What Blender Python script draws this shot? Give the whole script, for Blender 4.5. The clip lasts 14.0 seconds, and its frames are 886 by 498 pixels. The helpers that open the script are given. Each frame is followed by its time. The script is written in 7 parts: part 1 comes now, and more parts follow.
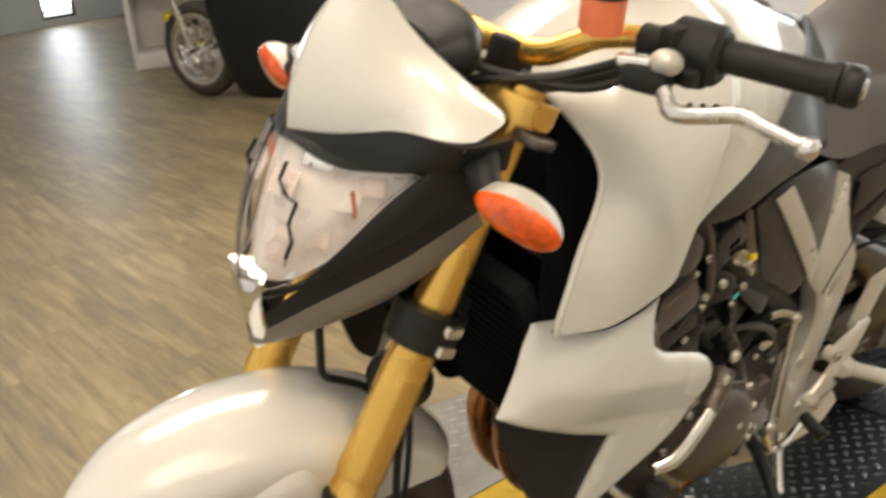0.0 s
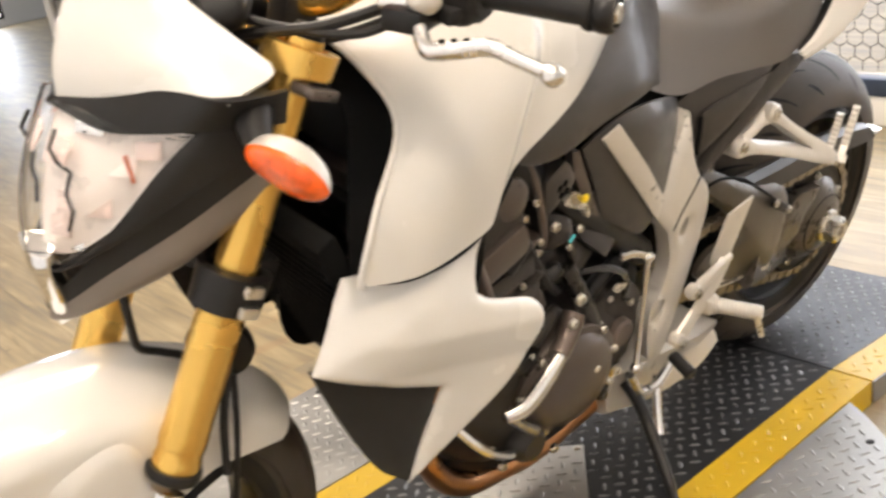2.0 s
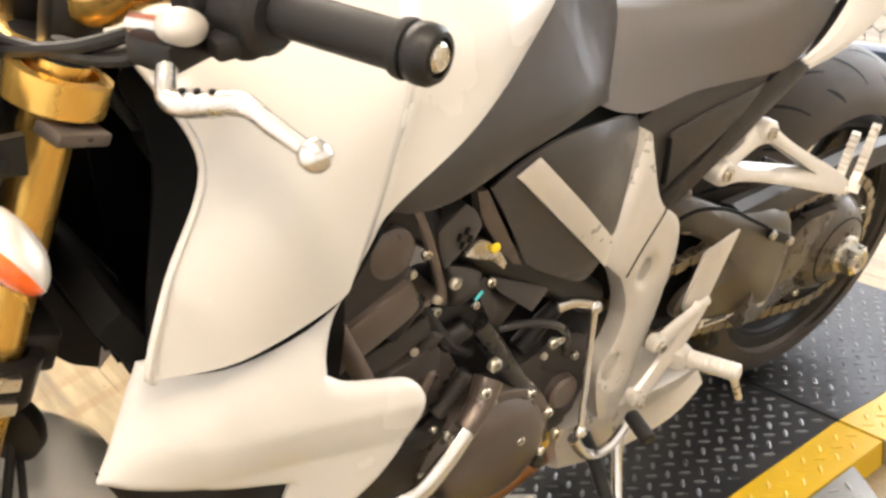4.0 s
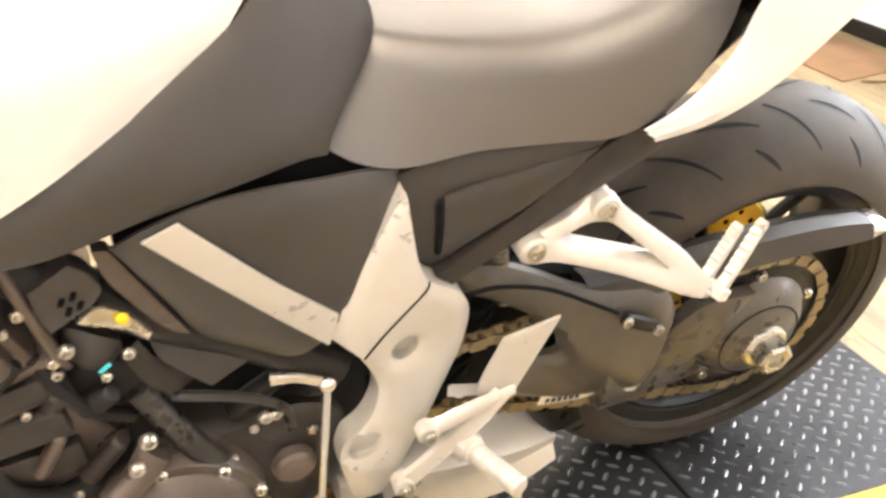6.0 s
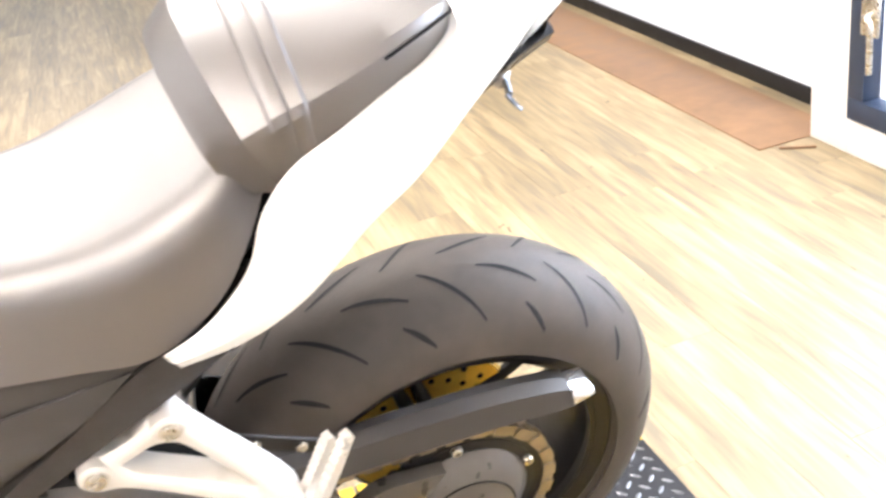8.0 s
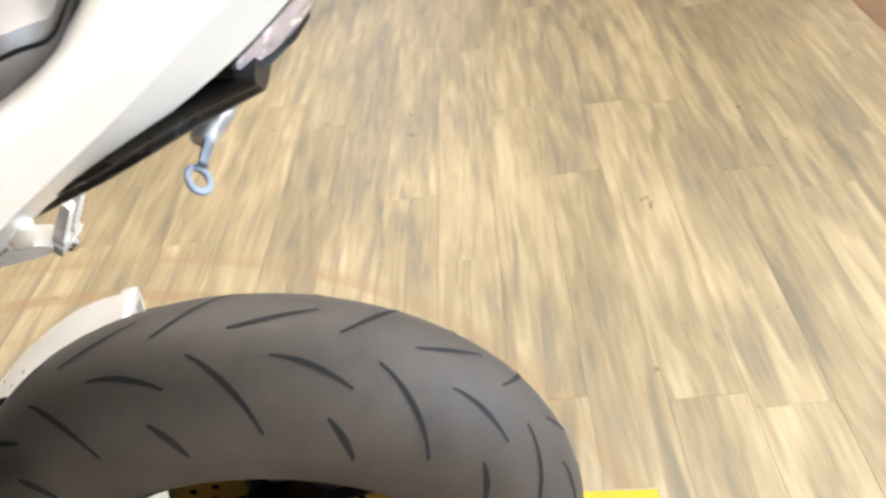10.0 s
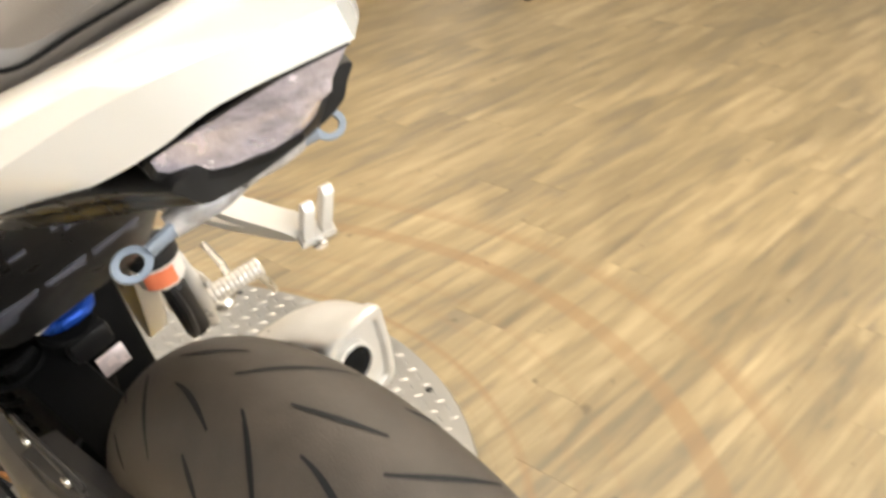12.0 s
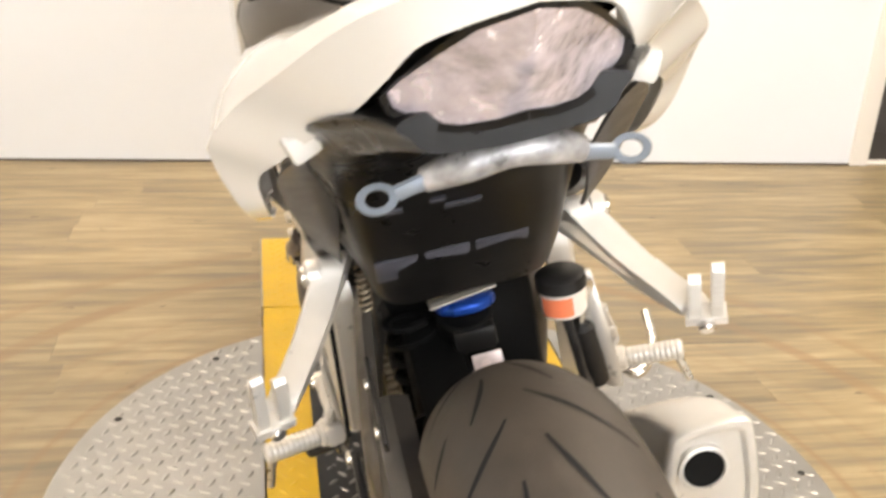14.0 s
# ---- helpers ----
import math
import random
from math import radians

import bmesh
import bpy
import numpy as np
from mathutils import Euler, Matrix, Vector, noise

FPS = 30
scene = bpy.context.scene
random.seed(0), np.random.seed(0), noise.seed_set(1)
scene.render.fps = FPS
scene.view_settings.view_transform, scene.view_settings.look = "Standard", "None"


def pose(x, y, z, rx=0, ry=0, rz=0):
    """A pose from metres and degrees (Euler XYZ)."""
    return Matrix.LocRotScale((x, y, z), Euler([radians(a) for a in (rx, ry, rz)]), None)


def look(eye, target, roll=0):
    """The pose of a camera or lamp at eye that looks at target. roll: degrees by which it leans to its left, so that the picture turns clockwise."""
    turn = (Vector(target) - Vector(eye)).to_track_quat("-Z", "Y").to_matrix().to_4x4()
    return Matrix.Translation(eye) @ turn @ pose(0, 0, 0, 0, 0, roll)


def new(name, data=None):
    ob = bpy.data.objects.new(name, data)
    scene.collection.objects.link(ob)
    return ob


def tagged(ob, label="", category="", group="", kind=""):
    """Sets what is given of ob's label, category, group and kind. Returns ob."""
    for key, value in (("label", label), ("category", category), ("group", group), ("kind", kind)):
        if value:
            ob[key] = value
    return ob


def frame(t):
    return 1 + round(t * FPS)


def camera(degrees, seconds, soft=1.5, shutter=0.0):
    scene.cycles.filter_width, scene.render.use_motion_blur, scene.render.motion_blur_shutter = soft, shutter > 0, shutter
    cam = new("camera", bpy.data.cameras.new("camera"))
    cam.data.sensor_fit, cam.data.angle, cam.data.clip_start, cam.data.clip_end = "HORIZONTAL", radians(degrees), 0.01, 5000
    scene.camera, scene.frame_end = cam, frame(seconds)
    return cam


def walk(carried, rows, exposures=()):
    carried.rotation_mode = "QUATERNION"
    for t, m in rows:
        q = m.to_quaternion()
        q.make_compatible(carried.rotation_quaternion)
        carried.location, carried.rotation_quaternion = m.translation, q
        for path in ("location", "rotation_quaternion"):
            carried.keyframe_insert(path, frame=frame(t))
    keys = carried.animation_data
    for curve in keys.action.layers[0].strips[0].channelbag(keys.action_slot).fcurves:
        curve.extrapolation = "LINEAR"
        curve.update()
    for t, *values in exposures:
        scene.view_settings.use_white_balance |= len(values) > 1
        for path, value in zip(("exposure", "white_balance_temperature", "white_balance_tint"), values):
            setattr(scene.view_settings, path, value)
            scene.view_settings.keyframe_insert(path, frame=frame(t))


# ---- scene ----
from mathutils import geometry

cam = camera(46.6, 14.0, soft=2.8, shutter=0.4)
PATH = [
    (0, pose(-0.4123, -1.1285, 1.1448, 69.82, 5.75, -37.70)),
    (0.5, pose(-0.4332, -1.1279, 1.1117, 68.25, 6.96, -33.37)),
    (1, pose(-0.4335, -1.1429, 1.0980, 67.56, 7.92, -32.54)),
    (1.5, pose(-0.3601, -1.2030, 1.0960, 67.44, 8.89, -36.41)),
    (2, pose(-0.2768, -1.2382, 1.0912, 68.28, 9.15, -40.86)),
    (2.2, pose(-0.2319, -1.2261, 1.0995, 67.08, 8.80, -41.76)),
    (4.3, pose(0.1470, -1.1445, 1.0776, 65.19, 7.51, -33.06)),
    (4.5, pose(0.2023, -1.1577, 1.0949, 65.14, 5.45, -28.29)),
    (5, pose(0.3404, -1.1764, 1.1013, 63.26, 6.15, -27.09)),
    (5.5, pose(0.4948, -1.1669, 1.0883, 63.28, 4.03, -28.34)),
    (6, pose(0.6515, -1.1324, 1.0928, 60.56, 3.09, -22.17)),
    (6.5, pose(0.7439, -1.1187, 1.1081, 60.42, 5.03, -23.15)),
    (7, pose(0.8851, -1.1382, 1.1162, 61.24, 5.94, -20.38)),
    (7.5, pose(1.0700, -1.1752, 1.1318, 62.66, 6.37, -18.08)),
    (8, pose(1.1948, -1.1631, 1.1527, 62.75, 7.95, -19.75)),
    (8.5, pose(1.2824, -1.1099, 1.1505, 61.94, 6.60, -19.99)),
    (8.7, pose(1.3130, -1.0832, 1.1504, 61.03, 6.58, -19.47)),
    (10.8, pose(1.8698, -0.7771, 1.0695, 58.73, 5.65, 12.75)),
    (11, pose(1.8660, -0.7674, 1.0875, 58.87, 4.28, 14.89)),
    (11.5, pose(1.9498, -0.6353, 1.0667, 57.47, 3.94, 28.66)),
    (12, pose(1.9905, -0.5408, 1.0967, 61.25, 1.72, 41.47)),
    (12.5, pose(2.0079, -0.4430, 1.0856, 65.61, 1.15, 54.75)),
    (13, pose(2.0800, -0.3484, 1.0694, 67.08, -1.27, 71.37)),
    (13.5, pose(2.0796, -0.3458, 1.0551, 69.20, -2.39, 77.18)),
    (14, pose(2.1002, -0.3620, 1.0303, 67.49, -3.47, 80.29)),
]
walk(cam, PATH, exposures=[(0.0, -1.08, 7000, 10), (0.5, -0.75, 6500, 12), (1.0, -0.63, 6400, 12), (2.2, -0.53, 6800, 15), (4.3, -0.2, 6850, 14), (5.5, -0.1, 6800, 14), (6.5, 0.52, 6800, 14), (7.5, 0.62, 6300, 15), (8.0, 0.42, 6050, 16), (8.7, 0.1, 5950, 15),
                           (10.8, -0.4, 6300, 10), (11.5, -0.33, 6600, 10), (12.2, -0.55, 7150, 12), (13.0, -0.70, 7100, 13), (13.5, -0.65, 7150, 13), (14.0, -0.47, 7150, 14)])

# ---------------------------------------------------------------- light
FLOOR = -0.05
TX, TY, TR = 0.70, -0.04, 0.66    # turntable: centre and radius
LEAN = 14.17                      # the motorcycle leans on its side stand
CEIL = 3.0
sky = bpy.data.worlds.new("sky")
sky.use_nodes = True
scene.world = sky
sky_tex = sky.node_tree.nodes.new("ShaderNodeTexSky")
sky_tex.sky_type, sky_tex.sun_disc = "NISHITA", False
sky_tex.sun_elevation, sky_tex.sun_rotation = radians(40), radians(60)
sky_bg = sky.node_tree.nodes["Background"]
sky.node_tree.links.new(sky_tex.outputs[0], sky_bg.inputs[0])
sky_bg.inputs[1].default_value = 0.15


def area_lamp(name, place, target, sx, sy, watts, colour):
    data = bpy.data.lights.new(name, "AREA")
    data.shape, data.size, data.size_y, data.energy, data.color = "RECTANGLE", sx, sy, watts, colour
    ob = new(name, data)
    ob.matrix_world = look(place, target)
    return ob


def spot_lamp(name, place, watts, colour, radius=0.05):
    data = bpy.data.lights.new(name, "POINT")
    data.energy, data.color, data.shadow_soft_size = watts, colour, radius
    ob = new(name, data)
    ob.location = place
    return ob


WARM = (1.0, 0.86, 0.68)
# daylight through the glazed door behind the rear wheel and the far window
area_lamp("daylight_rear_door", (2.93, 0.05, 1.15), (1.0, 0.0, 0.3), 1.9, 1.6, 60, (0.80, 0.90, 1.0))
area_lamp("daylight_far_window", (3.27, 10.85, 1.05), (2.0, 4.0, 0.0), 0.36, 1.9, 34, (0.80, 0.90, 1.0))
# ceiling light panels
for lx, ly, w in ((1.05, 1.75, 175), (-0.45, -1.1, 54), (0.9, 5.6, 16), (0.6, 8.6, 76)):
    area_lamp("ceiling_panel_light", (lx, ly, CEIL - 0.05), (lx, ly, 0.0), 2.4 if ly == 1.75 else 1.4, 1.2 if ly == 1.75 else 1.4, w, (1.0, 0.92, 0.80) if ly < 4 else (0.84, 0.94, 1.0))
# small warm ceiling spots
CEILING_LAMPS = [(-0.9, -1.3), (0.3, -2.1), (0.55, -1.75), (0.2, 0.9), (-0.6, 2.6)]
for lx, ly in CEILING_LAMPS:
    spot_lamp("ceiling_spot_light", (lx, ly, CEIL - 0.16), 105 if ly == -2.1 else 14 if ly == -1.3 else 44 if ly < 0 else 6, WARM, 0.05)

# ---------------------------------------------------------------- materials


def mat(name, colour, rough=0.5, metal=0.0, scale=30.0, vary=0.12, bump=0.0, bump_scale=200.0, coat=0.0, trans=0.0, ior=1.45,
        rough_vary=0.1, alpha=1.0, emit=0.0, island=0.0, spec=0.5, coat_rough=0.04):
    """A surface with blotches and grain at two scales, in object space."""
    m = bpy.data.materials.new(name)
    m.use_nodes = True
    nt = m.node_tree
    b = nt.nodes["Principled BSDF"]
    tc = nt.nodes.new("ShaderNodeTexCoord")
    n1 = nt.nodes.new("ShaderNodeTexNoise")
    n1.inputs["Scale"].default_value, n1.inputs["Detail"].default_value = scale, 6
    nt.links.new(tc.outputs["Object"], n1.inputs["Vector"])
    n2 = nt.nodes.new("ShaderNodeTexNoise")
    n2.inputs["Scale"].default_value, n2.inputs["Detail"].default_value = scale * 0.13, 3
    nt.links.new(tc.outputs["Object"], n2.inputs["Vector"])
    add = nt.nodes.new("ShaderNodeMath")
    add.operation = "ADD"
    nt.links.new(n1.outputs[0], add.inputs[0])
    nt.links.new(n2.outputs[0], add.inputs[1])
    mr = nt.nodes.new("ShaderNodeMapRange")
    mr.inputs[1].default_value, mr.inputs[2].default_value = 0.6, 1.4
    mr.inputs[3].default_value, mr.inputs[4].default_value = 1 - vary, 1 + vary
    nt.links.new(add.outputs[0], mr.inputs[0])
    mul = nt.nodes.new("ShaderNodeVectorMath")
    mul.operation = "SCALE"
    mul.inputs[0].default_value = colour[:3]
    nt.links.new(mr.outputs[0], mul.inputs["Scale"])
    last = mul.outputs[0]
    if island:
        geo = nt.nodes.new("ShaderNodeObjectInfo")
        mr3 = nt.nodes.new("ShaderNodeMapRange")
        mr3.inputs[3].default_value, mr3.inputs[4].default_value = 1 - island, 1 + island
        nt.links.new(geo.outputs["Random"], mr3.inputs[0])
        mul2 = nt.nodes.new("ShaderNodeVectorMath")
        mul2.operation = "SCALE"
        nt.links.new(last, mul2.inputs[0])
        nt.links.new(mr3.outputs[0], mul2.inputs["Scale"])
        last = mul2.outputs[0]
    nt.links.new(last, b.inputs["Base Color"])
    mr2 = nt.nodes.new("ShaderNodeMapRange")
    mr2.inputs[1].default_value, mr2.inputs[2].default_value = 0.6, 1.4
    mr2.inputs[3].default_value, mr2.inputs[4].default_value = max(0.02, rough - rough_vary), min(1, rough + rough_vary)
    nt.links.new(add.outputs[0], mr2.inputs[0])
    nt.links.new(mr2.outputs[0], b.inputs["Roughness"])
    b.inputs["Metallic"].default_value = metal
    b.inputs["Coat Weight"].default_value, b.inputs["Coat Roughness"].default_value = coat, coat_rough
    b.inputs["Transmission Weight"].default_value, b.inputs["IOR"].default_value = trans, ior
    b.inputs["Specular IOR Level"].default_value = spec
    if emit:
        b.inputs["Emission Color"].default_value = (*colour[:3], 1)
        b.inputs["Emission Strength"].default_value = emit
    if bump:
        n3 = nt.nodes.new("ShaderNodeTexNoise")
        n3.inputs["Scale"].default_value, n3.inputs["Detail"].default_value = bump_scale, 4
        nt.links.new(tc.outputs["Object"], n3.inputs["Vector"])
        bp = nt.nodes.new("ShaderNodeBump")
        bp.inputs["Strength"].default_value, bp.inputs["Distance"].default_value = bump, 0.002
        nt.links.new(n3.outputs[0], bp.inputs["Height"])
        nt.links.new(bp.outputs[0], b.inputs["Normal"])
    return m


M_WHITE = mat("pearl_white_paint", (0.69, 0.67, 0.625), 0.26, 0, 6, 0.02, coat=1.0, rough_vary=0.04)
M_GREY = mat("dark_grey_panel_paint", (0.052, 0.047, 0.043), 0.42, 0.25, 60, 0.06, 0.08, 900, coat=0.15)
M_BLACK = mat("black_plastic", (0.016, 0.015, 0.0145), 0.46, 0, 60, 0.15, 0.15, 900, spec=0.3)
M_SATIN = mat("satin_black_metal", (0.014, 0.013, 0.0125), 0.38, 0.05, 50, 0.2, 0.08, 600, spec=0.35)
M_HOSE = mat("black_rubber_hose", (0.022, 0.020, 0.018), 0.30, 0, 60, 0.1, 0.06, 500, spec=0.6)
# near-black for black parts, and for shade painted into gaps, holes and hollows
M_DARKGAP = mat("black_parts_and_gap_shade", (0.004, 0.004, 0.004), 0.7, 0, 50, 0.2, spec=0.15)
M_ENGINE = mat("dark_bronze_engine_metal", (0.145, 0.116, 0.100), 0.34, 0.55, 40, 0.2, 0.2, 400)
M_ENGINE2 = mat("charcoal_engine_metal", (0.047, 0.042, 0.039), 0.45, 0.5, 40, 0.25, 0.25, 400)
M_SWING = mat("satin_dark_cast_metal", (0.112, 0.098, 0.082), 0.32, 0.45, 40, 0.12, 0.1, 500)
M_COVER = mat("brown_grey_engine_cover", (0.112, 0.092, 0.080), 0.32, 0.5, 40, 0.1, 0.12, 500)
M_SEAT = mat("dark_grey_vinyl_seat", (0.056, 0.045, 0.036), 0.42, 0, 40, 0.08, 0.2, 700, rough_vary=0.04, spec=1.0, ior=1.72)
M_RUBBER = mat("tyre_rubber", (0.064, 0.052, 0.041), 0.58, 0, 24, 0.32, 0.25, 500, spec=0.4)
# the shade down in the tread cuts, painted as near-black strips
M_GROOVE = mat("tyre_groove_shade", (0.006, 0.006, 0.006), 0.8, 0, 30, 0.1)
M_GOLD = mat("gold_anodised_aluminium", (0.80, 0.50, 0.13), 0.27, 0.85, 8, 0.03, rough_vary=0.02)
M_CAST = mat("satin_silver_cast_metal", (0.62, 0.585, 0.53), 0.34, 0.35, 60, 0.05, 0.08, 700)
M_POLISH = mat("polished_aluminium", (0.78, 0.76, 0.73), 0.22, 0.95, 60, 0.06)
M_STEEL = mat("zinc_bolt_steel", (0.62, 0.58, 0.50), 0.28, 0.95, 90, 0.12)
M_CHROME = mat("chrome", (0.85, 0.85, 0.85), 0.06, 1.0, 40, 0.03, rough_vary=0.03)
M_COPPER = mat("heat_coloured_exhaust_pipe", (0.48, 0.24, 0.11), 0.28, 0.9, 18, 0.22)
M_ORANGE = mat("amber_lens", (0.80, 0.105, 0.008), 0.14, 0, 70, 0.6, 0.9, 110, coat=0.6)
M_LENS = mat("clear_headlight_lens", (0.98, 0.97, 0.95), 0.02, 0, 20, 0.0, trans=1.0, ior=1.3, rough_vary=0.0)
M_REFLECT = mat("headlight_reflector", (0.93, 0.86, 0.83), 0.30, 0.15, 30, 0.08, 0.2, 45)
M_FACET = mat("pale_pink_reflector_facet", (0.84, 0.70, 0.66), 0.25, 0.2, 30, 0.1)
M_CHIN = mat("beige_grey_satin_paint", (0.20, 0.172, 0.148), 0.42, 0.3, 30, 0.06)
M_UNDER = mat("black_smooth_undertail_plastic", (0.006, 0.0055, 0.005), 0.30, 0, 40, 0.2, 0.04, 500, spec=0.32)
M_TAPE = mat("silver_and_dark_tape", (0.30, 0.29, 0.285), 0.30, 0.4, 60, 1.2, 0.6, 120)
M_TERMINAL = mat("blue_grey_ring_terminal", (0.21, 0.24, 0.28), 0.38, 0.6, 60, 0.15)
M_TAIL = mat("clear_tail_lamp_lens", (0.56, 0.50, 0.54), 0.22, 0.45, 95, 0.5, 0.9, 130, coat=0.6)
M_YELLOWMETAL = mat("gold_disc_carrier", (0.72, 0.46, 0.06), 0.35, 0.6, 60, 0.1)
M_BLUE = mat("blue_anodised_cap", (0.012, 0.075, 0.42), 0.28, 0.6, 50, 0.1)
M_CHAIN = mat("chain_steel", (0.30, 0.25, 0.18), 0.38, 0.85, 90, 0.25)
M_STICKER = mat("white_sticker", (0.72, 0.68, 0.60), 0.5, 0, 60, 0.08)
M_PINK = mat("fluid_red_orange", (0.85, 0.22, 0.10), 0.35, 0, 40, 0.1)
M_MILK = mat("milky_plastic_tank", (0.82, 0.74, 0.66), 0.35, 0, 40, 0.05)
M_YELLOW = mat("yellow_paint_mark", (0.85, 0.62, 0.02), 0.5, 0, 90, 0.1)
M_LABEL = mat("dark_grey_label", (0.045, 0.045, 0.055), 0.45, 0, 60, 0.2)
M_TEAL = mat("teal_print", (0.05, 0.55, 0.60), 0.5, 0, 60, 0.1)
M_WALL = mat("white_wall_paint", (0.75, 0.79, 0.845), 0.6, 0, 3, 0.03, 0.1, 120)
M_TRIM = mat("white_trim_paint", (0.84, 0.82, 0.78), 0.4, 0, 6, 0.03)
# closet surfaces with their shade in the colour; also the wall's dark joint
M_DARKWALL = mat("closet_shade_and_joint_grey", (0.075, 0.068, 0.064), 0.7, 0, 4, 0.15, 0.1, 60)
M_CEIL = mat("ceiling_paint", (0.75, 0.73, 0.70), 0.8, 0, 2, 0.03)
M_PLATE = mat("bright_diamond_plate", (0.33, 0.32, 0.30), 0.40, 0.75, 9, 0.16, 0.08, 60)
M_PLATEBLACK = mat("black_painted_diamond_plate", (0.018, 0.0185, 0.020), 0.42, 0.1, 9, 0.3, 0.08, 60, spec=0.35)
M_PLATEYELLOW = mat("yellow_painted_diamond_plate", (0.58, 0.365, 0.014), 0.42, 0, 12, 0.16, 0.08, 60)
M_LUGWORN = mat("worn_bare_lug_steel", (0.17, 0.17, 0.17), 0.3, 0.6, 25, 0.5)
M_GREYWALL = mat("pale_grey_wall_paint", (0.55, 0.56, 0.57), 0.6, 0, 3, 0.04)
M_CRATE = mat("blue_plastic_crate", (0.008, 0.022, 0.10), 0.4, 0, 40, 0.12)
M_STRAP = mat("green_webbing_strap", (0.25, 0.36, 0.10), 0.8, 0, 60, 0.2, 0.3, 300)
M_CREAM = mat("cream_painted_steel", (0.70, 0.64, 0.52), 0.4, 0.1, 50, 0.08)
M_GLASS = mat("window_glass", (0.95, 0.97, 1.0), 0.02, 0, 20, 0.0, trans=1.0, ior=1.1, rough_vary=0.0)
M_NAVY = mat("dark_blue_door_frame", (0.035, 0.05, 0.085), 0.4, 0.2, 30, 0.1)
M_OUTSIDE = mat("daylight_outside", (0.95, 0.97, 1.0), 0.9, 0, 1.2, 0.15, emit=3.0)
M_FRAYED = mat("red_brown_wood_strip", (0.23, 0.135, 0.072), 0.45, 0, 14, 0.35, 0.2, 80)


def wood_floor_material():
    """Vinyl planks: long grain along y, each plank of its own tone."""
    m = bpy.data.materials.new("vinyl_wood_planks")
    m.use_nodes = True
    nt = m.node_tree
    b = nt.nodes["Principled BSDF"]
    tc = nt.nodes.new("ShaderNodeTexCoord")
    rnd = nt.nodes.new("ShaderNodeObjectInfo")
    isl = nt.nodes.new("ShaderNodeNewGeometry")
    both = nt.nodes.new("ShaderNodeMath")
    both.operation = "ADD"
    nt.links.new(rnd.outputs["Random"], both.inputs[0])
    nt.links.new(isl.outputs["Random Per Island"], both.inputs[1])
    fr = nt.nodes.new("ShaderNodeMath")
    fr.operation = "FRACT"
    nt.links.new(both.outputs[0], fr.inputs[0])
    pos = nt.nodes.new("ShaderNodeNewGeometry")
    off = nt.nodes.new("ShaderNodeVectorMath")
    off.operation = "SCALE"
    off.inputs[0].default_value = (7.3, 13.1, 0)
    nt.links.new(fr.outputs[0], off.inputs["Scale"])
    shift = nt.nodes.new("ShaderNodeVectorMath")
    shift.operation = "ADD"
    nt.links.new(pos.outputs["Position"], shift.inputs[0])
    nt.links.new(off.outputs[0], shift.inputs[1])

    def grain(scale, stretch, detail, distort):
        mp = nt.nodes.new("ShaderNodeMapping")
        mp.inputs["Scale"].default_value = stretch
        nt.links.new(shift.outputs[0], mp.inputs[0])
        n = nt.nodes.new("ShaderNodeTexNoise")
        n.inputs["Scale"].default_value, n.inputs["Detail"].default_value = scale, detail
        n.inputs["Distortion"].default_value = distort
        nt.links.new(mp.outputs[0], n.inputs[0])
        return n.outputs[0]
    coarse = grain(32.0, (1.0, 0.10, 1), 8, 0.6)
    fine = grain(85.0, (1.0, 0.06, 1), 6, 0.4)
    blot = grain(2.2, (1.0, 0.5, 1), 3, 0.3)
    knots = grain(34.0, (1.0, 0.55, 1), 1, 0.6)
    ramp = nt.nodes.new("ShaderNodeValToRGB")
    e = ramp.color_ramp.elements
    e[0].position, e[0].color = 0.30, (0.172, 0.139, 0.090, 1)
    e[1].position, e[1].color = 0.72, (0.375, 0.294, 0.174, 1)
    mid = ramp.color_ramp.elements.new(0.5)
    mid.color = (0.265, 0.203, 0.113, 1)
    mix = nt.nodes.new("ShaderNodeMath")
    mix.operation = "MULTIPLY_ADD"
    nt.links.new(fine, mix.inputs[0])
    mix.inputs[1].default_value = 0.42
    nt.links.new(coarse, mix.inputs[2])
    mix2 = nt.nodes.new("ShaderNodeMath")
    mix2.operation = "MULTIPLY_ADD"
    nt.links.new(fr.outputs[0], mix2.inputs[0])
    mix2.inputs[1].default_value = 0.11
    nt.links.new(mix.outputs[0], mix2.inputs[2])
    sub = nt.nodes.new("ShaderNodeMath")
    sub.operation = "SUBTRACT"
    nt.links.new(mix2.outputs[0], sub.inputs[0])
    sub.inputs[1].default_value = 0.265
    nt.links.new(sub.outputs[0], ramp.inputs[0])
    kn = nt.nodes.new("ShaderNodeMapRange")
    kn.inputs[1].default_value, kn.inputs[2].default_value = 0.20, 0.25
    kn.inputs[3].default_value, kn.inputs[4].default_value = 0.5, 1.0
    nt.links.new(knots, kn.inputs[0])
    bl = nt.nodes.new("ShaderNodeMapRange")
    bl.inputs[1].default_value, bl.inputs[2].default_value = 0.3, 0.7
    bl.inputs[3].default_value, bl.inputs[4].default_value = 0.82, 1.16
    nt.links.new(blot, bl.inputs[0])
    f = nt.nodes.new("ShaderNodeMath")
    f.operation = "MULTIPLY"
    nt.links.new(kn.outputs[0], f.inputs[0])
    nt.links.new(bl.outputs[0], f.inputs[1])
    col = nt.nodes.new("ShaderNodeVectorMath")
    col.operation = "SCALE"
    nt.links.new(ramp.outputs[0], col.inputs[0])
    nt.links.new(f.outputs[0], col.inputs["Scale"])
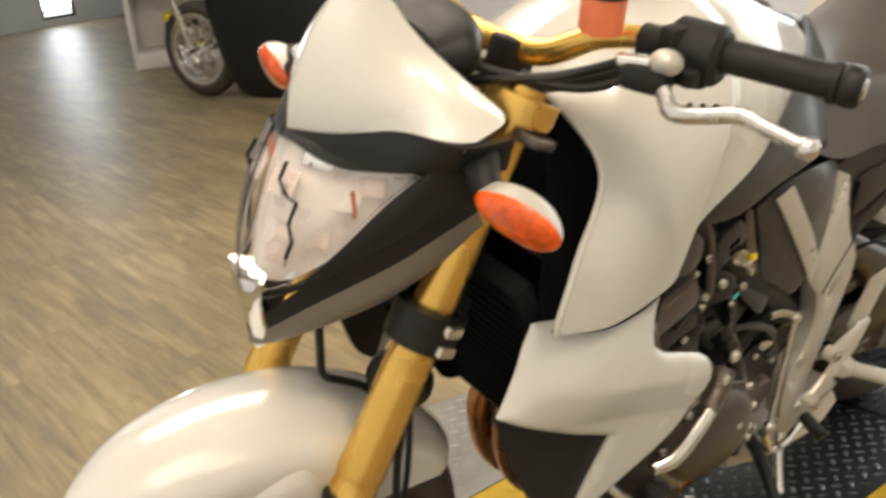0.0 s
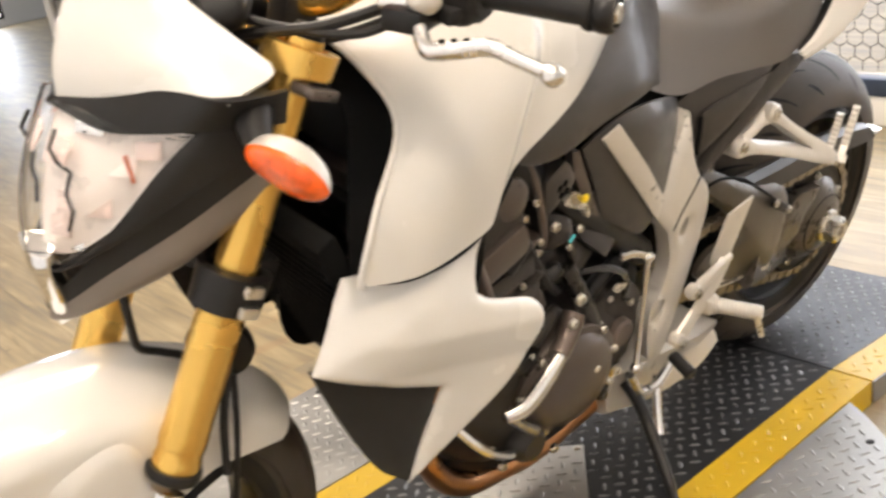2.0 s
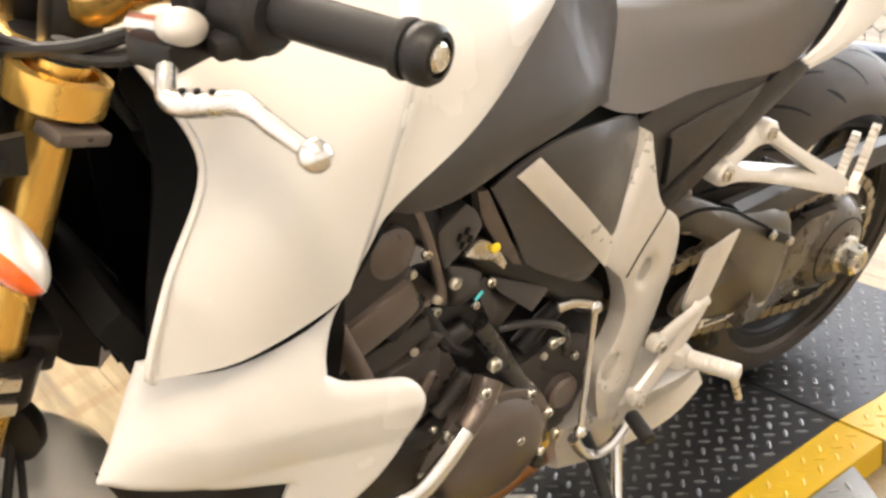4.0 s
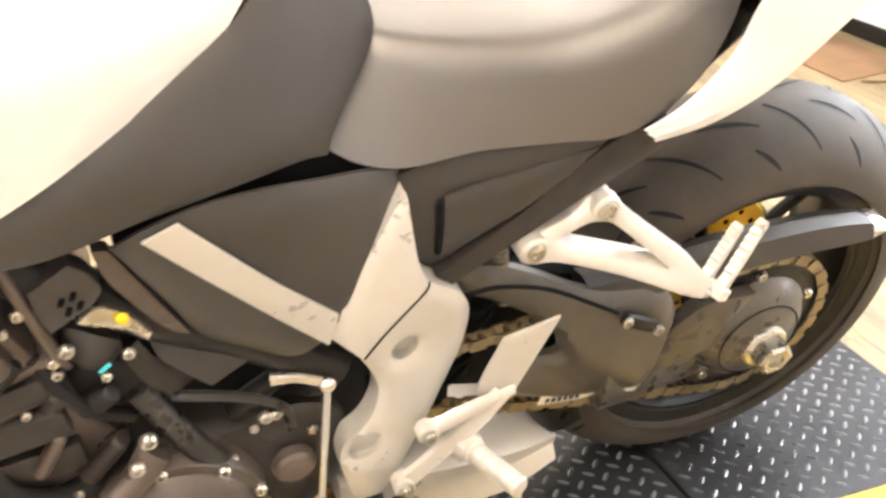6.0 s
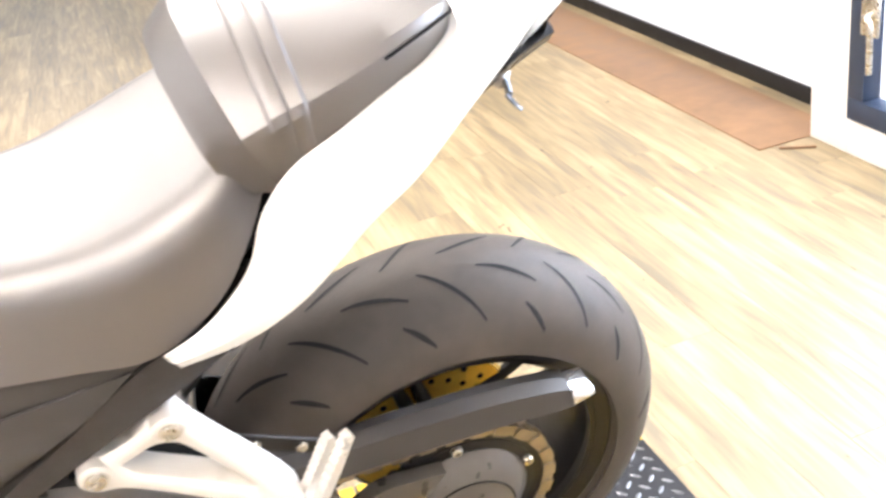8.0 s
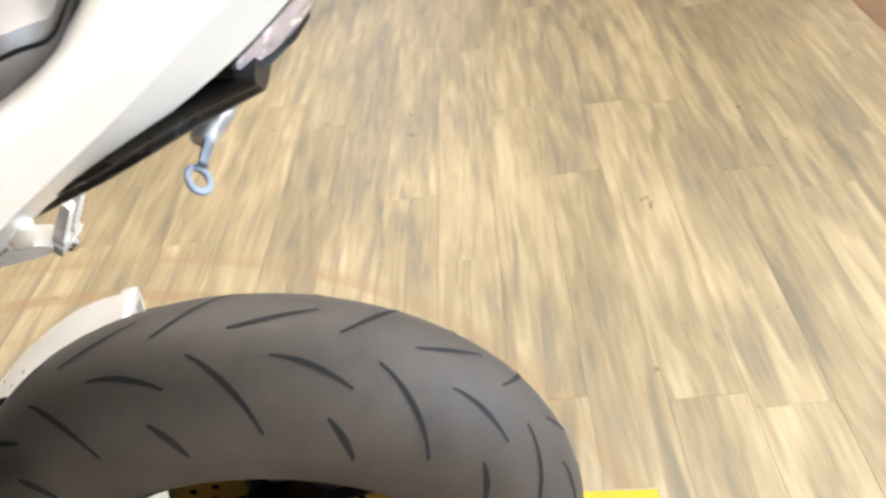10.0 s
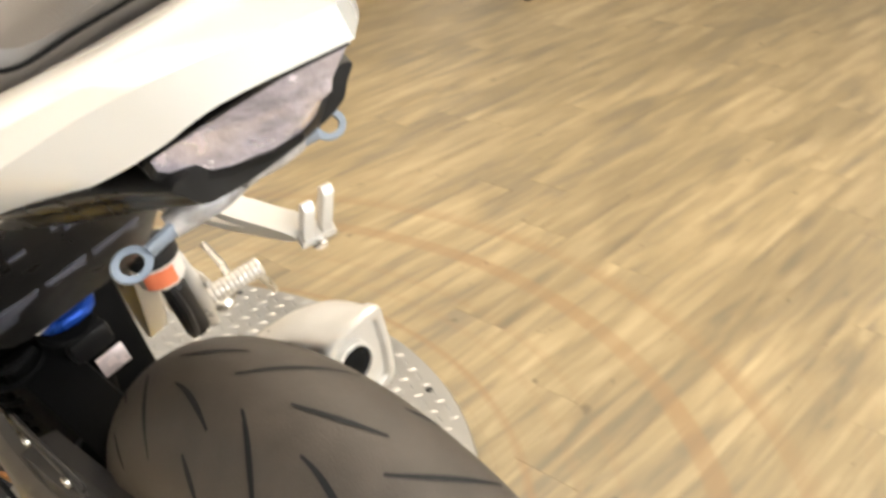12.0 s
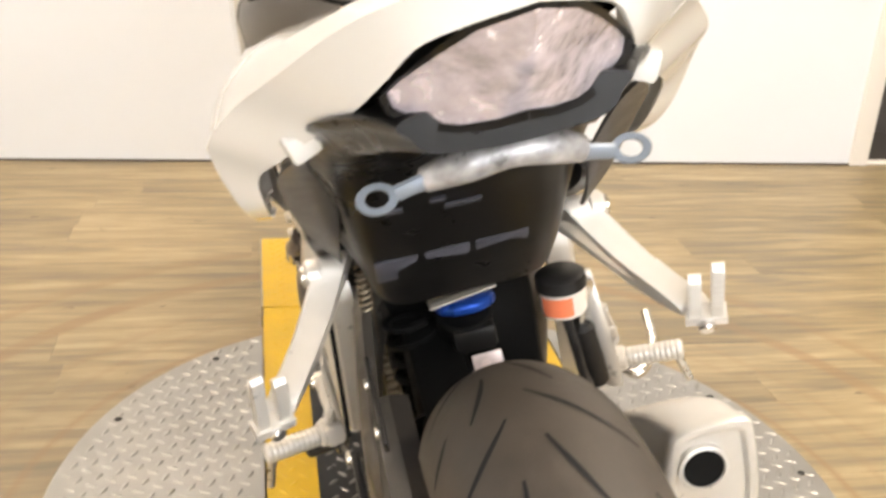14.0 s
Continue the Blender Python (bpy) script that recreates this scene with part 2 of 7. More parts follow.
    # faint scuffed arcs round the turntable
    away = nt.nodes.new("ShaderNodeVectorMath")
    away.operation = "DISTANCE"
    away.inputs[1].default_value = (TX, TY, FLOOR)
    nt.links.new(pos.outputs["Position"], away.inputs[0])
    arcs = nt.nodes.new("ShaderNodeTexNoise")
    arcs.noise_dimensions = "1D"
    arcs.inputs["Scale"].default_value, arcs.inputs["Detail"].default_value = 13.0, 3
    nt.links.new(away.outputs["Value"], arcs.inputs["W"])
    line = nt.nodes.new("ShaderNodeMapRange")
    line.inputs[1].default_value, line.inputs[2].default_value = 0.52, 0.72
    nt.links.new(arcs.outputs[0], line.inputs[0])
    fade = nt.nodes.new("ShaderNodeMapRange")
    fade.inputs[1].default_value, fade.inputs[2].default_value = TR, TR + 0.85
    fade.inputs[3].default_value, fade.inputs[4].default_value = 1.9, 0.0
    nt.links.new(away.outputs["Value"], fade.inputs[0])
    scuff = nt.nodes.new("ShaderNodeMath")
    scuff.operation = "MULTIPLY"
    nt.links.new(line.outputs[0], scuff.inputs[0])
    patchy = nt.nodes.new("ShaderNodeMath")
    patchy.operation = "MULTIPLY"
    nt.links.new(fade.outputs[0], patchy.inputs[0])
    nt.links.new(blot, patchy.inputs[1])
    nt.links.new(patchy.outputs[0], scuff.inputs[1])
    worn = nt.nodes.new("ShaderNodeMix")
    worn.data_type = "RGBA"
    worn.inputs["B"].default_value = (0.235, 0.142, 0.068, 1)
    nt.links.new(scuff.outputs[0], worn.inputs["Factor"])
    nt.links.new(col.outputs[0], worn.inputs["A"])
    nt.links.new(worn.outputs["Result"], b.inputs["Base Color"])
    rr = nt.nodes.new("ShaderNodeMapRange")
    rr.inputs[3].default_value, rr.inputs[4].default_value = 0.36, 0.50
    nt.links.new(coarse, rr.inputs[0])
    nt.links.new(rr.outputs[0], b.inputs["Roughness"])
    bp = nt.nodes.new("ShaderNodeBump")
    bp.inputs["Strength"].default_value, bp.inputs["Distance"].default_value = 0.25, 0.001
    nt.links.new(fine, bp.inputs["Height"])
    nt.links.new(bp.outputs[0], b.inputs["Normal"])
    return m


M_PLANK = wood_floor_material()

# ---------------------------------------------------------------- shape tools


def finish(bm, smooth=40.0):
    bmesh.ops.recalc_face_normals(bm, faces=bm.faces)
    for f in bm.faces:
        f.smooth = True
    lim = radians(smooth)
    for e in bm.edges:
        e.smooth = not (len(e.link_faces) == 2 and e.calc_face_angle(0.0) > lim)
    return bm


def part(name, bm, material, parent=None, label="", smooth=40.0):
    """One mesh object from a bmesh, under a thing or a part."""
    finish(bm, smooth)
    me = bpy.data.meshes.new(name)
    bm.to_mesh(me)
    bm.free()
    for m in (material if isinstance(material, (list, tuple)) else [material]):
        me.materials.append(m)
    ob = new(name, me)
    ob.parent = parent
    return tagged(ob, label) if label else ob


def thing(name, label, category, m=None, group="", kind=""):
    ob = new(name)
    ob.empty_display_size = 0.05
    if m is not None:
        ob.matrix_world = m
    return tagged(ob, label, category, group, kind)


def box(sx, sy, sz, c=(0, 0, 0), bevel=0.0, rot=(0, 0, 0), into=None, seg=2):
    bm = bmesh.new()
    bmesh.ops.create_cube(bm, size=1.0, matrix=Matrix.Diagonal((sx, sy, sz, 1)))
    if bevel:
        bmesh.ops.bevel(bm, geom=bm.edges[:], offset=bevel, segments=seg, profile=0.5, affect="EDGES")
    bm.transform(pose(*c, *rot))
    return join(into, bm)


def join(into, bm):
    if into is None:
        return bm
    me = bpy.data.meshes.new("tmp")
    bm.to_mesh(me)
    bm.free()
    into.from_mesh(me)
    bpy.data.meshes.remove(me)
    return into


def turn_to(p0, p1):
    d = Vector(p1) - Vector(p0)
    return Matrix.Translation(p0) @ d.to_track_quat("Z", "Y").to_matrix().to_4x4(), d.length


def rod(p0, p1, r0, r1=None, seg=16, bevel=0.0, into=None):
    """A bar from p0 to p1 with closed, slightly rounded ends."""
    r1 = r0 if r1 is None else r1
    m, ln = turn_to(p0, p1)
    b = min(bevel, ln * 0.4)
    prof = [(0, 0), (max(r0 - b, 1e-4), 0), (r0, b), (r1, ln - b), (max(r1 - b, 1e-4), ln), (0, ln)] if b else [(0, 0), (r0, 0), (r1, ln), (0, ln)]
    return revolve(prof, m, seg, into)


def revolve(prof, m=Matrix(), seg=32, into=None):
    """Turns (radius, height) pairs round the z axis of m."""
    bm = bmesh.new()
    rings = []
    for r, h in prof:
        if r < 1e-6:
            rings.append([bm.verts.new(m @ Vector((0, 0, h)))])
        else:
            rings.append([bm.verts.new(m @ Vector((r * math.cos(2 * math.pi * i / seg), r * math.sin(2 * math.pi * i / seg), h))) for i in range(seg)])
    for a, b in zip(rings, rings[1:]):
        for i in range(seg):
            j = (i + 1) % seg
            if len(a) == 1 and len(b) == 1:
                continue
            if len(a) == 1:
                bm.faces.new((a[0], b[i], b[j]))
            elif len(b) == 1:
                bm.faces.new((a[i], a[j], b[0]))
            else:
                bm.faces.new((a[i], a[j], b[j], b[i]))
    return join(into, bm)


def spline(pts, n=6, closed=False):
    """A smooth line through pts (Catmull-Rom), n steps a stretch."""
    p = [np.array(q, float) for q in pts]
    out = []
    m = len(p)
    for i in range(m if closed else m - 1):
        a, b, c, d = (p[(i - 1) % m], p[i], p[(i + 1) % m], p[(i + 2) % m]) if closed else (p[max(i - 1, 0)], p[i], p[i + 1], p[min(i + 2, m - 1)])
        for k in range(n):
            t = k / n
            out.append(0.5 * (2 * b + (c - a) * t + (2 * a - 5 * b + 4 * c - d) * t * t + (3 * b - a - 3 * c + d) * t ** 3))
    if not closed:
        out.append(p[-1])
    return out


def tube(pts, r, seg=10, n=6, into=None, flat=1.0, smooth=True):
    """A pipe along a smooth line; r may be one radius or one a point; flat squeezes it."""
    radii = np.full(len(pts), r) if np.isscalar(r) else np.array(r, float)
    line = spline([(*p, q) for p, q in zip(pts, radii)], n) if smooth else [np.array((*p, q)) for p, q in zip(pts, radii)]
    bm = bmesh.new()
    up = Vector((0.12, 0.3, 1)).normalized()
    rings = []
    for i, q in enumerate(line):
        d = Vector(line[min(i + 1, len(line) - 1)][:3] - line[max(i - 1, 0)][:3]).normalized()
        s = d.cross(up).normalized()
        u = s.cross(d)
        up = u
        rings.append([bm.verts.new(Vector(q[:3]) + (s * math.cos(2 * math.pi * k / seg) * flat + u * math.sin(2 * math.pi * k / seg)) * q[3]) for k in range(seg)])
    for a, b in zip(rings, rings[1:]):
        for k in range(seg):
            bm.faces.new((a[k], a[(k + 1) % seg], b[(k + 1) % seg], b[k]))
    bm.faces.new(rings[0])
    bm.faces.new(rings[-1])
    return join(into, bm)


def sheet(rows, thick=0.003, n=5, m=5, inward=(0, 1, 0), into=None):
    """A curved panel through a grid of points, given thickness."""
    fine = [spline(r, n) for r in rows]
    cols = list(zip(*fine))
    fine = list(zip(*[spline(c, m) for c in cols]))
    bm = bmesh.new()
    vs = [[bm.verts.new(p) for p in r] for r in fine]
    for a, b in zip(vs, vs[1:]):
        for i in range(len(a) - 1):
            bm.faces.new((a[i], a[i + 1], b[i + 1], b[i]))
    bm.normal_update()
    mid = sum((f.normal for f in bm.faces), Vector())
    if mid.dot(Vector(inward)) > 0:
        bmesh.ops.reverse_faces(bm, faces=bm.faces)
    if thick:
        bmesh.ops.solidify(bm, geom=bm.faces[:], thickness=thick)
    return join(into, bm)


def loft(sections, closed_ends=True, n=4, into=None, seg_n=4):
    """A body through closed rings of points, smooth both ways."""
    rings = [spline(s, seg_n, closed=True) for s in sections]
    cols = [spline(c, n) for c in zip(*rings)]
    rings = list(zip(*cols))
    bm = bmesh.new()
    vs = [[bm.verts.new(p) for p in r] for r in rings]
    k = len(vs[0])
    for a, b in zip(vs, vs[1:]):
        for i in range(k):
            bm.faces.new((a[i], a[(i + 1) % k], b[(i + 1) % k], b[i]))
    if closed_ends:
        for r in (vs[0], vs[-1]):
            c = bm.verts.new(sum((v.co for v in r), Vector()) / k)
            for i in range(k):
                bm.faces.new((r[i], r[(i + 1) % k], c))
    return join(into, bm)


def outline(*pts, n=5):
    """A closed outline; points given as (x, z, 1) are sharp corners, the rest are rounded off."""
    out = []
    k = len(pts)
    for i, p in enumerate(pts):
        q = np.array(p[:2], float)
        if len(p) > 2:
            out.append(q)
            continue
        a, b = np.array(pts[i - 1][:2], float), np.array(pts[(i + 1) % k][:2], float)
        for j in range(n):
            t = (j + 0.5) / n
            m1, m2 = (a + q) / 2 if len(pts[i - 1]) < 3 else a * 0.35 + q * 0.65, (b + q) / 2 if len(pts[(i + 1) % k]) < 3 else b * 0.35 + q * 0.65
            out.append((1 - t) ** 2 * m1 + 2 * t * (1 - t) * q + t * t * m2)
    return out


def depth_field(ctrl):
    """y as a smooth function of (x, z) through a few (x, z, y) marks (thin plate)."""
    c = np.array(ctrl, float)
    k = len(c)

    def u(d2):
        return np.where(d2 > 1e-12, 0.5 * d2 * np.log(d2 + 1e-12), 0)
    kk = u(((c[:, None, :2] - c[None, :, :2]) ** 2).sum(-1)) + np.eye(k) * 1e-4
    q = np.hstack([np.ones((k, 1)), c[:, :2]])
    w = np.linalg.solve(np.block([[kk, q], [q.T, np.zeros((3, 3))]]), np.append(c[:, 2], [0, 0, 0]))
    return lambda x, z: float(u(((c[:, :2] - (x, z)) ** 2).sum(-1)) @ w[:k] + w[k] + w[k + 1] * x + w[k + 2] * z)


def skin(line, depth, thick=0.004, step=0.018, roll=0.006, edge=0.012, side=-1, into=None, holes=()):
    """A panel over an outline in the side view (x, z). depth: y, or a function of (x, z), on the left flank (negative).
    Its rim rolls inward over a width of edge. side: -1 the left flank, 1 its mirror image."""
    loops = [list(line)] + [list(h) for h in holes]
    pts, edges = [], []
    for lp in loops:
        dense = []
        for i, p in enumerate(lp):
            q = lp[(i + 1) % len(lp)]
            cuts = max(1, int(np.hypot(*(np.array(q) - p)) / step))
            dense += [np.array(p) + (np.array(q) - p) * j / cuts for j in range(cuts)]
        base = len(pts)
        pts += dense
        edges += [(base + i, base + (i + 1) % len(dense)) for i in range(len(dense))]
    rim = np.array(pts)
    seg_a, seg_b = np.array([pts[a] for a, b in edges]), np.array([pts[b] for a, b in edges])

    def gap(p):
        d = seg_b - seg_a
        t = np.clip(((p - seg_a) * d).sum(-1) / ((d * d).sum(-1) + 1e-12), 0, 1)
        return np.hypot(*(seg_a + t[:, None] * d - p).T).min()
    lo, hi = rim.min(0), rim.max(0)
    for x in np.arange(lo[0], hi[0], step):
        for z in np.arange(lo[1], hi[1], step):
            g = gap(np.array((x, z)))
            if g > step * 0.45:
                pts.append(np.array((x, z)))
    verts, es, faces, *_ = geometry.delaunay_2d_cdt([Vector(p) for p in pts], edges, [], 2 if holes else 1, 1e-6)
    fn = depth if callable(depth) else (lambda x, z: depth)
    bm = bmesh.new()
    top, low = [], []
    for v in verts:
        p = np.array(v)
        g = gap(p)
        y = fn(*p) + (roll * (1 - g / edge) ** 2 if edge and g < edge else 0)
        top.append(bm.verts.new((p[0], -side * y if side > 0 else y, p[1])))
        y2 = fn(*p) + thick + roll
        low.append(bm.verts.new((p[0], -side * y2 if side > 0 else y2, p[1])))
    count = {}
    for f in faces:
        if holes:
            mid = sum((np.array(verts[i]) for i in f), np.zeros(2)) / len(f)
            if not inside(mid, loops[0]) or any(inside(mid, h) for h in loops[1:]):
                continue
        bm.faces.new([top[i] for i in f])
        bm.faces.new([low[i] for i in reversed(f)])
        for i in range(len(f)):
            a, b = f[i], f[(i + 1) % len(f)]
            key = (min(a, b), max(a, b))
            count[key] = None if key in count else (a, b)
    for ab in count.values():
        if ab:
            a, b = ab
            bm.faces.new((top[b], top[a], low[a], low[b]))
    for v in [v for v in bm.verts if not v.link_faces]:
        bm.verts.remove(v)
    return join(into, bm)


def inside(p, loop):
    c = False
    for i in range(len(loop)):
        a, b = loop[i - 1], loop[i]
        if (a[1] > p[1]) != (b[1] > p[1]) and p[0] < (b[0] - a[0]) * (p[1] - a[1]) / (b[1] - a[1]) + a[0]:
            c = not c
    return c


def circle(cx, cz, r, n=16):
    return [np.array((cx + r * math.cos(2 * math.pi * i / n), cz + r * math.sin(2 * math.pi * i / n))) for i in range(n)]


def ellipsoid(c, rx, ry, rz, rot=(0, 0, 0), seg=20, into=None):
    bm = bmesh.new()
    bmesh.ops.create_uvsphere(bm, u_segments=seg, v_segments=seg // 2, radius=1.0)
    bm.transform(pose(*c, *rot) @ Matrix.Diagonal((rx, ry, rz, 1)))
    return join(into, bm)


def bolt(c, axis_y=-1.0, r=0.008, h=0.006, into=None):
    """A hexagon-socket bolt head that stands out along y."""
    m = Matrix.Translation(c) @ pose(0, 0, 0, 90 if axis_y < 0 else -90, 0, 0)
    return revolve([(0, 0), (r, 0), (r, h * 0.7), (r * 0.8, h), (r * 0.5, h), (r * 0.45, h * 0.35), (0, h * 0.35)], m, 12, into)


AXLE_Y = pose(0, 0, 0, 90, 0, 0)   # turns z to -y

# ---------------------------------------------------------------- the room
floor = thing("floor", "vinyl wood-look plank floor, tan and grey", "floor", kind="structure")
part("underlay", box(9.0, 20.0, 0.02, (1.3, 4.0, FLOOR - 0.016)), M_FRAYED, floor)
ceiling = part("ceiling", box(9.2, 20.2, 0.1, (1.3, 4.0, CEIL + 0.05)), M_CEIL)
tagged(ceiling, "plain painted ceiling", "ceiling", kind="structure")
WALL_X, DOOR_X, BACK_X = -1.228, 2.98, 3.14
OPEN_Y0, OPEN_Y1 = 1.87, 2.83       # the closet's opening in the front wall


def span(bm, lo, hi, bevel=0.0):
    return box(*[b - a for a, b in zip(lo, hi)], [(a + b) / 2 for a, b in zip(lo, hi)], bevel, into=bm)


def wall(name, label, *boxes, material=M_WALL):
    bm = bmesh.new()
    for lo, hi in boxes:
        span(bm, lo, hi)
    return tagged(part(name, bm, material), label, "wall", kind="structure")


wall("wall_west", "white painted wall with an open closet", ((WALL_X - 0.12, -3.6, FLOOR), (WALL_X, OPEN_Y0 - 0.07, CEIL)),
     ((WALL_X - 0.12, OPEN_Y0 - 0.07, 2.08), (WALL_X, OPEN_Y1, CEIL)))
wall("wall_stub", "short white wall beside the closet", ((-1.75, OPEN_Y1, FLOOR), (-0.935, OPEN_Y1 + 0.10, CEIL)))
# the closet's shade is painted: its walls and floor are coloured dark
wall("wall_closet", "closet wall, shade put into its dark colour", ((-1.72, 0.9, FLOOR), (-1.66, OPEN_Y1, 2.3)), ((-1.66, 0.9, FLOOR), (-1.35, 0.96, 2.3)),
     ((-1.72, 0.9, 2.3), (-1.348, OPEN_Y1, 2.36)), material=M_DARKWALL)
wall("closet_floor", "closet floor, shade put into its dark colour", ((-1.66, 0.96, FLOOR), (WALL_X - 0.04, OPEN_Y1, FLOOR + 0.004)), material=M_DARKWALL)
wall("wall_far_west", "white painted wall of the side bay", ((-3.1, OPEN_Y1 + 0.10, FLOOR), (-3.0, 11.0, CEIL)), ((-3.0, OPEN_Y1 + 0.03, FLOOR), (-1.75, OPEN_Y1 + 0.10, CEIL)))
NY = 10.9
wall("wall_north", "pale grey far wall with a narrow window", ((-3.0, NY, FLOOR), (3.08, NY + 0.1, CEIL)), ((3.46, NY, FLOOR), (5.5, NY + 0.1, CEIL)), ((3.08, NY, FLOOR), (3.46, NY + 0.1, 0.03)), ((3.08, NY, 2.1), (3.46, NY + 0.1, CEIL)), material=M_GREYWALL)
win = thing("window_1", "narrow window with a white frame", "window", kind="structure")
wb = bmesh.new()
for lo, hi in (((3.082, 0.032), (3.11, 2.098)), ((3.43, 0.032), (3.458, 2.098)), ((3.11, 0.032), (3.43, 0.06)), ((3.11, 2.07), (3.43, 2.098)), ((3.11, 0.12), (3.43, 0.135))):
    span(wb, (lo[0], NY + 0.02, lo[1]), (hi[0], NY + 0.07, hi[1]), 0.003)
part("window_frame", wb, M_SATIN, win)
wp = part("pane", box(0.32, 0.006, 2.0, (3.27, NY + 0.045, 1.06)), M_GLASS, win)
wp.visible_shadow = False
far_out = part("backdrop", box(3.0, 0.02, 4.0, (3.3, NY + 0.8, 1.6)), M_OUTSIDE)
tagged(far_out, "bright daylight outside the narrow window", "backdrop", kind="structure")
wall("wall_south", "plain white wall behind", ((WALL_X, -3.7, FLOOR), (DOOR_X, -3.6, CEIL)))
wall("wall_far_east", "white painted wall of the shop", ((5.4, 3.6, FLOOR), (5.5, 11.0, CEIL)), ((BACK_X + 0.12, 3.6, FLOOR), (5.4, 3.7, CEIL)))
wall("wall_east", "cream painted wall behind the rear wheel", ((BACK_X, 1.152, FLOOR + 0.05), (BACK_X + 0.12, 3.7, CEIL)))
wall("wall_door_side", "white painted wall round the glazed door", ((DOOR_X, -3.6, FLOOR), (DOOR_X + 0.1, -1.05, CEIL)),
     ((DOOR_X, -1.05, 2.12), (DOOR_X + 0.1, 1.152, CEIL)))
wall("wall_return", "white wall corner beside the door", ((DOOR_X + 0.1, 1.102, FLOOR), (BACK_X + 0.12, 1.152, CEIL)))

base = part("baseboard", box(0.012, 2.55, 0.055, (BACK_X - 0.005, 2.43, FLOOR + 0.0275), 0.003), M_BLACK)
tagged(base, "black rubber base strip along the cream wall", "baseboard", kind="structure")
jamb = part("trim", box(0.14, 0.07, 2.14, (WALL_X - 0.056, OPEN_Y0 - 0.035, FLOOR + 1.07), 0.004), M_TRIM)
tagged(jamb, "white painted door jamb of the closet", "trim", kind="structure")
sill = part("trim", box(0.035, OPEN_Y1 - OPEN_Y0, 0.012, (WALL_X - 0.012, (OPEN_Y0 + OPEN_Y1) / 2, FLOOR + 0.008), 0.003), M_TRIM)
tagged(sill, "white threshold strip of the closet", "trim", kind="structure")
skirt = part("baseboard", box(0.006, OPEN_Y0 - 0.07 + 3.6, 0.006, (WALL_X + 0.003, (OPEN_Y0 - 0.07 - 3.6) / 2, FLOOR + 0.004)), M_DARKWALL)
tagged(skirt, "thin dark joint under the white wall", "baseboard", kind="structure")
bare = part("worn_floor_strip", box(0.27, 2.1, 0.006, (2.945, 2.20, FLOOR + 0.0015), 0.002), M_FRAYED)
tagged(bare, "reddish-brown wooden threshold strip in the floor", "floor patch", kind="structure")

part("splinter", box(.012, .10, .006, (2.90, 1.10, FLOOR + .004), .002, (0, 3, 58)), M_FRAYED, bare, "loose splinter of the strip")

# the glazed door that lets the daylight in
door = thing("door_1", "white glazed door with navy frame and wire mesh", "door", kind="structure")
DY0, DY1 = -1.05, 1.152
dbm = bmesh.new()
span(dbm, (DOOR_X, DY1 - 0.16, FLOOR), (DOOR_X + 0.06, DY1 - 0.001, 2.12), 0.004)
span(dbm, (DOOR_X, DY0, FLOOR), (DOOR_X + 0.06, DY0 + 0.11, 2.12), 0.004)
span(dbm, (DOOR_X, DY0 + 0.11, FLOOR), (DOOR_X + 0.06, DY1 - 0.16, FLOOR + 0.105), 0.004)
span(dbm, (DOOR_X, DY0 + 0.11, 2.0), (DOOR_X + 0.06, DY1 - 0.16, 2.12), 0.004)
part("door_leaf", dbm, M_TRIM, door)
dbm = bmesh.new()
for lo, hi in (((DY0 + 0.11, FLOOR + 0.105), (DY1 - 0.16, FLOOR + 0.165)), ((DY0 + 0.11, 1.92), (DY1 - 0.16, 2.0)), ((DY0 + 0.11, FLOOR + 0.165), (DY0 + 0.18, 1.92)), ((DY1 - 0.22, FLOOR + 0.165), (DY1 - 0.16, 1.92))):
    span(dbm, (DOOR_X - 0.008, *lo), (DOOR_X + 0.05, *hi), 0.003)
part("window_frame", dbm, M_NAVY, door, "navy blue window frame")
pane = part("pane", box(0.006, DY1 - DY0 - 0.40, 1.80, (DOOR_X + 0.045, (DY0 + DY1) / 2 - .02, 1.02)), M_GLASS, door)
pane.visible_shadow = False
# hexagon wire mesh in front of the glass
mesh_bm = bmesh.new()
hexr, wire = 0.032, 0.0035
ny, nz = int((DY1 - DY0 - 0.44) / (hexr * 1.732)), 36
for j in range(nz):
    for i in range(ny):
        cy = DY0 + 0.20 + (i + 0.5 * (j % 2)) * hexr * 1.732
        cz = FLOOR + 0.20 + j * hexr * 1.5
        for k in (0, 1, 2):
            a0, a1 = radians(60 * k - 30), radians(60 * k + 30)
            p0 = (DOOR_X + 0.03, cy + hexr * math.cos(a0), cz + hexr * math.sin(a0))
            p1 = (DOOR_X + 0.03, cy + hexr * math.cos(a1), cz + hexr * math.sin(a1))
            rod(p0, p1, wire / 2, seg=3, into=mesh_bm)
part("wire_mesh", mesh_bm, M_SATIN, door, "fine hexagonal wire mesh")
hand = tube([(DOOR_X - 0.012, 0.90, 0.36), (DOOR_X - 0.045, 0.89, 0.36), (DOOR_X - 0.05, 0.87, 0.34), (DOOR_X - 0.05, 0.865, 0.22)], 0.008, 8)
span(hand, (DOOR_X - 0.02, 0.88, 0.30), (DOOR_X - 0.008, 0.94, 0.42), 0.004)
part("door_handle", hand, M_STEEL, door)
outside = part("backdrop", box(0.02, 9.0, 6.0, (5.0, 0.0, 2.0)), M_OUTSIDE)
tagged(outside, "bright daylight outside the glazed door", "backdrop", kind="structure")

# ---------------------------------------------------------------- the turntable
L0, L1 = -0.017, 1.37               # the level stretch of the lane
YI0, YI1, YO0, YO1 = -0.263, 0.180, -0.352, 0.268
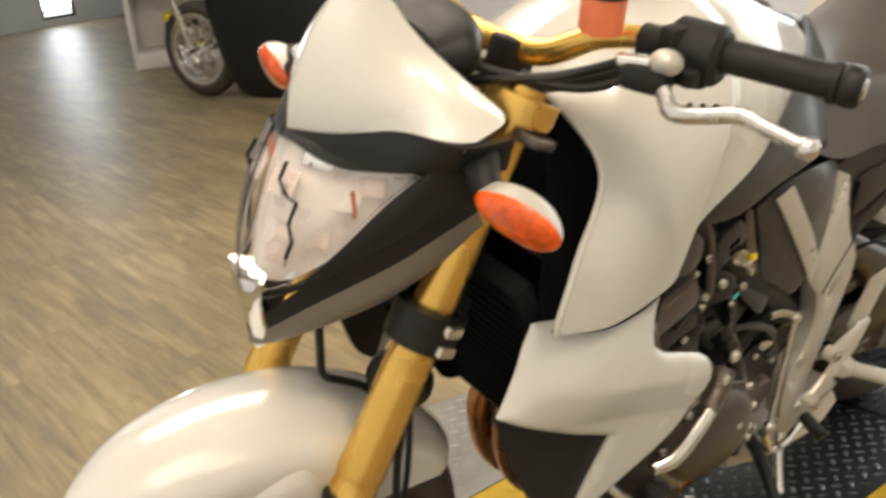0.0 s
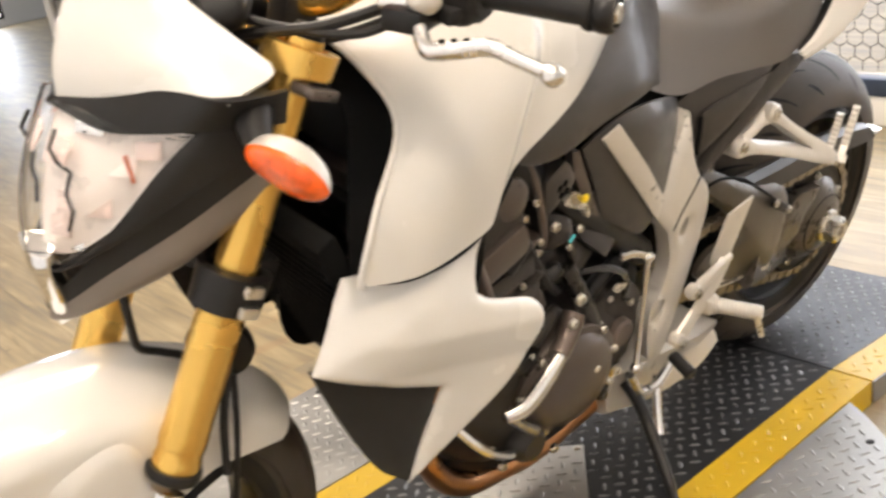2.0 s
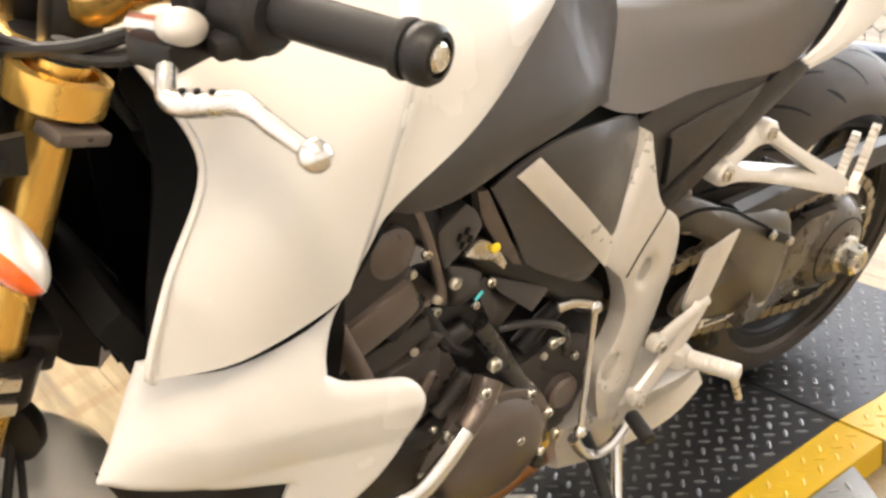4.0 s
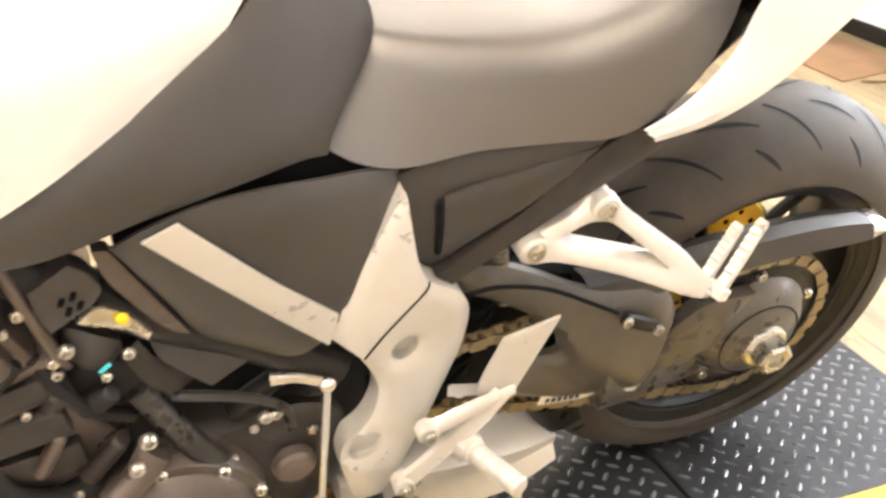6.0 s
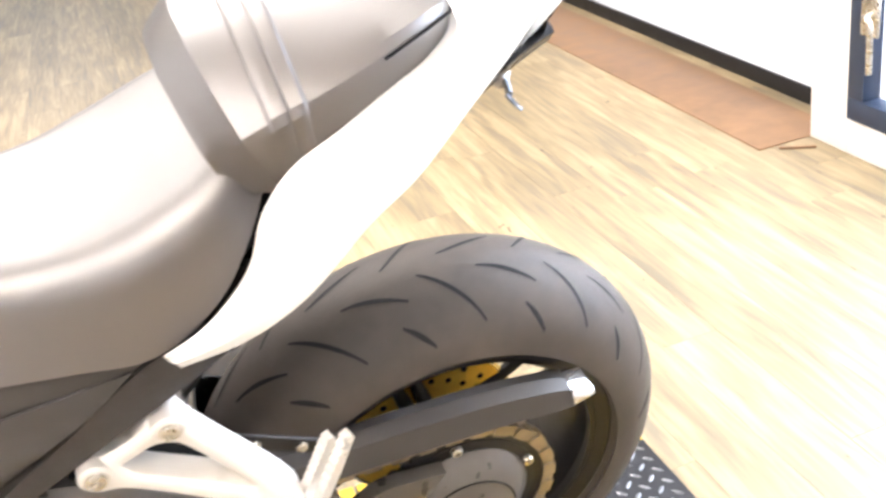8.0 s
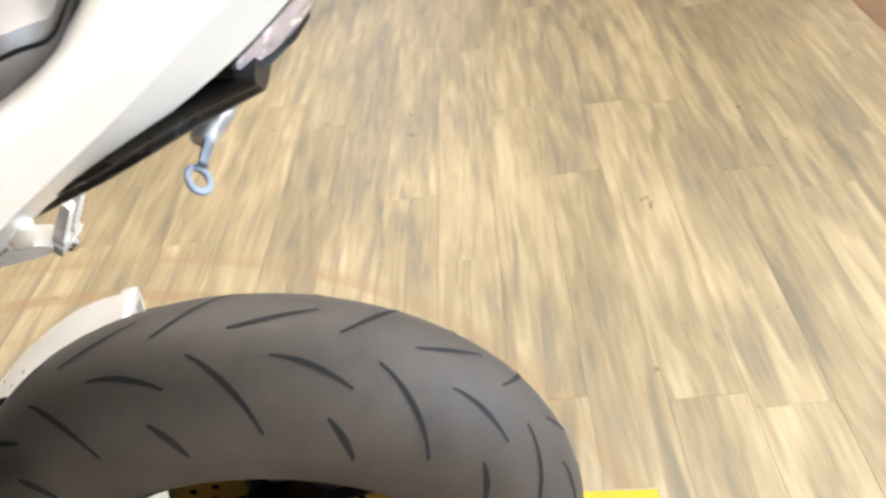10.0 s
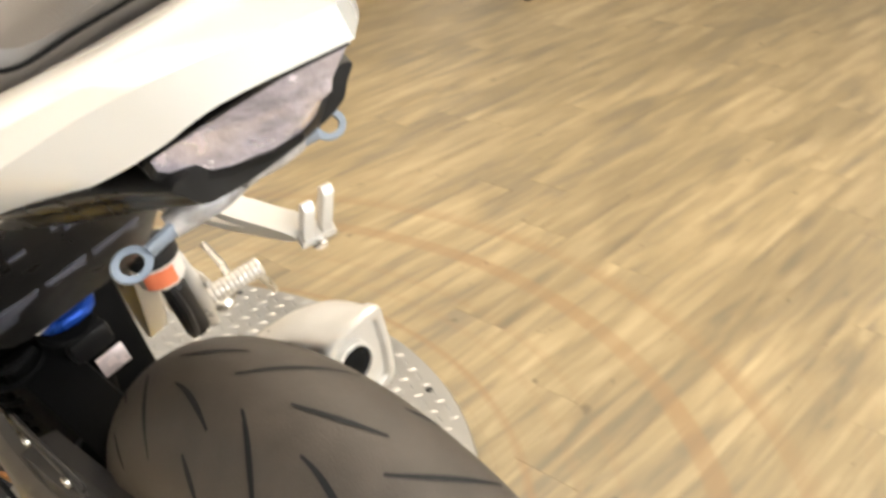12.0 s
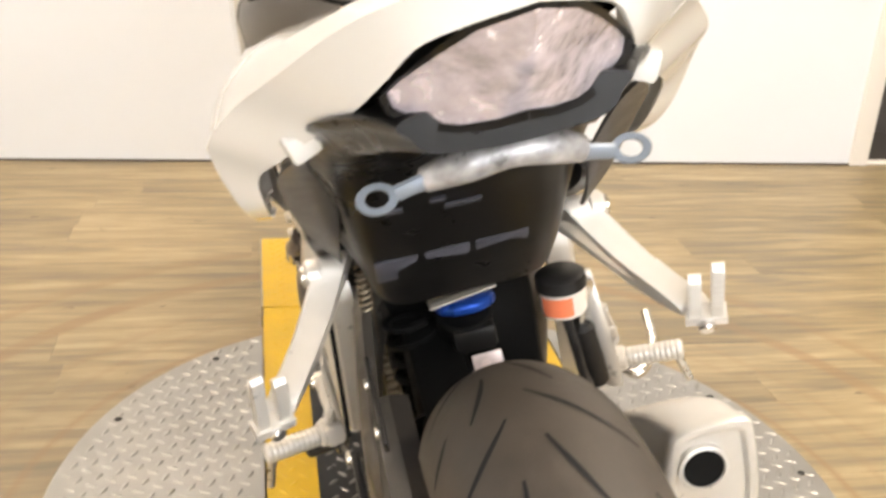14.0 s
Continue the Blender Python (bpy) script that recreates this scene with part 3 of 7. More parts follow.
turntable = thing("turntable", "round diamond-plate turntable with black and yellow lane", "turntable")


def disc_side(sign):
    """The part of the disc on one side of the lane."""
    y0 = YO1 if sign > 0 else YO0
    h = y0 - TY
    a = math.asin(h / TR)
    angs = np.linspace(a, math.pi - a, 48) if sign > 0 else np.linspace(math.pi - a, 2 * math.pi + a, 48)
    bm = bmesh.new()
    ring = [(TX + TR * math.cos(t), TY + TR * math.sin(t)) for t in angs]
    top = [bm.verts.new((x, y, 0)) for x, y in ring]
    mid = [bm.verts.new((TX + (x - TX) * 1.004, TY + (y - TY) * 1.004, -0.004)) for x, y in ring]
    low = [bm.verts.new((TX + (x - TX) * 1.004, TY + (y - TY) * 1.004, FLOOR + 0.002)) for x, y in ring]
    bm.faces.new(top)
    bm.faces.new(low)
    n = len(top)
    for a_, b_ in ((top, mid), (mid, low)):
        for i in range(n):
            j = (i + 1) % n
            bm.faces.new((a_[i], a_[j], b_[j], b_[i]))
    return bm


def lugs(test, height, turn=0.0, pitch=0.030, ln=0.0115, wd=0.0036, h=0.0016):
    """Raised lens-shaped lugs in a herringbone grid where test(x, y) holds; height(x, y): the plate's top."""
    verts, faces = [], []
    c, s = math.cos(turn), math.sin(turn)
    for i in range(-60, 90):
        for j in range(-40, 40):
            gx, gy = i * pitch * 0.72, (j + 0.5 * (i % 2)) * pitch * 1.1
            x, y = TX + gx * c - gy * s, TY + gx * s + gy * c
            if not test(x, y):
                continue
            a = turn + (radians(45) if i % 2 else radians(-45))
            ca, sa = math.cos(a), math.sin(a)
            b = len(verts)
            for u, v, w in ((-ln, 0, 0), (-ln * .45, -wd, 0), (ln * .45, -wd, 0), (ln, 0, 0), (ln * .45, wd, 0), (-ln * .45, wd, 0), (-ln * .55, 0, h), (ln * .55, 0, h)):
                px, py = x + u * ca - v * sa, y + u * sa + v * ca
                verts.append((px, py, height(px, py) + w))
            faces += [(b, b + 1, b + 6), (b + 1, b + 2, b + 7, b + 6), (b + 2, b + 3, b + 7), (b + 3, b + 4, b + 7), (b + 4, b + 5, b + 6, b + 7), (b + 5, b, b + 6)]
    bm = bmesh.new()
    me = bpy.data.meshes.new("tmp")
    me.from_pydata(verts, [], faces)
    bm.from_mesh(me)
    bpy.data.meshes.remove(me)
    return bm


def lane_z(x, y):
    if x < L0:
        return max(-0.044, (x - L0) * 0.044 / 0.52)
    return max(-0.044, -(x - L1) * 0.044 / 0.52) if x > L1 else 0.0


def flat_z(x, y):
    return 0.0


for sign, label in ((-1, ""), (1, "")):
    side = part("disc_segment", disc_side(sign), M_PLATE, turntable, "bright steel diamond plate")
    ob = part("tread_lugs", lugs(lambda x, y: math.hypot(x - TX, y - TY) < TR - 0.012 and (y > YO1 + 0.012 if sign > 0 else y < YO0 - 0.012), flat_z, 0.3), M_PLATE, side, smooth=20)
    ob["kind"] = "stuff"
    for k in range(7):
        a = radians(15 + k * 25) * sign
        x, y = TX + (TR - 0.03) * math.cos(a), TY + (TR - 0.03) * math.sin(a)
        if abs(y - TY) > 0.33:
            part("plate_screw", revolve([(0, 0.0026), (0.005, 0.0026), (0.0075, 0.0004), (0.0075, -0.002)], Matrix.Translation((x, y, 0)), 10), M_SATIN, side)


def lane_piece(x0, x1, y0, y1, material, lug_mat, label, name="lane_plate"):
    bm = bmesh.new()
    xs = [x0, x1]
    v = [[bm.verts.new((x, y, z)) for z in (lane_z(x, y), FLOOR + 0.001)] for x, y in ((x0 + 0.0035, y0), (x1 - 0.0035, y0), (x1 - 0.0035, y1), (x0 + 0.0035, y1))]
    bm.faces.new([q[0] for q in v])
    bm.faces.new([q[1] for q in v])
    for i in range(4):
        j = (i + 1) % 4
        bm.faces.new((v[i][0], v[j][0], v[j][1], v[i][1]))
    ob = part(name, bm, material, turntable, label)
    patch = lambda x, y: abs(x - TX - 0.035) + abs(y - TY) < 0.158
    lg = part("tread_lugs", lugs(lambda x, y: x0 + 0.012 < x < x1 - 0.012 and y0 + 0.011 < y < y1 - 0.011 and not patch(x, y), lane_z), lug_mat, ob, smooth=20)
    lg["kind"] = "stuff"
    return ob


for x0, x1 in ((L0 - 0.52, L0), (L0, L1), (L1, L1 + 0.52)):
    lane_piece(x0, x1, YI0 + 0.001, YI1 - 0.001, M_PLATEBLACK, M_LUGWORN, "black-painted diamond plate, worn lugs")
    lane_piece(x0, x1, YO0 + 0.004, YI0, M_PLATEYELLOW, M_PLATEYELLOW, "yellow-painted diamond plate edge", "edge_plate")
    lane_piece(x0, x1, YI1, YO1 - 0.004, M_PLATEYELLOW, M_PLATEYELLOW, "yellow-painted diamond plate edge", "edge_plate")
    if (x0, x1) != (L0, L1):
        for y, t in ((YO0 + 0.001, 0.004), (YO1 - 0.005, 0.004)):
            sb = bmesh.new()
            v = [[sb.verts.new((x, yy, z)) for z in (lane_z(x, 0) - 0.001, FLOOR + 0.001)] for x, yy in ((x0 + 0.002, y), (x1 - 0.002, y), (x1 - 0.002, y + t), (x0 + 0.002, y + t))]
            sb.faces.new([q[0] for q in v])
            sb.faces.new([q[1] for q in v])
            for i in range(4):
                j = (i + 1) % 4
                sb.faces.new((v[i][0], v[j][0], v[j][1], v[i][1]))
            part("ramp_side", sb, M_PLATE, turntable, "bright steel ramp side")
cb = box(0.208, 0.208, 0.004, (TX + 0.035, TY, 0.0025), 0.0015, (0, 0, 45))
cp = part("centre_plate", cb, M_PLATE, turntable, "square bright steel plate over the pivot")
lg = part("tread_lugs", lugs(lambda x, y: abs(x - TX - 0.035) + abs(y - TY) < 0.132, lambda x, y: 0.0045), M_PLATE, cp, smooth=20)
lg["kind"] = "stuff"
for dx, dy in ((0.13, 0), (-0.13, 0), (0, 0.13), (0, -0.13)):
    part("plate_screw", revolve([(0, 0.0075), (0.005, 0.0075), (0.0075, 0.0055), (0.0075, 0.003)], Matrix.Translation((TX + 0.035 + dx, TY + dy, 0)), 10), M_STEEL, cp)

# ---------------------------------------------------------------- the motorcycle (x: to the rear, y: to its right)
bike = thing("motorcycle", "pearl white naked motorcycle on its side stand", "motorcycle", pose(0, 0, 0.003, LEAN, 0, 0))
both = (-1, 1)


def mirror(bm):
    """The same shape on the other flank."""
    bmesh.ops.scale(bm, vec=(1, -1, 1), verts=bm.verts)
    return bm


def pair(name, make, material, label="", parent=None, smooth=40.0):
    """A part and its mirror image. make() builds the left one."""
    a = part(name, make(), material, parent or bike, label, smooth)
    b = part(name, mirror(make()), material, parent or bike, label, smooth)
    return a, b


def tyre_profile(big, half, crown, bead):
    out = []
    for h in np.linspace(-half, half, 25):
        out.append((big - crown + math.sqrt(max(crown ** 2 - h * h, 0)), h))
    return [(bead, -half * 0.80), (bead + 0.012, -half * 0.90), (out[0][0] - 0.022, -half * 1.0)] + out + [(out[-1][0] - 0.022, half * 1.0), (bead + 0.012, half * 0.90), (bead, half * 0.80)]


def at_wheel(cx, cz):
    return Matrix.Translation((cx, 0, cz)) @ AXLE_Y


def grooves(big, crown, cx, cz, plan):
    """Curved tread cuts, laid on as dark strips: plan holds rows of (start angle, sweep, h at the start, h at the end,
    bend).
    """
    bm = bmesh.new()
    for a0, sw, h0, h1, bend in plan:
        pts = []
        for k in range(9):
            t = k / 8
            a = a0 + sw * t
            h = h0 + (h1 - h0) * (t ** bend)
            pts.append((a, h))
        rows = []
        for k, (a, h) in enumerate(pts):
            a2, h2 = pts[min(k + 1, 8)]
            a1, h1_ = pts[max(k - 1, 0)]
            da, dh = (a2 - a1) * big, h2 - h1_
            ln = math.hypot(da, dh)
            w = 0.0027 * (0.35 + 0.65 * math.sin(math.pi * min(max(k / 8, 0.06), 0.94)))
            row = []
            for s in (-1, 1):
                aa, hh = a - s * dh / ln * w / big, h + s * da / ln * w
                r = big - crown + math.sqrt(crown ** 2 - hh * hh) + 0.0007
                row.append(bm.verts.new((cx + r * math.cos(aa), hh, cz + r * math.sin(aa))))
            rows.append(row)
        for a, b in zip(rows, rows[1:]):
            bm.faces.new((a[0], a[1], b[1], b[0]))
    return bm




RX_, RZ_ = 1.445, 0.315
FX_, FZ_ = 0.0, 0.300
tread = []
for i in range(12):
    a = radians(30 * i)
    tread += [(a + radians(at), radians(sweep), h0, h1, bend) for at, sweep, h0, h1, bend in (
        (91.5, -12.5, -.020, -.078, 1.15), (108.6, -13.5, -.024, -.046, 1.6), (98.5, -6, -.067, -.086, 1.0),
        (98.0, -13.0, .003, .074, 1.1), (85.5, -14.0, .004, .031, 1.15), (104.5, -6, .067, .086, 1.0))]

rear_tyre = part("rear_tyre", revolve(tyre_profile(0.315, 0.0905, 0.0955, 0.222), at_wheel(RX_, RZ_), 96), M_RUBBER, bike, "wide black rear tyre with curved tread cuts")
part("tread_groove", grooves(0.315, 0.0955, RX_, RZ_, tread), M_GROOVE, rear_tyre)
front_tyre = part("front_tyre", revolve(tyre_profile(0.300, 0.060, 0.064, 0.222), at_wheel(FX_, FZ_), 80), M_RUBBER, bike, "black front tyre")
tread2 = [(2 * math.pi * i / 14 + (0 if s > 0 else 0.22), 0.24, s * -0.045, s * -0.004, 1.5) for i in range(14) for s in (1, -1)]
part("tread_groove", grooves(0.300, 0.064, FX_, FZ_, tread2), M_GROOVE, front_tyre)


def rim_bm(half):
    return [(0.198, -half), (0.224, -half * 1.0), (0.229, -half * 1.06), (0.224, -half * 1.1), (0.206, -half * 1.02), (0.196, -half * 0.75), (0.190, 0), (0.196, half * 0.75), (0.206, half * 1.02), (0.224, half * 1.1), (0.229, half * 1.06), (0.224, half), (0.198, half), (0.203, 0), (0.198, -half)]


rear_rim = part("rear_rim", revolve(rim_bm(0.070), at_wheel(RX_, RZ_), 72), M_SATIN, bike, "black cast rear rim")
front_rim = part("front_rim", revolve(rim_bm(0.046), at_wheel(FX_, FZ_), 72), M_SATIN, bike, "black cast front rim")
for (cx, cz, y0, y1, par, rot) in ((RX_, RZ_, 0.03, 0.035, rear_rim, 14), (FX_, FZ_, 0.0, 0.0, front_rim, 40)):
    for k in range(4):
        a = radians(90 * k + rot)
        u = Vector((math.cos(a), 0, math.sin(a)))
        w = Vector((-math.sin(a), 0, math.cos(a)))
        c = Vector((cx, y0, cz))
        bm = bmesh.new()
        for s in both:
            tube([c + u * 0.03 + w * 0.012 * s, c + u * 0.11 + w * 0.016 * s, c + u * 0.197 + w * 0.045 * s + Vector((0, y1 - y0, 0))], (0.014, 0.010, 0.012), 8, 4, bm, 0.8)
        part("spoke", bm, M_SATIN, par)
for cx, cz, par in ((RX_, RZ_, rear_rim), (FX_, FZ_, front_rim)):
    part("hub", rod((cx, -0.06, cz), (cx, 0.06, cz), 0.045, seg=24, bevel=0.006), M_SATIN, par)


def brake_disc(cx, cz, y, r, inner, carrier, material, label):
    d = Matrix.Translation((cx, y, cz)) @ AXLE_Y
    ring = part("brake_disc", revolve([(inner, -0.0025), (r, -0.0025), (r, 0.0025), (inner, 0.0025), (inner, -0.0025)], d, 48), M_POLISH, bike, "drilled steel brake disc")
    bm = revolve([(0.03, -0.004), (inner + 0.004, -0.004), (inner + 0.004, 0.004), (0.03, 0.004), (0.03, -0.004)], d, 40)
    part("carrier", bm, material, ring, label)
    hb = bmesh.new()
    for k in range(20):
        a = 2 * math.pi * k / 20
        for q, rr in ((0.45, 0.0045), (0.78, 0.0045)):
            rad = inner + 0.003 - (0.02 if q < 0.6 else 0.042)
            aa = a + (0.15 if q > 0.6 else 0)
            x, z = cx + rad * math.cos(aa), cz + rad * math.sin(aa)
            rod((x, y - 0.0048, z), (x, y + 0.0048, z), rr, seg=8, into=hb)
    part("drilled_holes", hb, M_DARKGAP, ring)


brake_disc(RX_, RZ_, 0.032, 0.128, 0.118, 0.06, M_YELLOWMETAL, "gold disc carrier with drilled holes")
for s in both:
    brake_disc(FX_, FZ_, 0.062 * s, 0.155, 0.118, 0.06, M_SATIN, "black disc carrier with drilled holes")

# ---- bodywork
# tank and its side shrouds: one white skin, from the lower edge up to the middle line


def tank_rows(s):
    cols = [[(.258, -.205, .738), (.292, -.190, .815), (.350, -.156, .884), (.345, -.095, .935), (.335, 0, .965)],
            [(.335, -.218, .727), (.388, -.208, .815), (.426, -.172, .900), (.435, -.100, .985), (.435, 0, 1.012)],
            [(.438, -.208, .734), (.480, -.198, .820), (.530, -.174, .918), (.555, -.105, 1.000), (.560, 0, 1.028)],
            [(.525, -.180, .792), (.560, -.172, .850), (.600, -.155, .925), (.625, -.095, .996), (.630, 0, 1.020)],
            [(.632, -.168, .838), (.665, -.156, .880), (.690, -.135, .930), (.705, -.082, .982), (.710, 0, .998)],
            [(.770, -.110, .890), (.795, -.095, .915), (.815, -.075, .932), (.828, -.040, .942), (.832, 0, .945)]]
    def between(a, b, q, inward):
        return [tuple(u + (v - u) * q + (inward if k == 1 and i < 4 else 0) for k, (u, v) in enumerate(zip(p, r))) for i, (p, r) in enumerate(zip(a, b))]
    cols[3:3] = [between(cols[2], cols[3], .30, -.002), between(cols[2], cols[3], .62, .005)]
    return [[(x, y * s * -1, z) for x, y, z in c] for c in cols]


for s in both:
    part("tank_cover", sheet(tank_rows(s), 0.004, 6, 6, (0, -s, 0)), M_WHITE, bike, "glossy pearl white tank shell with shroud")

for s in both:
    part("shell_rim", tube([(.264, s * .2045, .734), (.260, s * .2055, .750), (.295, s * .1905, .815), (.352, s * .1565, .884), (.347, s * .0955, .935), (.337, 0, .965)], .0038, 8, 6), M_WHITE, bike, "rolled white edge of the shroud")
    part("shell_gap", tube([(.262, s * .198, .737), (.335, s * .212, .721), (.438, s * .202, .728), (.522, s * .176, .784)], .0022, 8, 6), M_DARKGAP, bike)
part("tank_core", loft([[(x, -w, z0), (x, -w * .9, z1 - .03), (x, 0, z1), (x, w * .9, z1 - .03), (x, w, z0), (x, 0, z0 - .02)] for x, w, z0, z1 in
                                   ((.38, .10, .80, .95), (.50, .135, .78, .985), (.66, .12, .78, .965), (.80, .07, .80, .91))]), M_BLACK, bike)
part("fuel_cap", revolve([(0, 1.036), (.030, 1.036), (.036, 1.032), (.037, 1.02), (0, 1.02)], Matrix.Translation((.52, 0, 0)), 28), M_POLISH, bike, "round metal fuel cap")

# dark knee panel under the tank, round to the seat's nose
knee = depth_field([(.526, .780, -.172), (.619, .833, -.170), (.697, .768, -.174), (.740, .885, -.130), (.818, .919, -.088), (.855, .776, -.136), (.925, .853, -.070), (.88, .93, -.045), (.77, .80, -.160)])
knee_line = outline((.520, .781, 1), (.555, .811), (.622, .834, 1), (.72, .876), (.790, .905), (.826, .932), (.850, .950), (.900, .925), (.924, .868), (.914, .843), (.879, .812), (.860, .792), (.853, .777, 1), (.829, .784), (.772, .788), (.717, .782), (.664, .776), (.616, .766), (.581, .763), (.548, .767))
for s in both:
    part("knee_panel", skin(knee_line, knee, 0.004, 0.016, 0.007, 0.014, s), M_GREY, bike, "matt dark grey knee panel")
part("seat_nose", loft([[(x, -w, z0), (x, -w * .7, z1 - .006), (x, 0, z1), (x, w * .7, z1 - .006), (x, w, z0), (x, 0, z0 - .02)] for x, w, z0, z1 in
                        ((.82, .052, .905, .934), (.86, .046, .89, .938), (.895, .042, .86, .915), (.92, .040, .83, .862))]), M_GREY, bike)

# seats


def seat_ring(x, wt, zt, wb, zb, crown=0.012):
    """One cross-section of a cushion: a nearly flat top, a rolled edge and a flank that falls straight to the lower rim."""
    sy, sz = wb - wt * 1.02, zt - crown * 2 - zb
    cy, cz = wb - sy * (zt - crown * .5 - zb) / sz, zt - crown * .5
    ay, az = cy * .74, zt - crown * .25
    dy, dz = cy + (wb - cy) * .30, cz + (zb - cz) * .30
    half = [(0.0, zt), (ay * .5, zt - crown * .06)]
    for k in range(7):
        t = k / 6
        half.append((ay * (1 - t) ** 2 + cy * 2 * t * (1 - t) + dy * t * t, az * (1 - t) ** 2 + cz * 2 * t * (1 - t) + dz * t * t))
    for q in (.33, .66, 1.0):
        half.append((dy + (wb - dy) * q, dz + (zb - dz) * q))
    return [(x, -y, z) for y, z in half[:0:-1]] + [(x, y, z) for y, z in half] + [(x, 0, zb - .005)]


part("rider_seat", loft([seat_ring(.850, .040, .850, .098, .770), seat_ring(.885, .055, .862, .114, .748), seat_ring(.930, .082, .852, .124, .738), seat_ring(1.00, .104, .843, .132, .746), seat_ring(1.08, .122, .842, .142, .743),
                                seat_ring(1.15, .136, .858, .154, .746), seat_ring(1.215, .132, .884, .152, .785), seat_ring(1.258, .112, .905, .136, .838), seat_ring(1.288, .088, .915, .104, .880)], seg_n=1, n=6), M_SEAT, bike, "dark grey vinyl rider seat", 60)
def cushion_ring(x, wb, zt, zs, zb, lean=0.0):
    """One cross-section of the pillion cushion: a broad top that falls to a shoulder at zs, then an upright flank down to zb."""
    half = [(0.0, zt), (wb * .38, zt - (zt - zs) * .12), (wb * .72, zt - (zt - zs) * .55), (wb * .91, zs + .004), (wb * .975, zs - .003), (wb, zs - .012), (wb * .985, zb)]
    return [(x + lean * (zt - z), -y, z) for y, z in half[:0:-1]] + [(x + lean * (zt - z), y, z) for y, z in half] + [(x + lean * (zt - zb), 0, zb - .005)]


PILLION = [(1.216, .110, .962, .915, .862, .38), (1.224, .116, .972, .922, .865, .38), (1.243, .140, .990, .938, .876, .40), (1.247, .143, .991, .940, .878, .40), (1.290, .146, .996, .952, .900, .12), (1.345, .143, .998, .966, .921, .0),
           (1.395, .130, .999, .977, .938, .0), (1.435, .112, .997, .983, .949, .0), (1.464, .090, .990, .982, .957, .0), (1.476, .068, .980, .975, .960, .0)]
pil = part("pillion_seat", loft([cushion_ring(*q) for q in PILLION], seg_n=1, n=4), M_SEAT, bike, "dark grey vinyl pillion cushion with black piping", 28)
pip = [(x + .0005, wb + .0006, zs - .004) for x, wb, zt, zs, zb, lean in PILLION[6:]]
part("piping", tube([(x, -y, z) for x, y, z in pip] + [(1.4790, -.030, .973), (1.4790, .030, .973)] + [(x, y, z) for x, y, z in reversed(pip)], 0.0015, 6, 5), M_DARKGAP, pil)
strap = []
for x, lift in ((1.283, .0012), (1.287, .0038), (1.301, .0038), (1.303, .0022), (1.305, .0038), (1.317, .0038), (1.321, .0012)):
    q = (x - 1.290) / .055
    strap.append([(xx, yy * (1 + lift * 4), zz + lift) for xx, yy, zz in cushion_ring(x, .146 - .003 * q, .996 + .002 * q, .952 + .014 * q, .900 + .021 * q, .12 - .10 * q)[:-1]])
part("seat_strap", sheet(strap, .002, 1, 2, (0, 0, -1)), M_SEAT, pil, "flat strap over the cushion", 25)
for y in (-.105, .105):
    part("rubber_foot", rod((1.40, y, .915), (1.40, y * 1.04, .945), .010, seg=10, bevel=.002), M_DARKGAP, pil)
part("pillion_base", loft([[(x, -w, z), (x, -w, z + .016), (x, 0, z + .022), (x, w, z + .016), (x, w, z), (x, 0, z - .006)] for x, w, z in ((1.25, .08, .866), (1.32, .118, .890), (1.40, .106, .915), (1.45, .075, .935))]), M_DARKGAP, pil)

def half_strip(rows, thick=.004, n=5, m=5):
    out = bmesh.new()
    for s in both:
        sheet([[(x, y * -s, z) for x, y, z in r] for r in rows], thick, n, m, (1, 0, 0), out)
    bmesh.ops.remove_doubles(out, verts=out.verts, dist=0.0006)
    return out


# tail
TAIL = [[(1.158, -.166, .757), (1.162, -.170, .752), (1.170, -.172, .743), (1.176, -.166, .742)],
        [(1.202, -.164, .777), (1.216, -.175, .769), (1.232, -.178, .757), (1.236, -.166, .758)],
        [(1.246, -.160, .820), (1.268, -.173, .810), (1.292, -.185, .795), (1.292, -.165, .790)],
        [(1.268, -.157, .872), (1.312, -.172, .868), (1.350, -.190, .856), (1.355, -.160, .836)],
        [(1.300, -.150, .905), (1.356, -.168, .906), (1.400, -.182, .887), (1.406, -.138, .862)],
        [(1.346, -.143, .925), (1.408, -.153, .932), (1.458, -.154, .920), (1.458, -.108, .890)],
        [(1.395, -.128, .942), (1.466, -.127, .957), (1.516, -.121, .948), (1.530, -.085, .920)],
        [(1.440, -.108, .953), (1.524, -.094, .975), (1.570, -.084, .976), (1.584, -.066, .948)],
        [(1.470, -.070, .960), (1.560, -.055, .990), (1.612, -.052, .992), (1.622, -.046, .972)],
        [(1.482, 0, .963), (1.585, 0, 1.002), (1.664, 0, 1.006), (1.670, 0, .990)]]


def tail_half():
    """Smooth along its length, creased along the widest line."""
    bm = bmesh.new()
    lines = [spline([st[k] for st in TAIL], 6) for k in range(4)]
    mids = [[a * .5 + b * .5 + np.array((0, -.002, .003)) for a, b in zip(lines[k], lines[k + 1])] for k in (0, 1)]
    cols = [lines[0], mids[0], lines[1], mids[1], lines[2], lines[3]]
    vs = [[bm.verts.new(p) for p in c] for c in cols]
    for a, b in zip(vs, vs[1:]):
        for i in range(len(a) - 1):
            bm.faces.new((a[i], a[i + 1], b[i + 1], b[i]))
    bmesh.ops.recalc_face_normals(bm, faces=bm.faces)
    bmesh.ops.solidify(bm, geom=bm.faces[:], thickness=.0025)
    return bm


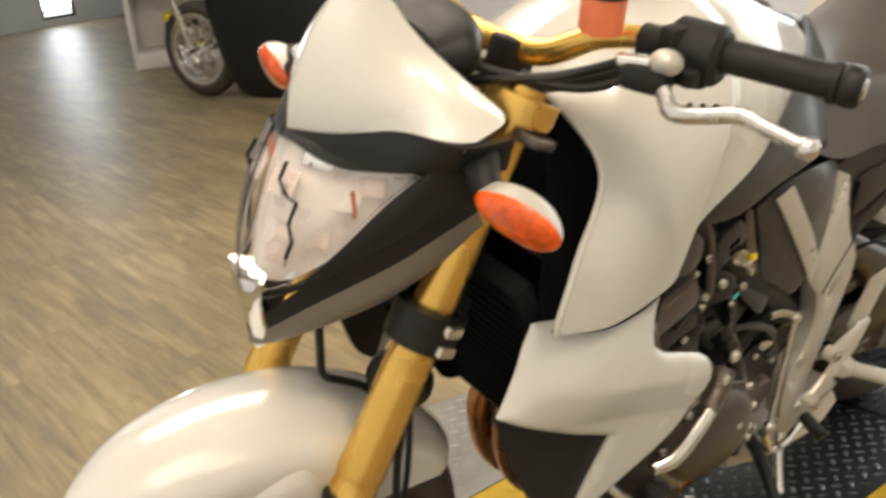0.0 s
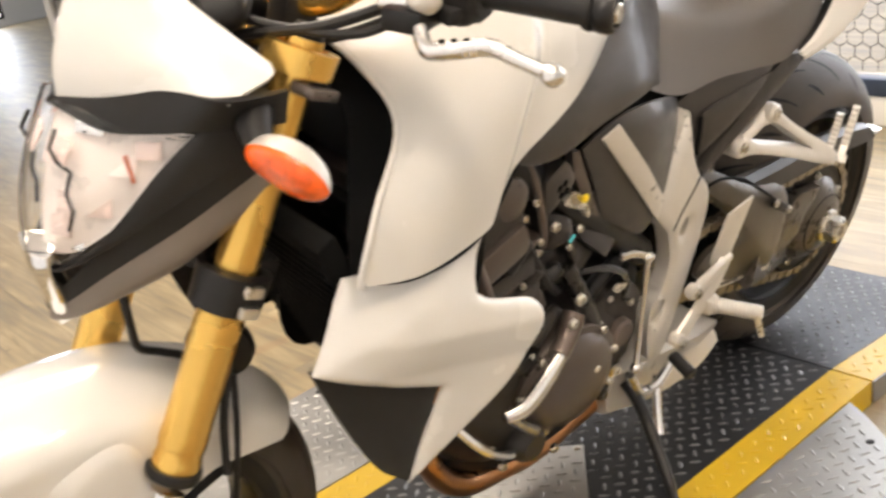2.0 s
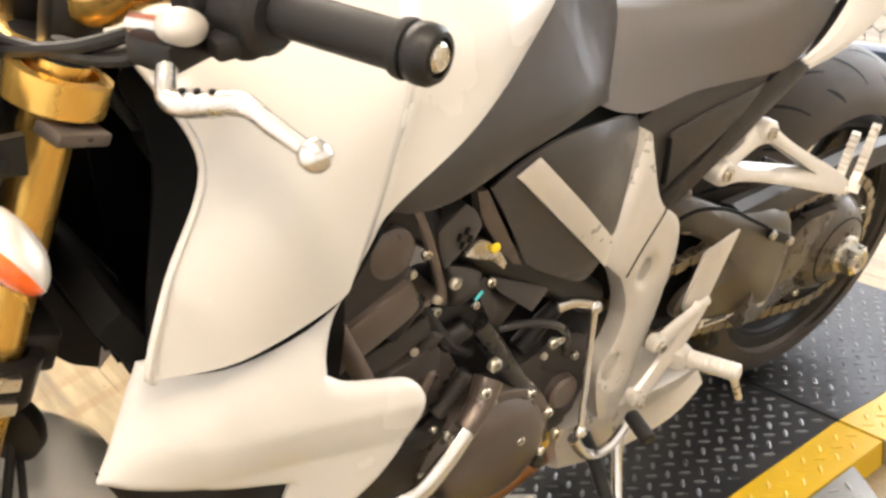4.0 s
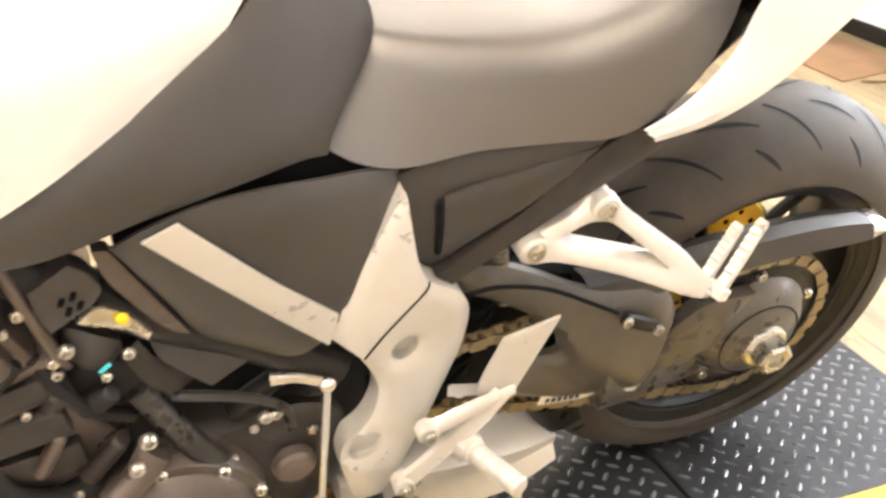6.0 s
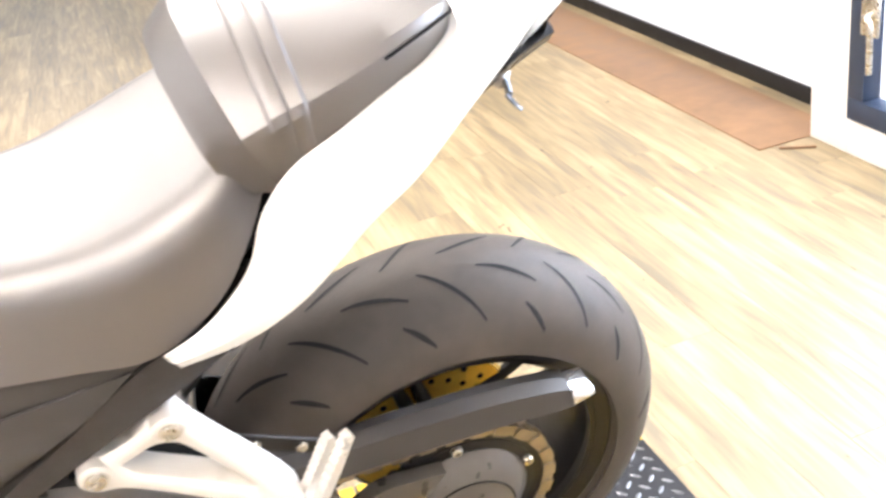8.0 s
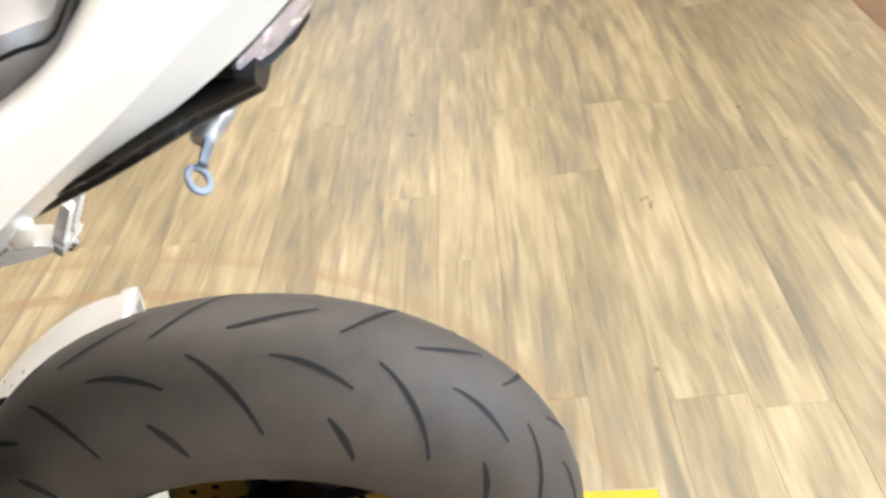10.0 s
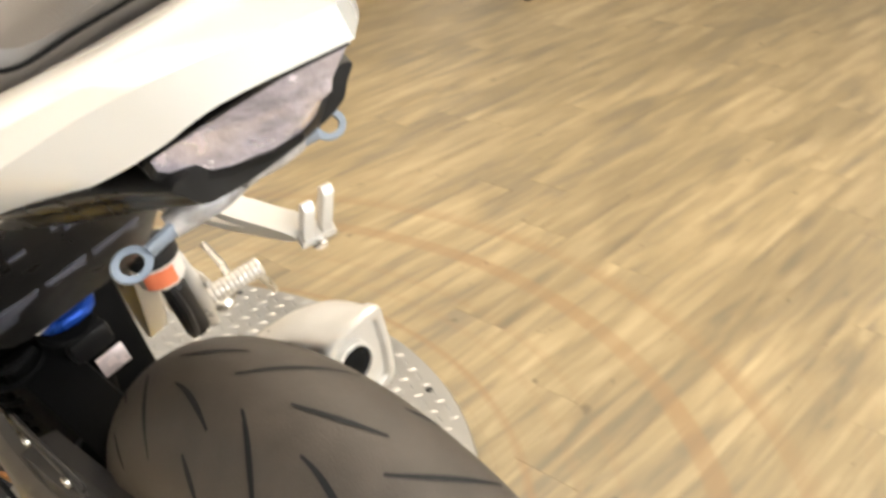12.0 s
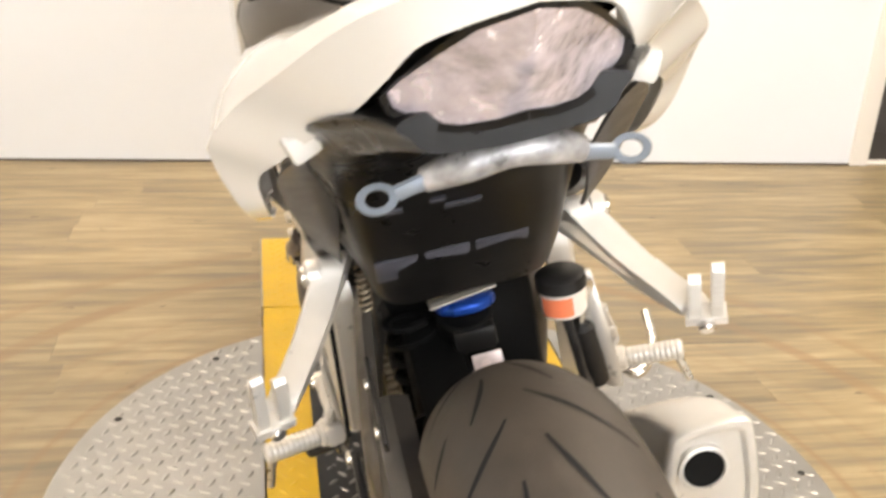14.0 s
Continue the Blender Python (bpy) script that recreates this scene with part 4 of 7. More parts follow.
pair("tail_cowl", tail_half, M_WHITE, "pearl white tail cowl", smooth=30)
pair("cowl_tab", lambda: box(.014, .024, .024, (1.432, -.120, .880), .004, (18, 20, 22)), M_WHITE, "small white cowl tab")
pair("tail_side_panel", lambda: sheet([[(1.30, -.150, .795), (1.36, -.146, .835), (1.42, -.124, .866)], [(1.26, -.140, .745), (1.31, -.136, .790), (1.37, -.118, .835)], [(1.215, -.118, .690), (1.25, -.116, .720), (1.30, -.108, .775)]], .004, 4, 4), M_GREY, "dark grey tail side panel")
# lamp: a rear-facing lens with six sides in a black bezel
lens_half = [(1.664, 0, .986), (1.640, -.024, .977), (1.616, -.041, .964), (1.590, -.056, .950), (1.571, -.066, .939), (1.570, -.064, .930), (1.572, -.052, .920), (1.586, -.032, .917), (1.600, -.015, .920), (1.608, 0, .924)]
ring = [Vector(p) for p in lens_half] + [Vector((x, -y, z)) for x, y, z in lens_half[-2:0:-1]]
n_r = len(ring)
lb = bmesh.new()
lay = []
for k in (1, .75, .5, .25):
    row = []
    for p in ring:
        y, z = p.y * k, .957 + (p.z - .957) * k
        row.append(lb.verts.new((p.x * k + 1.640 * (1 - k), y, z)))
    lay.append(row)
for a, b in zip(lay, lay[1:]):
    for i in range(n_r):
        lb.faces.new((a[i], a[(i + 1) % n_r], b[(i + 1) % n_r], b[i]))
cv = lb.verts.new((1.643, 0, .957))
for i in range(n_r):
    lb.faces.new((lay[-1][i], lay[-1][(i + 1) % n_r], cv))
tail_lamp = part("tail_lamp", lb, M_TAIL, bike, "clear faceted tail lamp lens")
mid = Vector((1.63, 0, .957))
bez = bmesh.new()
r_out = [p + Vector((0, p.y * .8, p.z - .957)).normalized() * .0050 + Vector((.0005, 0, 0)) for p in ring]
r_back = [p + Vector((-.045, p.y * -.15, .002)) for p in r_out]
rows_b = [[bez.verts.new(p + Vector((.0015, 0, 0))) for p in ring]] + [[bez.verts.new(p) for p in q] for q in (r_out, r_back)]
for a, b in zip(rows_b, rows_b[1:]):
    for i in range(n_r):
        bez.faces.new((a[i], a[(i + 1) % n_r], b[(i + 1) % n_r], b[i]))
part("bezel", bez, M_UNDER, tail_lamp, "black lamp bezel")
# black undertail with the plate carrier cut short
part("undertail", loft([[(x, -w, z1), (x, -w * .95, (z0 + z1) / 2), (x, -w * .75, z0), (x, 0, z0 - .004), (x, w * .75, z0), (x, w * .95, (z0 + z1) / 2), (x, w, z1), (x, 0, z1 + .006)] for x, w, z0, z1 in
                        ((1.160, .104, .608, .690), (1.185, .110, .640, .72), (1.215, .114, .680, .76), (1.265, .120, .755, .81), (1.32, .122, .812, .85), (1.40, .118, .850, .885), (1.48, .104, .876, .908), (1.535, .082, .892, .922), (1.580, .062, .902, .924))], seg_n=4, n=5), M_UNDER, bike, "black plastic undertail")
# taped-off wiring with two ring terminals
tape_rows = [(1.530, -.052, .871), (1.541, -.026, .879), (1.543, 0, .881), (1.538, .026, .876), (1.532, .044, .868)]
part("taped_wiring", tube(tape_rows, (.008, .0115, .0100, .0110, .0085), 10, 6), M_TAPE, bike, "silver and dark taped wiring")
for s, c in ((-1, Vector((1.531, -.082, .866))), (1, Vector((1.527, .076, .859)))):
    tilt = Matrix.Translation(c) @ pose(0, 0, 0, 0, 48, 0) @ pose(0, 0, 0, 0, 0, 0)
    lug = revolve([(.0060, -.0012), (.0098, -.0012), (.0105, 0), (.0098, .0012), (.0060, .0012), (.0060, -.0012)], tilt, 24)
    bmesh.ops.scale(lug, vec=(1, 1.25, 1), space=Matrix.Translation(-c), verts=lug.verts)
    tube([c + Vector((.001, -s * .012, .001)), c + Vector((.003, -s * .022, .004)), c + Vector((.005, -s * .036, .007))], (.0055, .0055, .0065), 8, 3, lug, .55)
    part("ring_terminal", lug, M_TERMINAL, bike, "blue-grey metal ring terminal")
for y, w in ((-.068, .042), (-.018, .044), (.036, .052)):
    part("warning_label", box(.003, w, .040, (1.2075, y, .668), .001, (0, 38, 0)), M_LABEL, bike, "grey printed label bar")
for x, y, z, w in ((1.268, -.062, .750, .016), (1.268, -.022, .752, .014), (1.262, .0, .742, .034), (1.285, .004, .776, .012)):
    part("moulded_mark", box(.003, w, .006, (x, y, z), .0005, (0, 40, 0)), M_LABEL, bike)

# headlight cowl


fly = half_strip([[(.056, 0, .934), (.083, -.045, .950), (.122, -.092, .966), (.154, -.157, .966)],
                  [(.060, 0, .985), (.090, -.045, .992), (.130, -.090, .990), (.182, -.153, .970)],
                  [(.085, 0, 1.045), (.108, -.036, 1.038), (.152, -.080, 1.012), (.210, -.148, .975)],
                  [(.135, 0, 1.098), (.148, -.024, 1.086), (.175, -.062, 1.035), (.213, -.140, .984)]])
part("flyscreen", fly, M_WHITE, bike, "pearl white headlight cowl")
lens = half_strip([[(.040, 0, .955), (.060, -.040, .948), (.086, -.072, .932), (.132, -.115, .923)],
                   [(.010, 0, .895), (.034, -.042, .898), (.072, -.076, .906), (.130, -.114, .921)],
                   [(-.005, 0, .835), (.014, -.036, .842), (.046, -.062, .860), (.102, -.098, .892)],
                   [(-.006, 0, .790), (.002, -.020, .788), (.020, -.040, .796), (.056, -.070, .828)]], .003)
head_lamp = part("headlamp_lens", lens, M_LENS, bike, "clear headlight glass")
head_lamp.visible_shadow = False
refl = half_strip([[(.058, 0, .944), (.078, -.038, .940), (.104, -.069, .926), (.146, -.108, .917)],
                   [(.034, 0, .890), (.058, -.040, .892), (.094, -.072, .900), (.144, -.107, .915)],
                   [(.018, 0, .835), (.038, -.034, .842), (.068, -.059, .858), (.116, -.093, .888)],
                   [(.012, 0, .794), (.020, -.018, .793), (.038, -.037, .799), (.070, -.065, .828)]], .003, 4, 4)
part("reflector", refl, M_REFLECT, head_lamp, "pinkish silver headlight reflector", 20)
for s in both:
    for k, (x, y, z, w, h, ry, rz, mt) in enumerate(((.078, .060, .892, .040, .030, -30, 34, M_REFLECT), (.053, .046, .852, .034, .034, -18, 40, M_FACET), (.034, .024, .905, .030, .026, -34, 20, M_FACET), (.100, .082, .905, .026, .018, -24, 44, M_FACET),
                                                     (.026, .020, .838, .026, .050, -14, 24, M_FACET), (.030, .026, .806, .026, .018, -30, 30, M_CHROME), (.064, .040, .926, .034, .014, -30, 26, M_CHROME))):
        part("reflector_facet", box(.003, w, h, (x + .004, s * y, z), .001, (0, -ry, -s * rz)), mt, head_lamp)
    zig = [(.040, .030, .930), (.030, .032, .914), (.034, .034, .898), (.042, .042, .888), (.034, .040, .866), (.036, .042, .846), (.030, .038, .826)]
    part("reflector_divider", tube([(x - .002, s * y, z) for x, y, z in zig], .0022, 6, 1, smooth=False), M_SATIN, head_lamp)
    part("position_bulb", loft([[(.079 + .004 * q, s * (.078 + .0006 * j), .906 - .030 * q + 0), (.079 + .004 * q, s * (.084 - .004 * q), .908 - .032 * q), (.083 + .004 * q, s * .080, .907 - .031 * q)] for j, q in enumerate((0, .5, 1))], seg_n=2), M_PINK, head_lamp, "small red-orange position bulb")
part("headlamp_beak", loft([[(x, -w, z), (x - .008, -w * .5, z - .004), (x - .010, 0, z - .006), (x - .008, w * .5, z - .004), (x, w, z), (x + .02, 0, z + .004)] for x, w, z in ((.004, .034, .802), (.004, .028, .775), (.012, .020, .735), (.020, .006, .703))]), M_CHROME, head_lamp, "chrome nose below the headlight glass")
trimh = half_strip([[(.054, 0, .950), (.080, -.050, .957), (.128, -.100, .966), (.152, -.158, .967), (.225, -.150, .955)],
                    [(.046, 0, .948), (.070, -.055, .928), (.104, -.092, .926), (.146, -.130, .930), (.222, -.145, .920)]], .006, 5, 3)
part("cowl_trim", trimh, M_BLACK, bike, "black trim over the headlight")
leg = [[(.137, -.120, .927), (.154, -.132, .937), (.205, -.142, .930)], [(.104, -.101, .892), (.126, -.120, .895), (.188, -.142, .902)], [(.058, -.072, .830), (.078, -.088, .838), (.117, -.112, .858)], [(.026, -.048, .794), (.038, -.058, .798), (.060, -.074, .814)], [(.004, -.024, .780), (.008, -.030, .780), (.016, -.036, .782)]]
pair("headlamp_surround", lambda: sheet(leg, .006, 5, 5, (1, 0, 0)), M_BLACK, "black angled headlight surround")
chin = [[(.188, -.138, .900), (.150, -.123, .880), (.112, -.106, .856), (.046, -.054, .796), (.010, -.014, .746), (.000, 0, .736)],
        [(.212, -.126, .842), (.165, -.116, .812), (.116, -.101, .782), (.062, -.064, .748), (.020, -.018, .712), (.004, 0, .706)],
        [(.205, -.075, .800), (.160, -.070, .775), (.115, -.060, .750), (.075, -.040, .728), (.040, -.014, .708), (.030, 0, .704)]]
mid_chin = [tuple(a + (b - a) * .46 for a, b in zip(p, q)) for p, q in zip(chin[0], chin[1])]
pair("headlamp_cheek", lambda: sheet([chin[0], mid_chin], .004, 3, 4, (0, 0, 1)), M_BLACK, "black facet under the headlight surround")
pair("headlamp_chin", lambda: sheet([mid_chin] + chin[1:], .004, 4, 4, (0, 0, 1)), M_CHIN, "grey-beige lower headlight cover")
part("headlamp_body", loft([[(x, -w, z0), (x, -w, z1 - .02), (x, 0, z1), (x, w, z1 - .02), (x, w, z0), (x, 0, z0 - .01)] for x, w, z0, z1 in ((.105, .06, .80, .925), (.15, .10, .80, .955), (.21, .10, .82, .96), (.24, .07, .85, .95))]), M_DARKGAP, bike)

# indicators


def signal(s):
    """A drop-shaped lamp: wide amber lens in front, tapered grey shell behind, pointing outwards and back."""
    c = Vector((.172, s * .218, .915))
    stem = part("indicator", tube([(.200, s * .125, .940), (.180, s * .155, .933), (.168, s * .182, .924)], (.022, .018, .013), 12, 4), M_BLACK, bike, "black indicator stalk")
    m = Matrix.Translation(c) @ pose(0, 0, 0, 0, 0, s * -16) @ pose(0, 0, 0, s * -8, 0, 0) @ pose(0, 0, 0, 0, -24, 0)

    def shell(front):
        bm = bmesh.new()
        rings = []
        for k in range(9):
            q = k / 8
            a = radians(90 * q)
            row = []
            for i in range(28):
                t = 2 * math.pi * i / 28
                y, z = .049 * math.cos(t), .0285 * math.sin(t) * (1 - .22 * math.cos(t) * -s)
                f = math.cos(a) ** .8 if k < 8 else 0.0
                d = (-.016 * math.sin(a)) if front else (.027 * math.sin(a))
                row.append(Vector((d, y * f + (0 if front else s * -.010 * q), z * f)))
            rings.append(row)
        vs = [[bm.verts.new(p) for p in r] for r in rings[:-1]]
        tip = bm.verts.new(rings[-1][0])
        for a_, b_ in zip(vs, vs[1:]):
            for i in range(28):
                bm.faces.new((a_[i], a_[(i + 1) % 28], b_[(i + 1) % 28], b_[i]))
        for i in range(28):
            bm.faces.new((vs[-1][i], vs[-1][(i + 1) % 28], tip))
        bm.faces.new(vs[0])
        bm.transform(m)
        return bm
    part("indicator_lens", shell(True), M_ORANGE, stem, "orange indicator lens")
    part("indicator_housing", shell(False), M_CAST, stem, "silver-grey indicator housing")


for s in both:
    signal(s)

# radiator shroud: the white bolt-shaped fairing and the black guard below
fair_y = depth_field([(.199, .640, -.196), (.271, .725, -.196), (.432, .718, -.198), (.49, .77, -.186), (.410, .664, -.230), (.509, .611, -.248), (.363, .557, -.240), (.316, .419, -.232), (.30, .63, -.236), (.44, .60, -.250)])
fair_line = outline((.200, .638, 1), (.262, .728, 1), (.323, .722), (.363, .720), (.416, .728), (.452, .744), (.518, .804, 1), (.523, .778), (.497, .757), (.469, .734), (.438, .709), (.420, .684), (.415, .668, 1), (.432, .653), (.470, .640), (.502, .629), (.513, .606), (.510, .578), (.471, .524), (.400, .474), (.316, .416, 1), (.334, .470), (.366, .551, 1), (.285, .590))


def fair_fold(x, z):
    """The fairing's surface, folded along two creases that run back from its front tip."""
    up = z - (.640 + (x - .200) * .36)
    low = (.676 - (x - .200) * .235) - z
    return fair_y(x, z) + min(.36 * max(up, 0), .018) + min(.30 * max(low, 0), .016) * min(1, max(0, (x - .22) / .06))


for s in both:
    part("side_fairing", skin(fair_line, fair_fold, .004, .006, .006, .010, s), M_WHITE, bike, "pearl white bolt-shaped side fairing")
    part("belly_guard", skin(outline((.204, .634, 1), (.285, .588), (.364, .548, 1), (.332, .470), (.316, .420, 1), (.275, .455), (.235, .545)), depth_field([(.20, .63, -.180), (.36, .55, -.215), (.316, .42, -.214), (.25, .53, -.195)]), .004, .016, .004, .01, s), M_BLACK, bike, "black lower radiator guard")
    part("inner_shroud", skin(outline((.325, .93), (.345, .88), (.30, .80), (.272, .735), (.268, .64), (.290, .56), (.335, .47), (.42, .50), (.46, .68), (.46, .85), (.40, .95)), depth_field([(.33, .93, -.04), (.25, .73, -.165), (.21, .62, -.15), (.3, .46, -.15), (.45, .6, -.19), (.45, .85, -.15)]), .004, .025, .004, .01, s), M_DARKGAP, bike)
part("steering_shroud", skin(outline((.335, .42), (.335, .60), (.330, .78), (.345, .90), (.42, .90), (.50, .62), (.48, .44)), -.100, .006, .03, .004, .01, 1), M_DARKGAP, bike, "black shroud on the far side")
rad = box(.03, .32, .37, (.324, 0, .605), .006, (0, -24, 0))
radiator = part("radiator", rad, M_DARKGAP, bike, "black radiator")
for k in range(17):
    part("radiator_fin", box(.004, .30, .0035, (.3085 + .0195 * (k - 8) * -.4067, 0, .598 + .0195 * (k - 8) * .9135), 0, (0, -24, 0)), M_DARKGAP, radiator)
# forks


def fork_at(z, y):
    return Vector((.164 + .475 * (z - .75), y, z))


for s in both:
    y = .108 * s
    bm = bmesh.new()
    m, ln = turn_to(fork_at(.528, y), fork_at(.985, y))
    revolve([(0, 0), (.024, 0), (.0265, .003), (.0275, .006), (.0275, .020), (.0262, .022), (.0262, .036), (.0278, .038), (.0278, .052), (.0270, .056), (.0270, .19), (.0245, .25), (.0215, ln), (0, ln)], m, 36, bm)
    fork = part("fork_tube", bm, M_GOLD, bike, "gold anodised fork tube", 35)
    part("fork_seal", revolve([(.022, -.004), (.031, -.003), (.0325, .004), (.031, .010), (.026, .010)], m, 28), M_BLACK, fork)
    part("stanchion", rod(fork_at(.32, y), fork_at(.51, y), .0205, seg=20), M_CHROME, fork, "chrome fork stanchion")
    part("axle_clamp", loft([[(p.x + a, y + b, p.z) for a, b in ((-.03, -.02 * 1), (-.03, .02), (0, .026), (.03, .02), (.03, -.02), (0, -.026))] for p in (fork_at(.25, y), fork_at(.30, y), fork_at(.345, y))]), M_SATIN, fork)
    lower = fork_at(.735, y)
    cb = revolve([(.0285, 0), (.040, .002), (.041, .045), (.0285, .047)], turn_to(fork_at(.715, y), fork_at(.80, y))[0], 24)
    box(.05, .03, .040, (lower.x + .035, y * .9, lower.z), .006, (0, 24, 0), into=cb)
    clamp = part("fork_clamp", cb, M_SATIN, fork, "black lower fork clamp")
    bb = bmesh.new()
    for k in (0, 1):
        box(.022, .014, .013, (lower.x - .004 + .009 * k, y + s * .040, lower.z - .010 + .022 * k), .002, (0, 24, 0), into=bb)
    part("pinch_bolt", bb, M_STEEL, clamp)
    part("fork_cap", revolve([(0, .012), (.012, .012), (.014, .004), (.019, .004), (.020, -.002), (0, -.002)], turn_to(fork_at(.987, y), fork_at(1.1, y))[0], 20), M_SATIN, fork, "dark fork cap")
part("lower_yoke", box(.075, .22, .038, (.185, 0, .742), .010, (0, 24, 0)), M_SATIN, bike)
yk = box(.050, .235, .016, (.278, 0, .960), .007, (0, 25, 0))
for s in both:
    revolve([(.029, -.014), (.040, -.013), (.040, .013), (.029, .014)], turn_to(fork_at(.965, .108 * s), fork_at(1.1, .108 * s))[0], 24, yk)
part("top_yoke", yk, M_GOLD, bike, "gold upper fork yoke")
part("yoke_bracket", box(.050, .030, .012, (.262, -.140, .940), .003, (10, 24, 20)), M_COVER, bike, "brown-grey cowl bracket")
part("steering_head", rod((.19, 0, .70), (.30, 0, .96), .035, seg=20), M_SATIN, bike)
part("horn", revolve([(0, .0), (.035, 0), (.04, .008), (.04, .02), (.02, .03), (0, .03)], Matrix.Translation((.17, -.055, .63)) @ pose(0, 0, 0, 90, 0, -50), 24), M_BLACK, bike, "round black horn")

# front fender


def fender():
    bm = bmesh.new()
    prof = []
    angs = [131, 126, 117, 108, 98, 88, 79, 70, 58, 46, 37]
    crown = [.350, .356, .356, .349, .339, .330, .325, .322, .321, .321, .322]
    skirt = [.004, .018, .040, .062, .076, .088, .120, .126, .085, .058, .030]
    half = [.024, .052, .068, .076, .082, .085, .087, .087, .086, .083, .078]
    rows = []
    for a, r, d, w in zip(angs, crown, skirt, half):
        a = radians(a)
        u = Vector((math.cos(a), 0, math.sin(a)))
        c = Vector((FX_, 0, FZ_))
        rows.append([tuple(c + u * rr + Vector((0, yy, 0))) for yy, rr in ((-w - .006, r - .020 - d), (-w - .004, r - .034 - d * .45), (-w, r - .034), (-w * .66, r - .011), (0, r), (w * .66, r - .011), (w, r - .034), (w + .004, r - .034 - d * .45), (w + .006, r - .020 - d))])
    return sheet(rows, .004, 4, 5, (0, 0, -1))


front_fender = part("front_fender", fender(), M_WHITE, bike, "pearl white front fender", 60)
for s in both:
    lobe = skin(outline((-.075, .560), (-.020, .590), (.030, .585), (.045, .520), (.031, .448), (.013, .385), (-.006, .300), (-.030, .262), (-.075, .270), (-.092, .330), (-.088, .420), (-.072, .492), (-.058, .520), (-.062, .548)), depth_field([(-.07, .55, -.094), (.03, .57, -.098), (.03, .45, -.100), (-.08, .43, -.104), (-.03, .28, -.106), (-.02, .42, -.110)]), .004, .012, .010, .018, s)
    part("fork_shield", lobe, M_WHITE, front_fender, "white shield in front of the fork leg")
part("brake_hose", tube([(.071, -.03, .721), (.073, -.03, .682), (.077, -.03, .649), (.102, -.03, .630), (.135, -.03, .605), (.152, -.03, .572)], .005, 8, 6), M_BLACK, bike, "black brake hose")
part("brake_hose", tube([(.115, -.125, .50), (.13, -.105, .56), (.16, -.08, .63), (.17, -.06, .70)], .005, 8, 6), M_BLACK, bike)
part("speed_cable", tube([(.095, -.10, .33), (.12, -.115, .42), (.14, -.11, .52), (.16, -.085, .60)], .004, 8, 6), M_BLACK, bike)
part("calliper", loft([[(x, -.105, z), (x, -.105, z + .05), (x + .02, -.07, z + .055), (x + .02, -.07, z - .01)] for x, z in ((.075, .26), (.10, .29), (.11, .33))]), M_SATIN, bike)

# handlebar
hb_pts = [(.420, -.362, 1.047), (.398, -.30, 1.047), (.366, -.21, 1.048), (.340, -.14, 1.036), (.318, -.080, 1.004), (.310, 0, .998)]
part("handlebar", tube(hb_pts[:1] + hb_pts[1:] + [(x, -y, z) for x, y, z in reversed(hb_pts[:-1])], (.011, .011, .011, .013, .015, .015, .015, .013, .011, .011, .011), 14, 6), M_GOLD, bike, "gold tapered handlebar")
for s in both:
    part("bar_clamp", box(.045, .035, .055, (.305, s * .045, .985), .006, (0, 15, 0)), M_SATIN, bike)


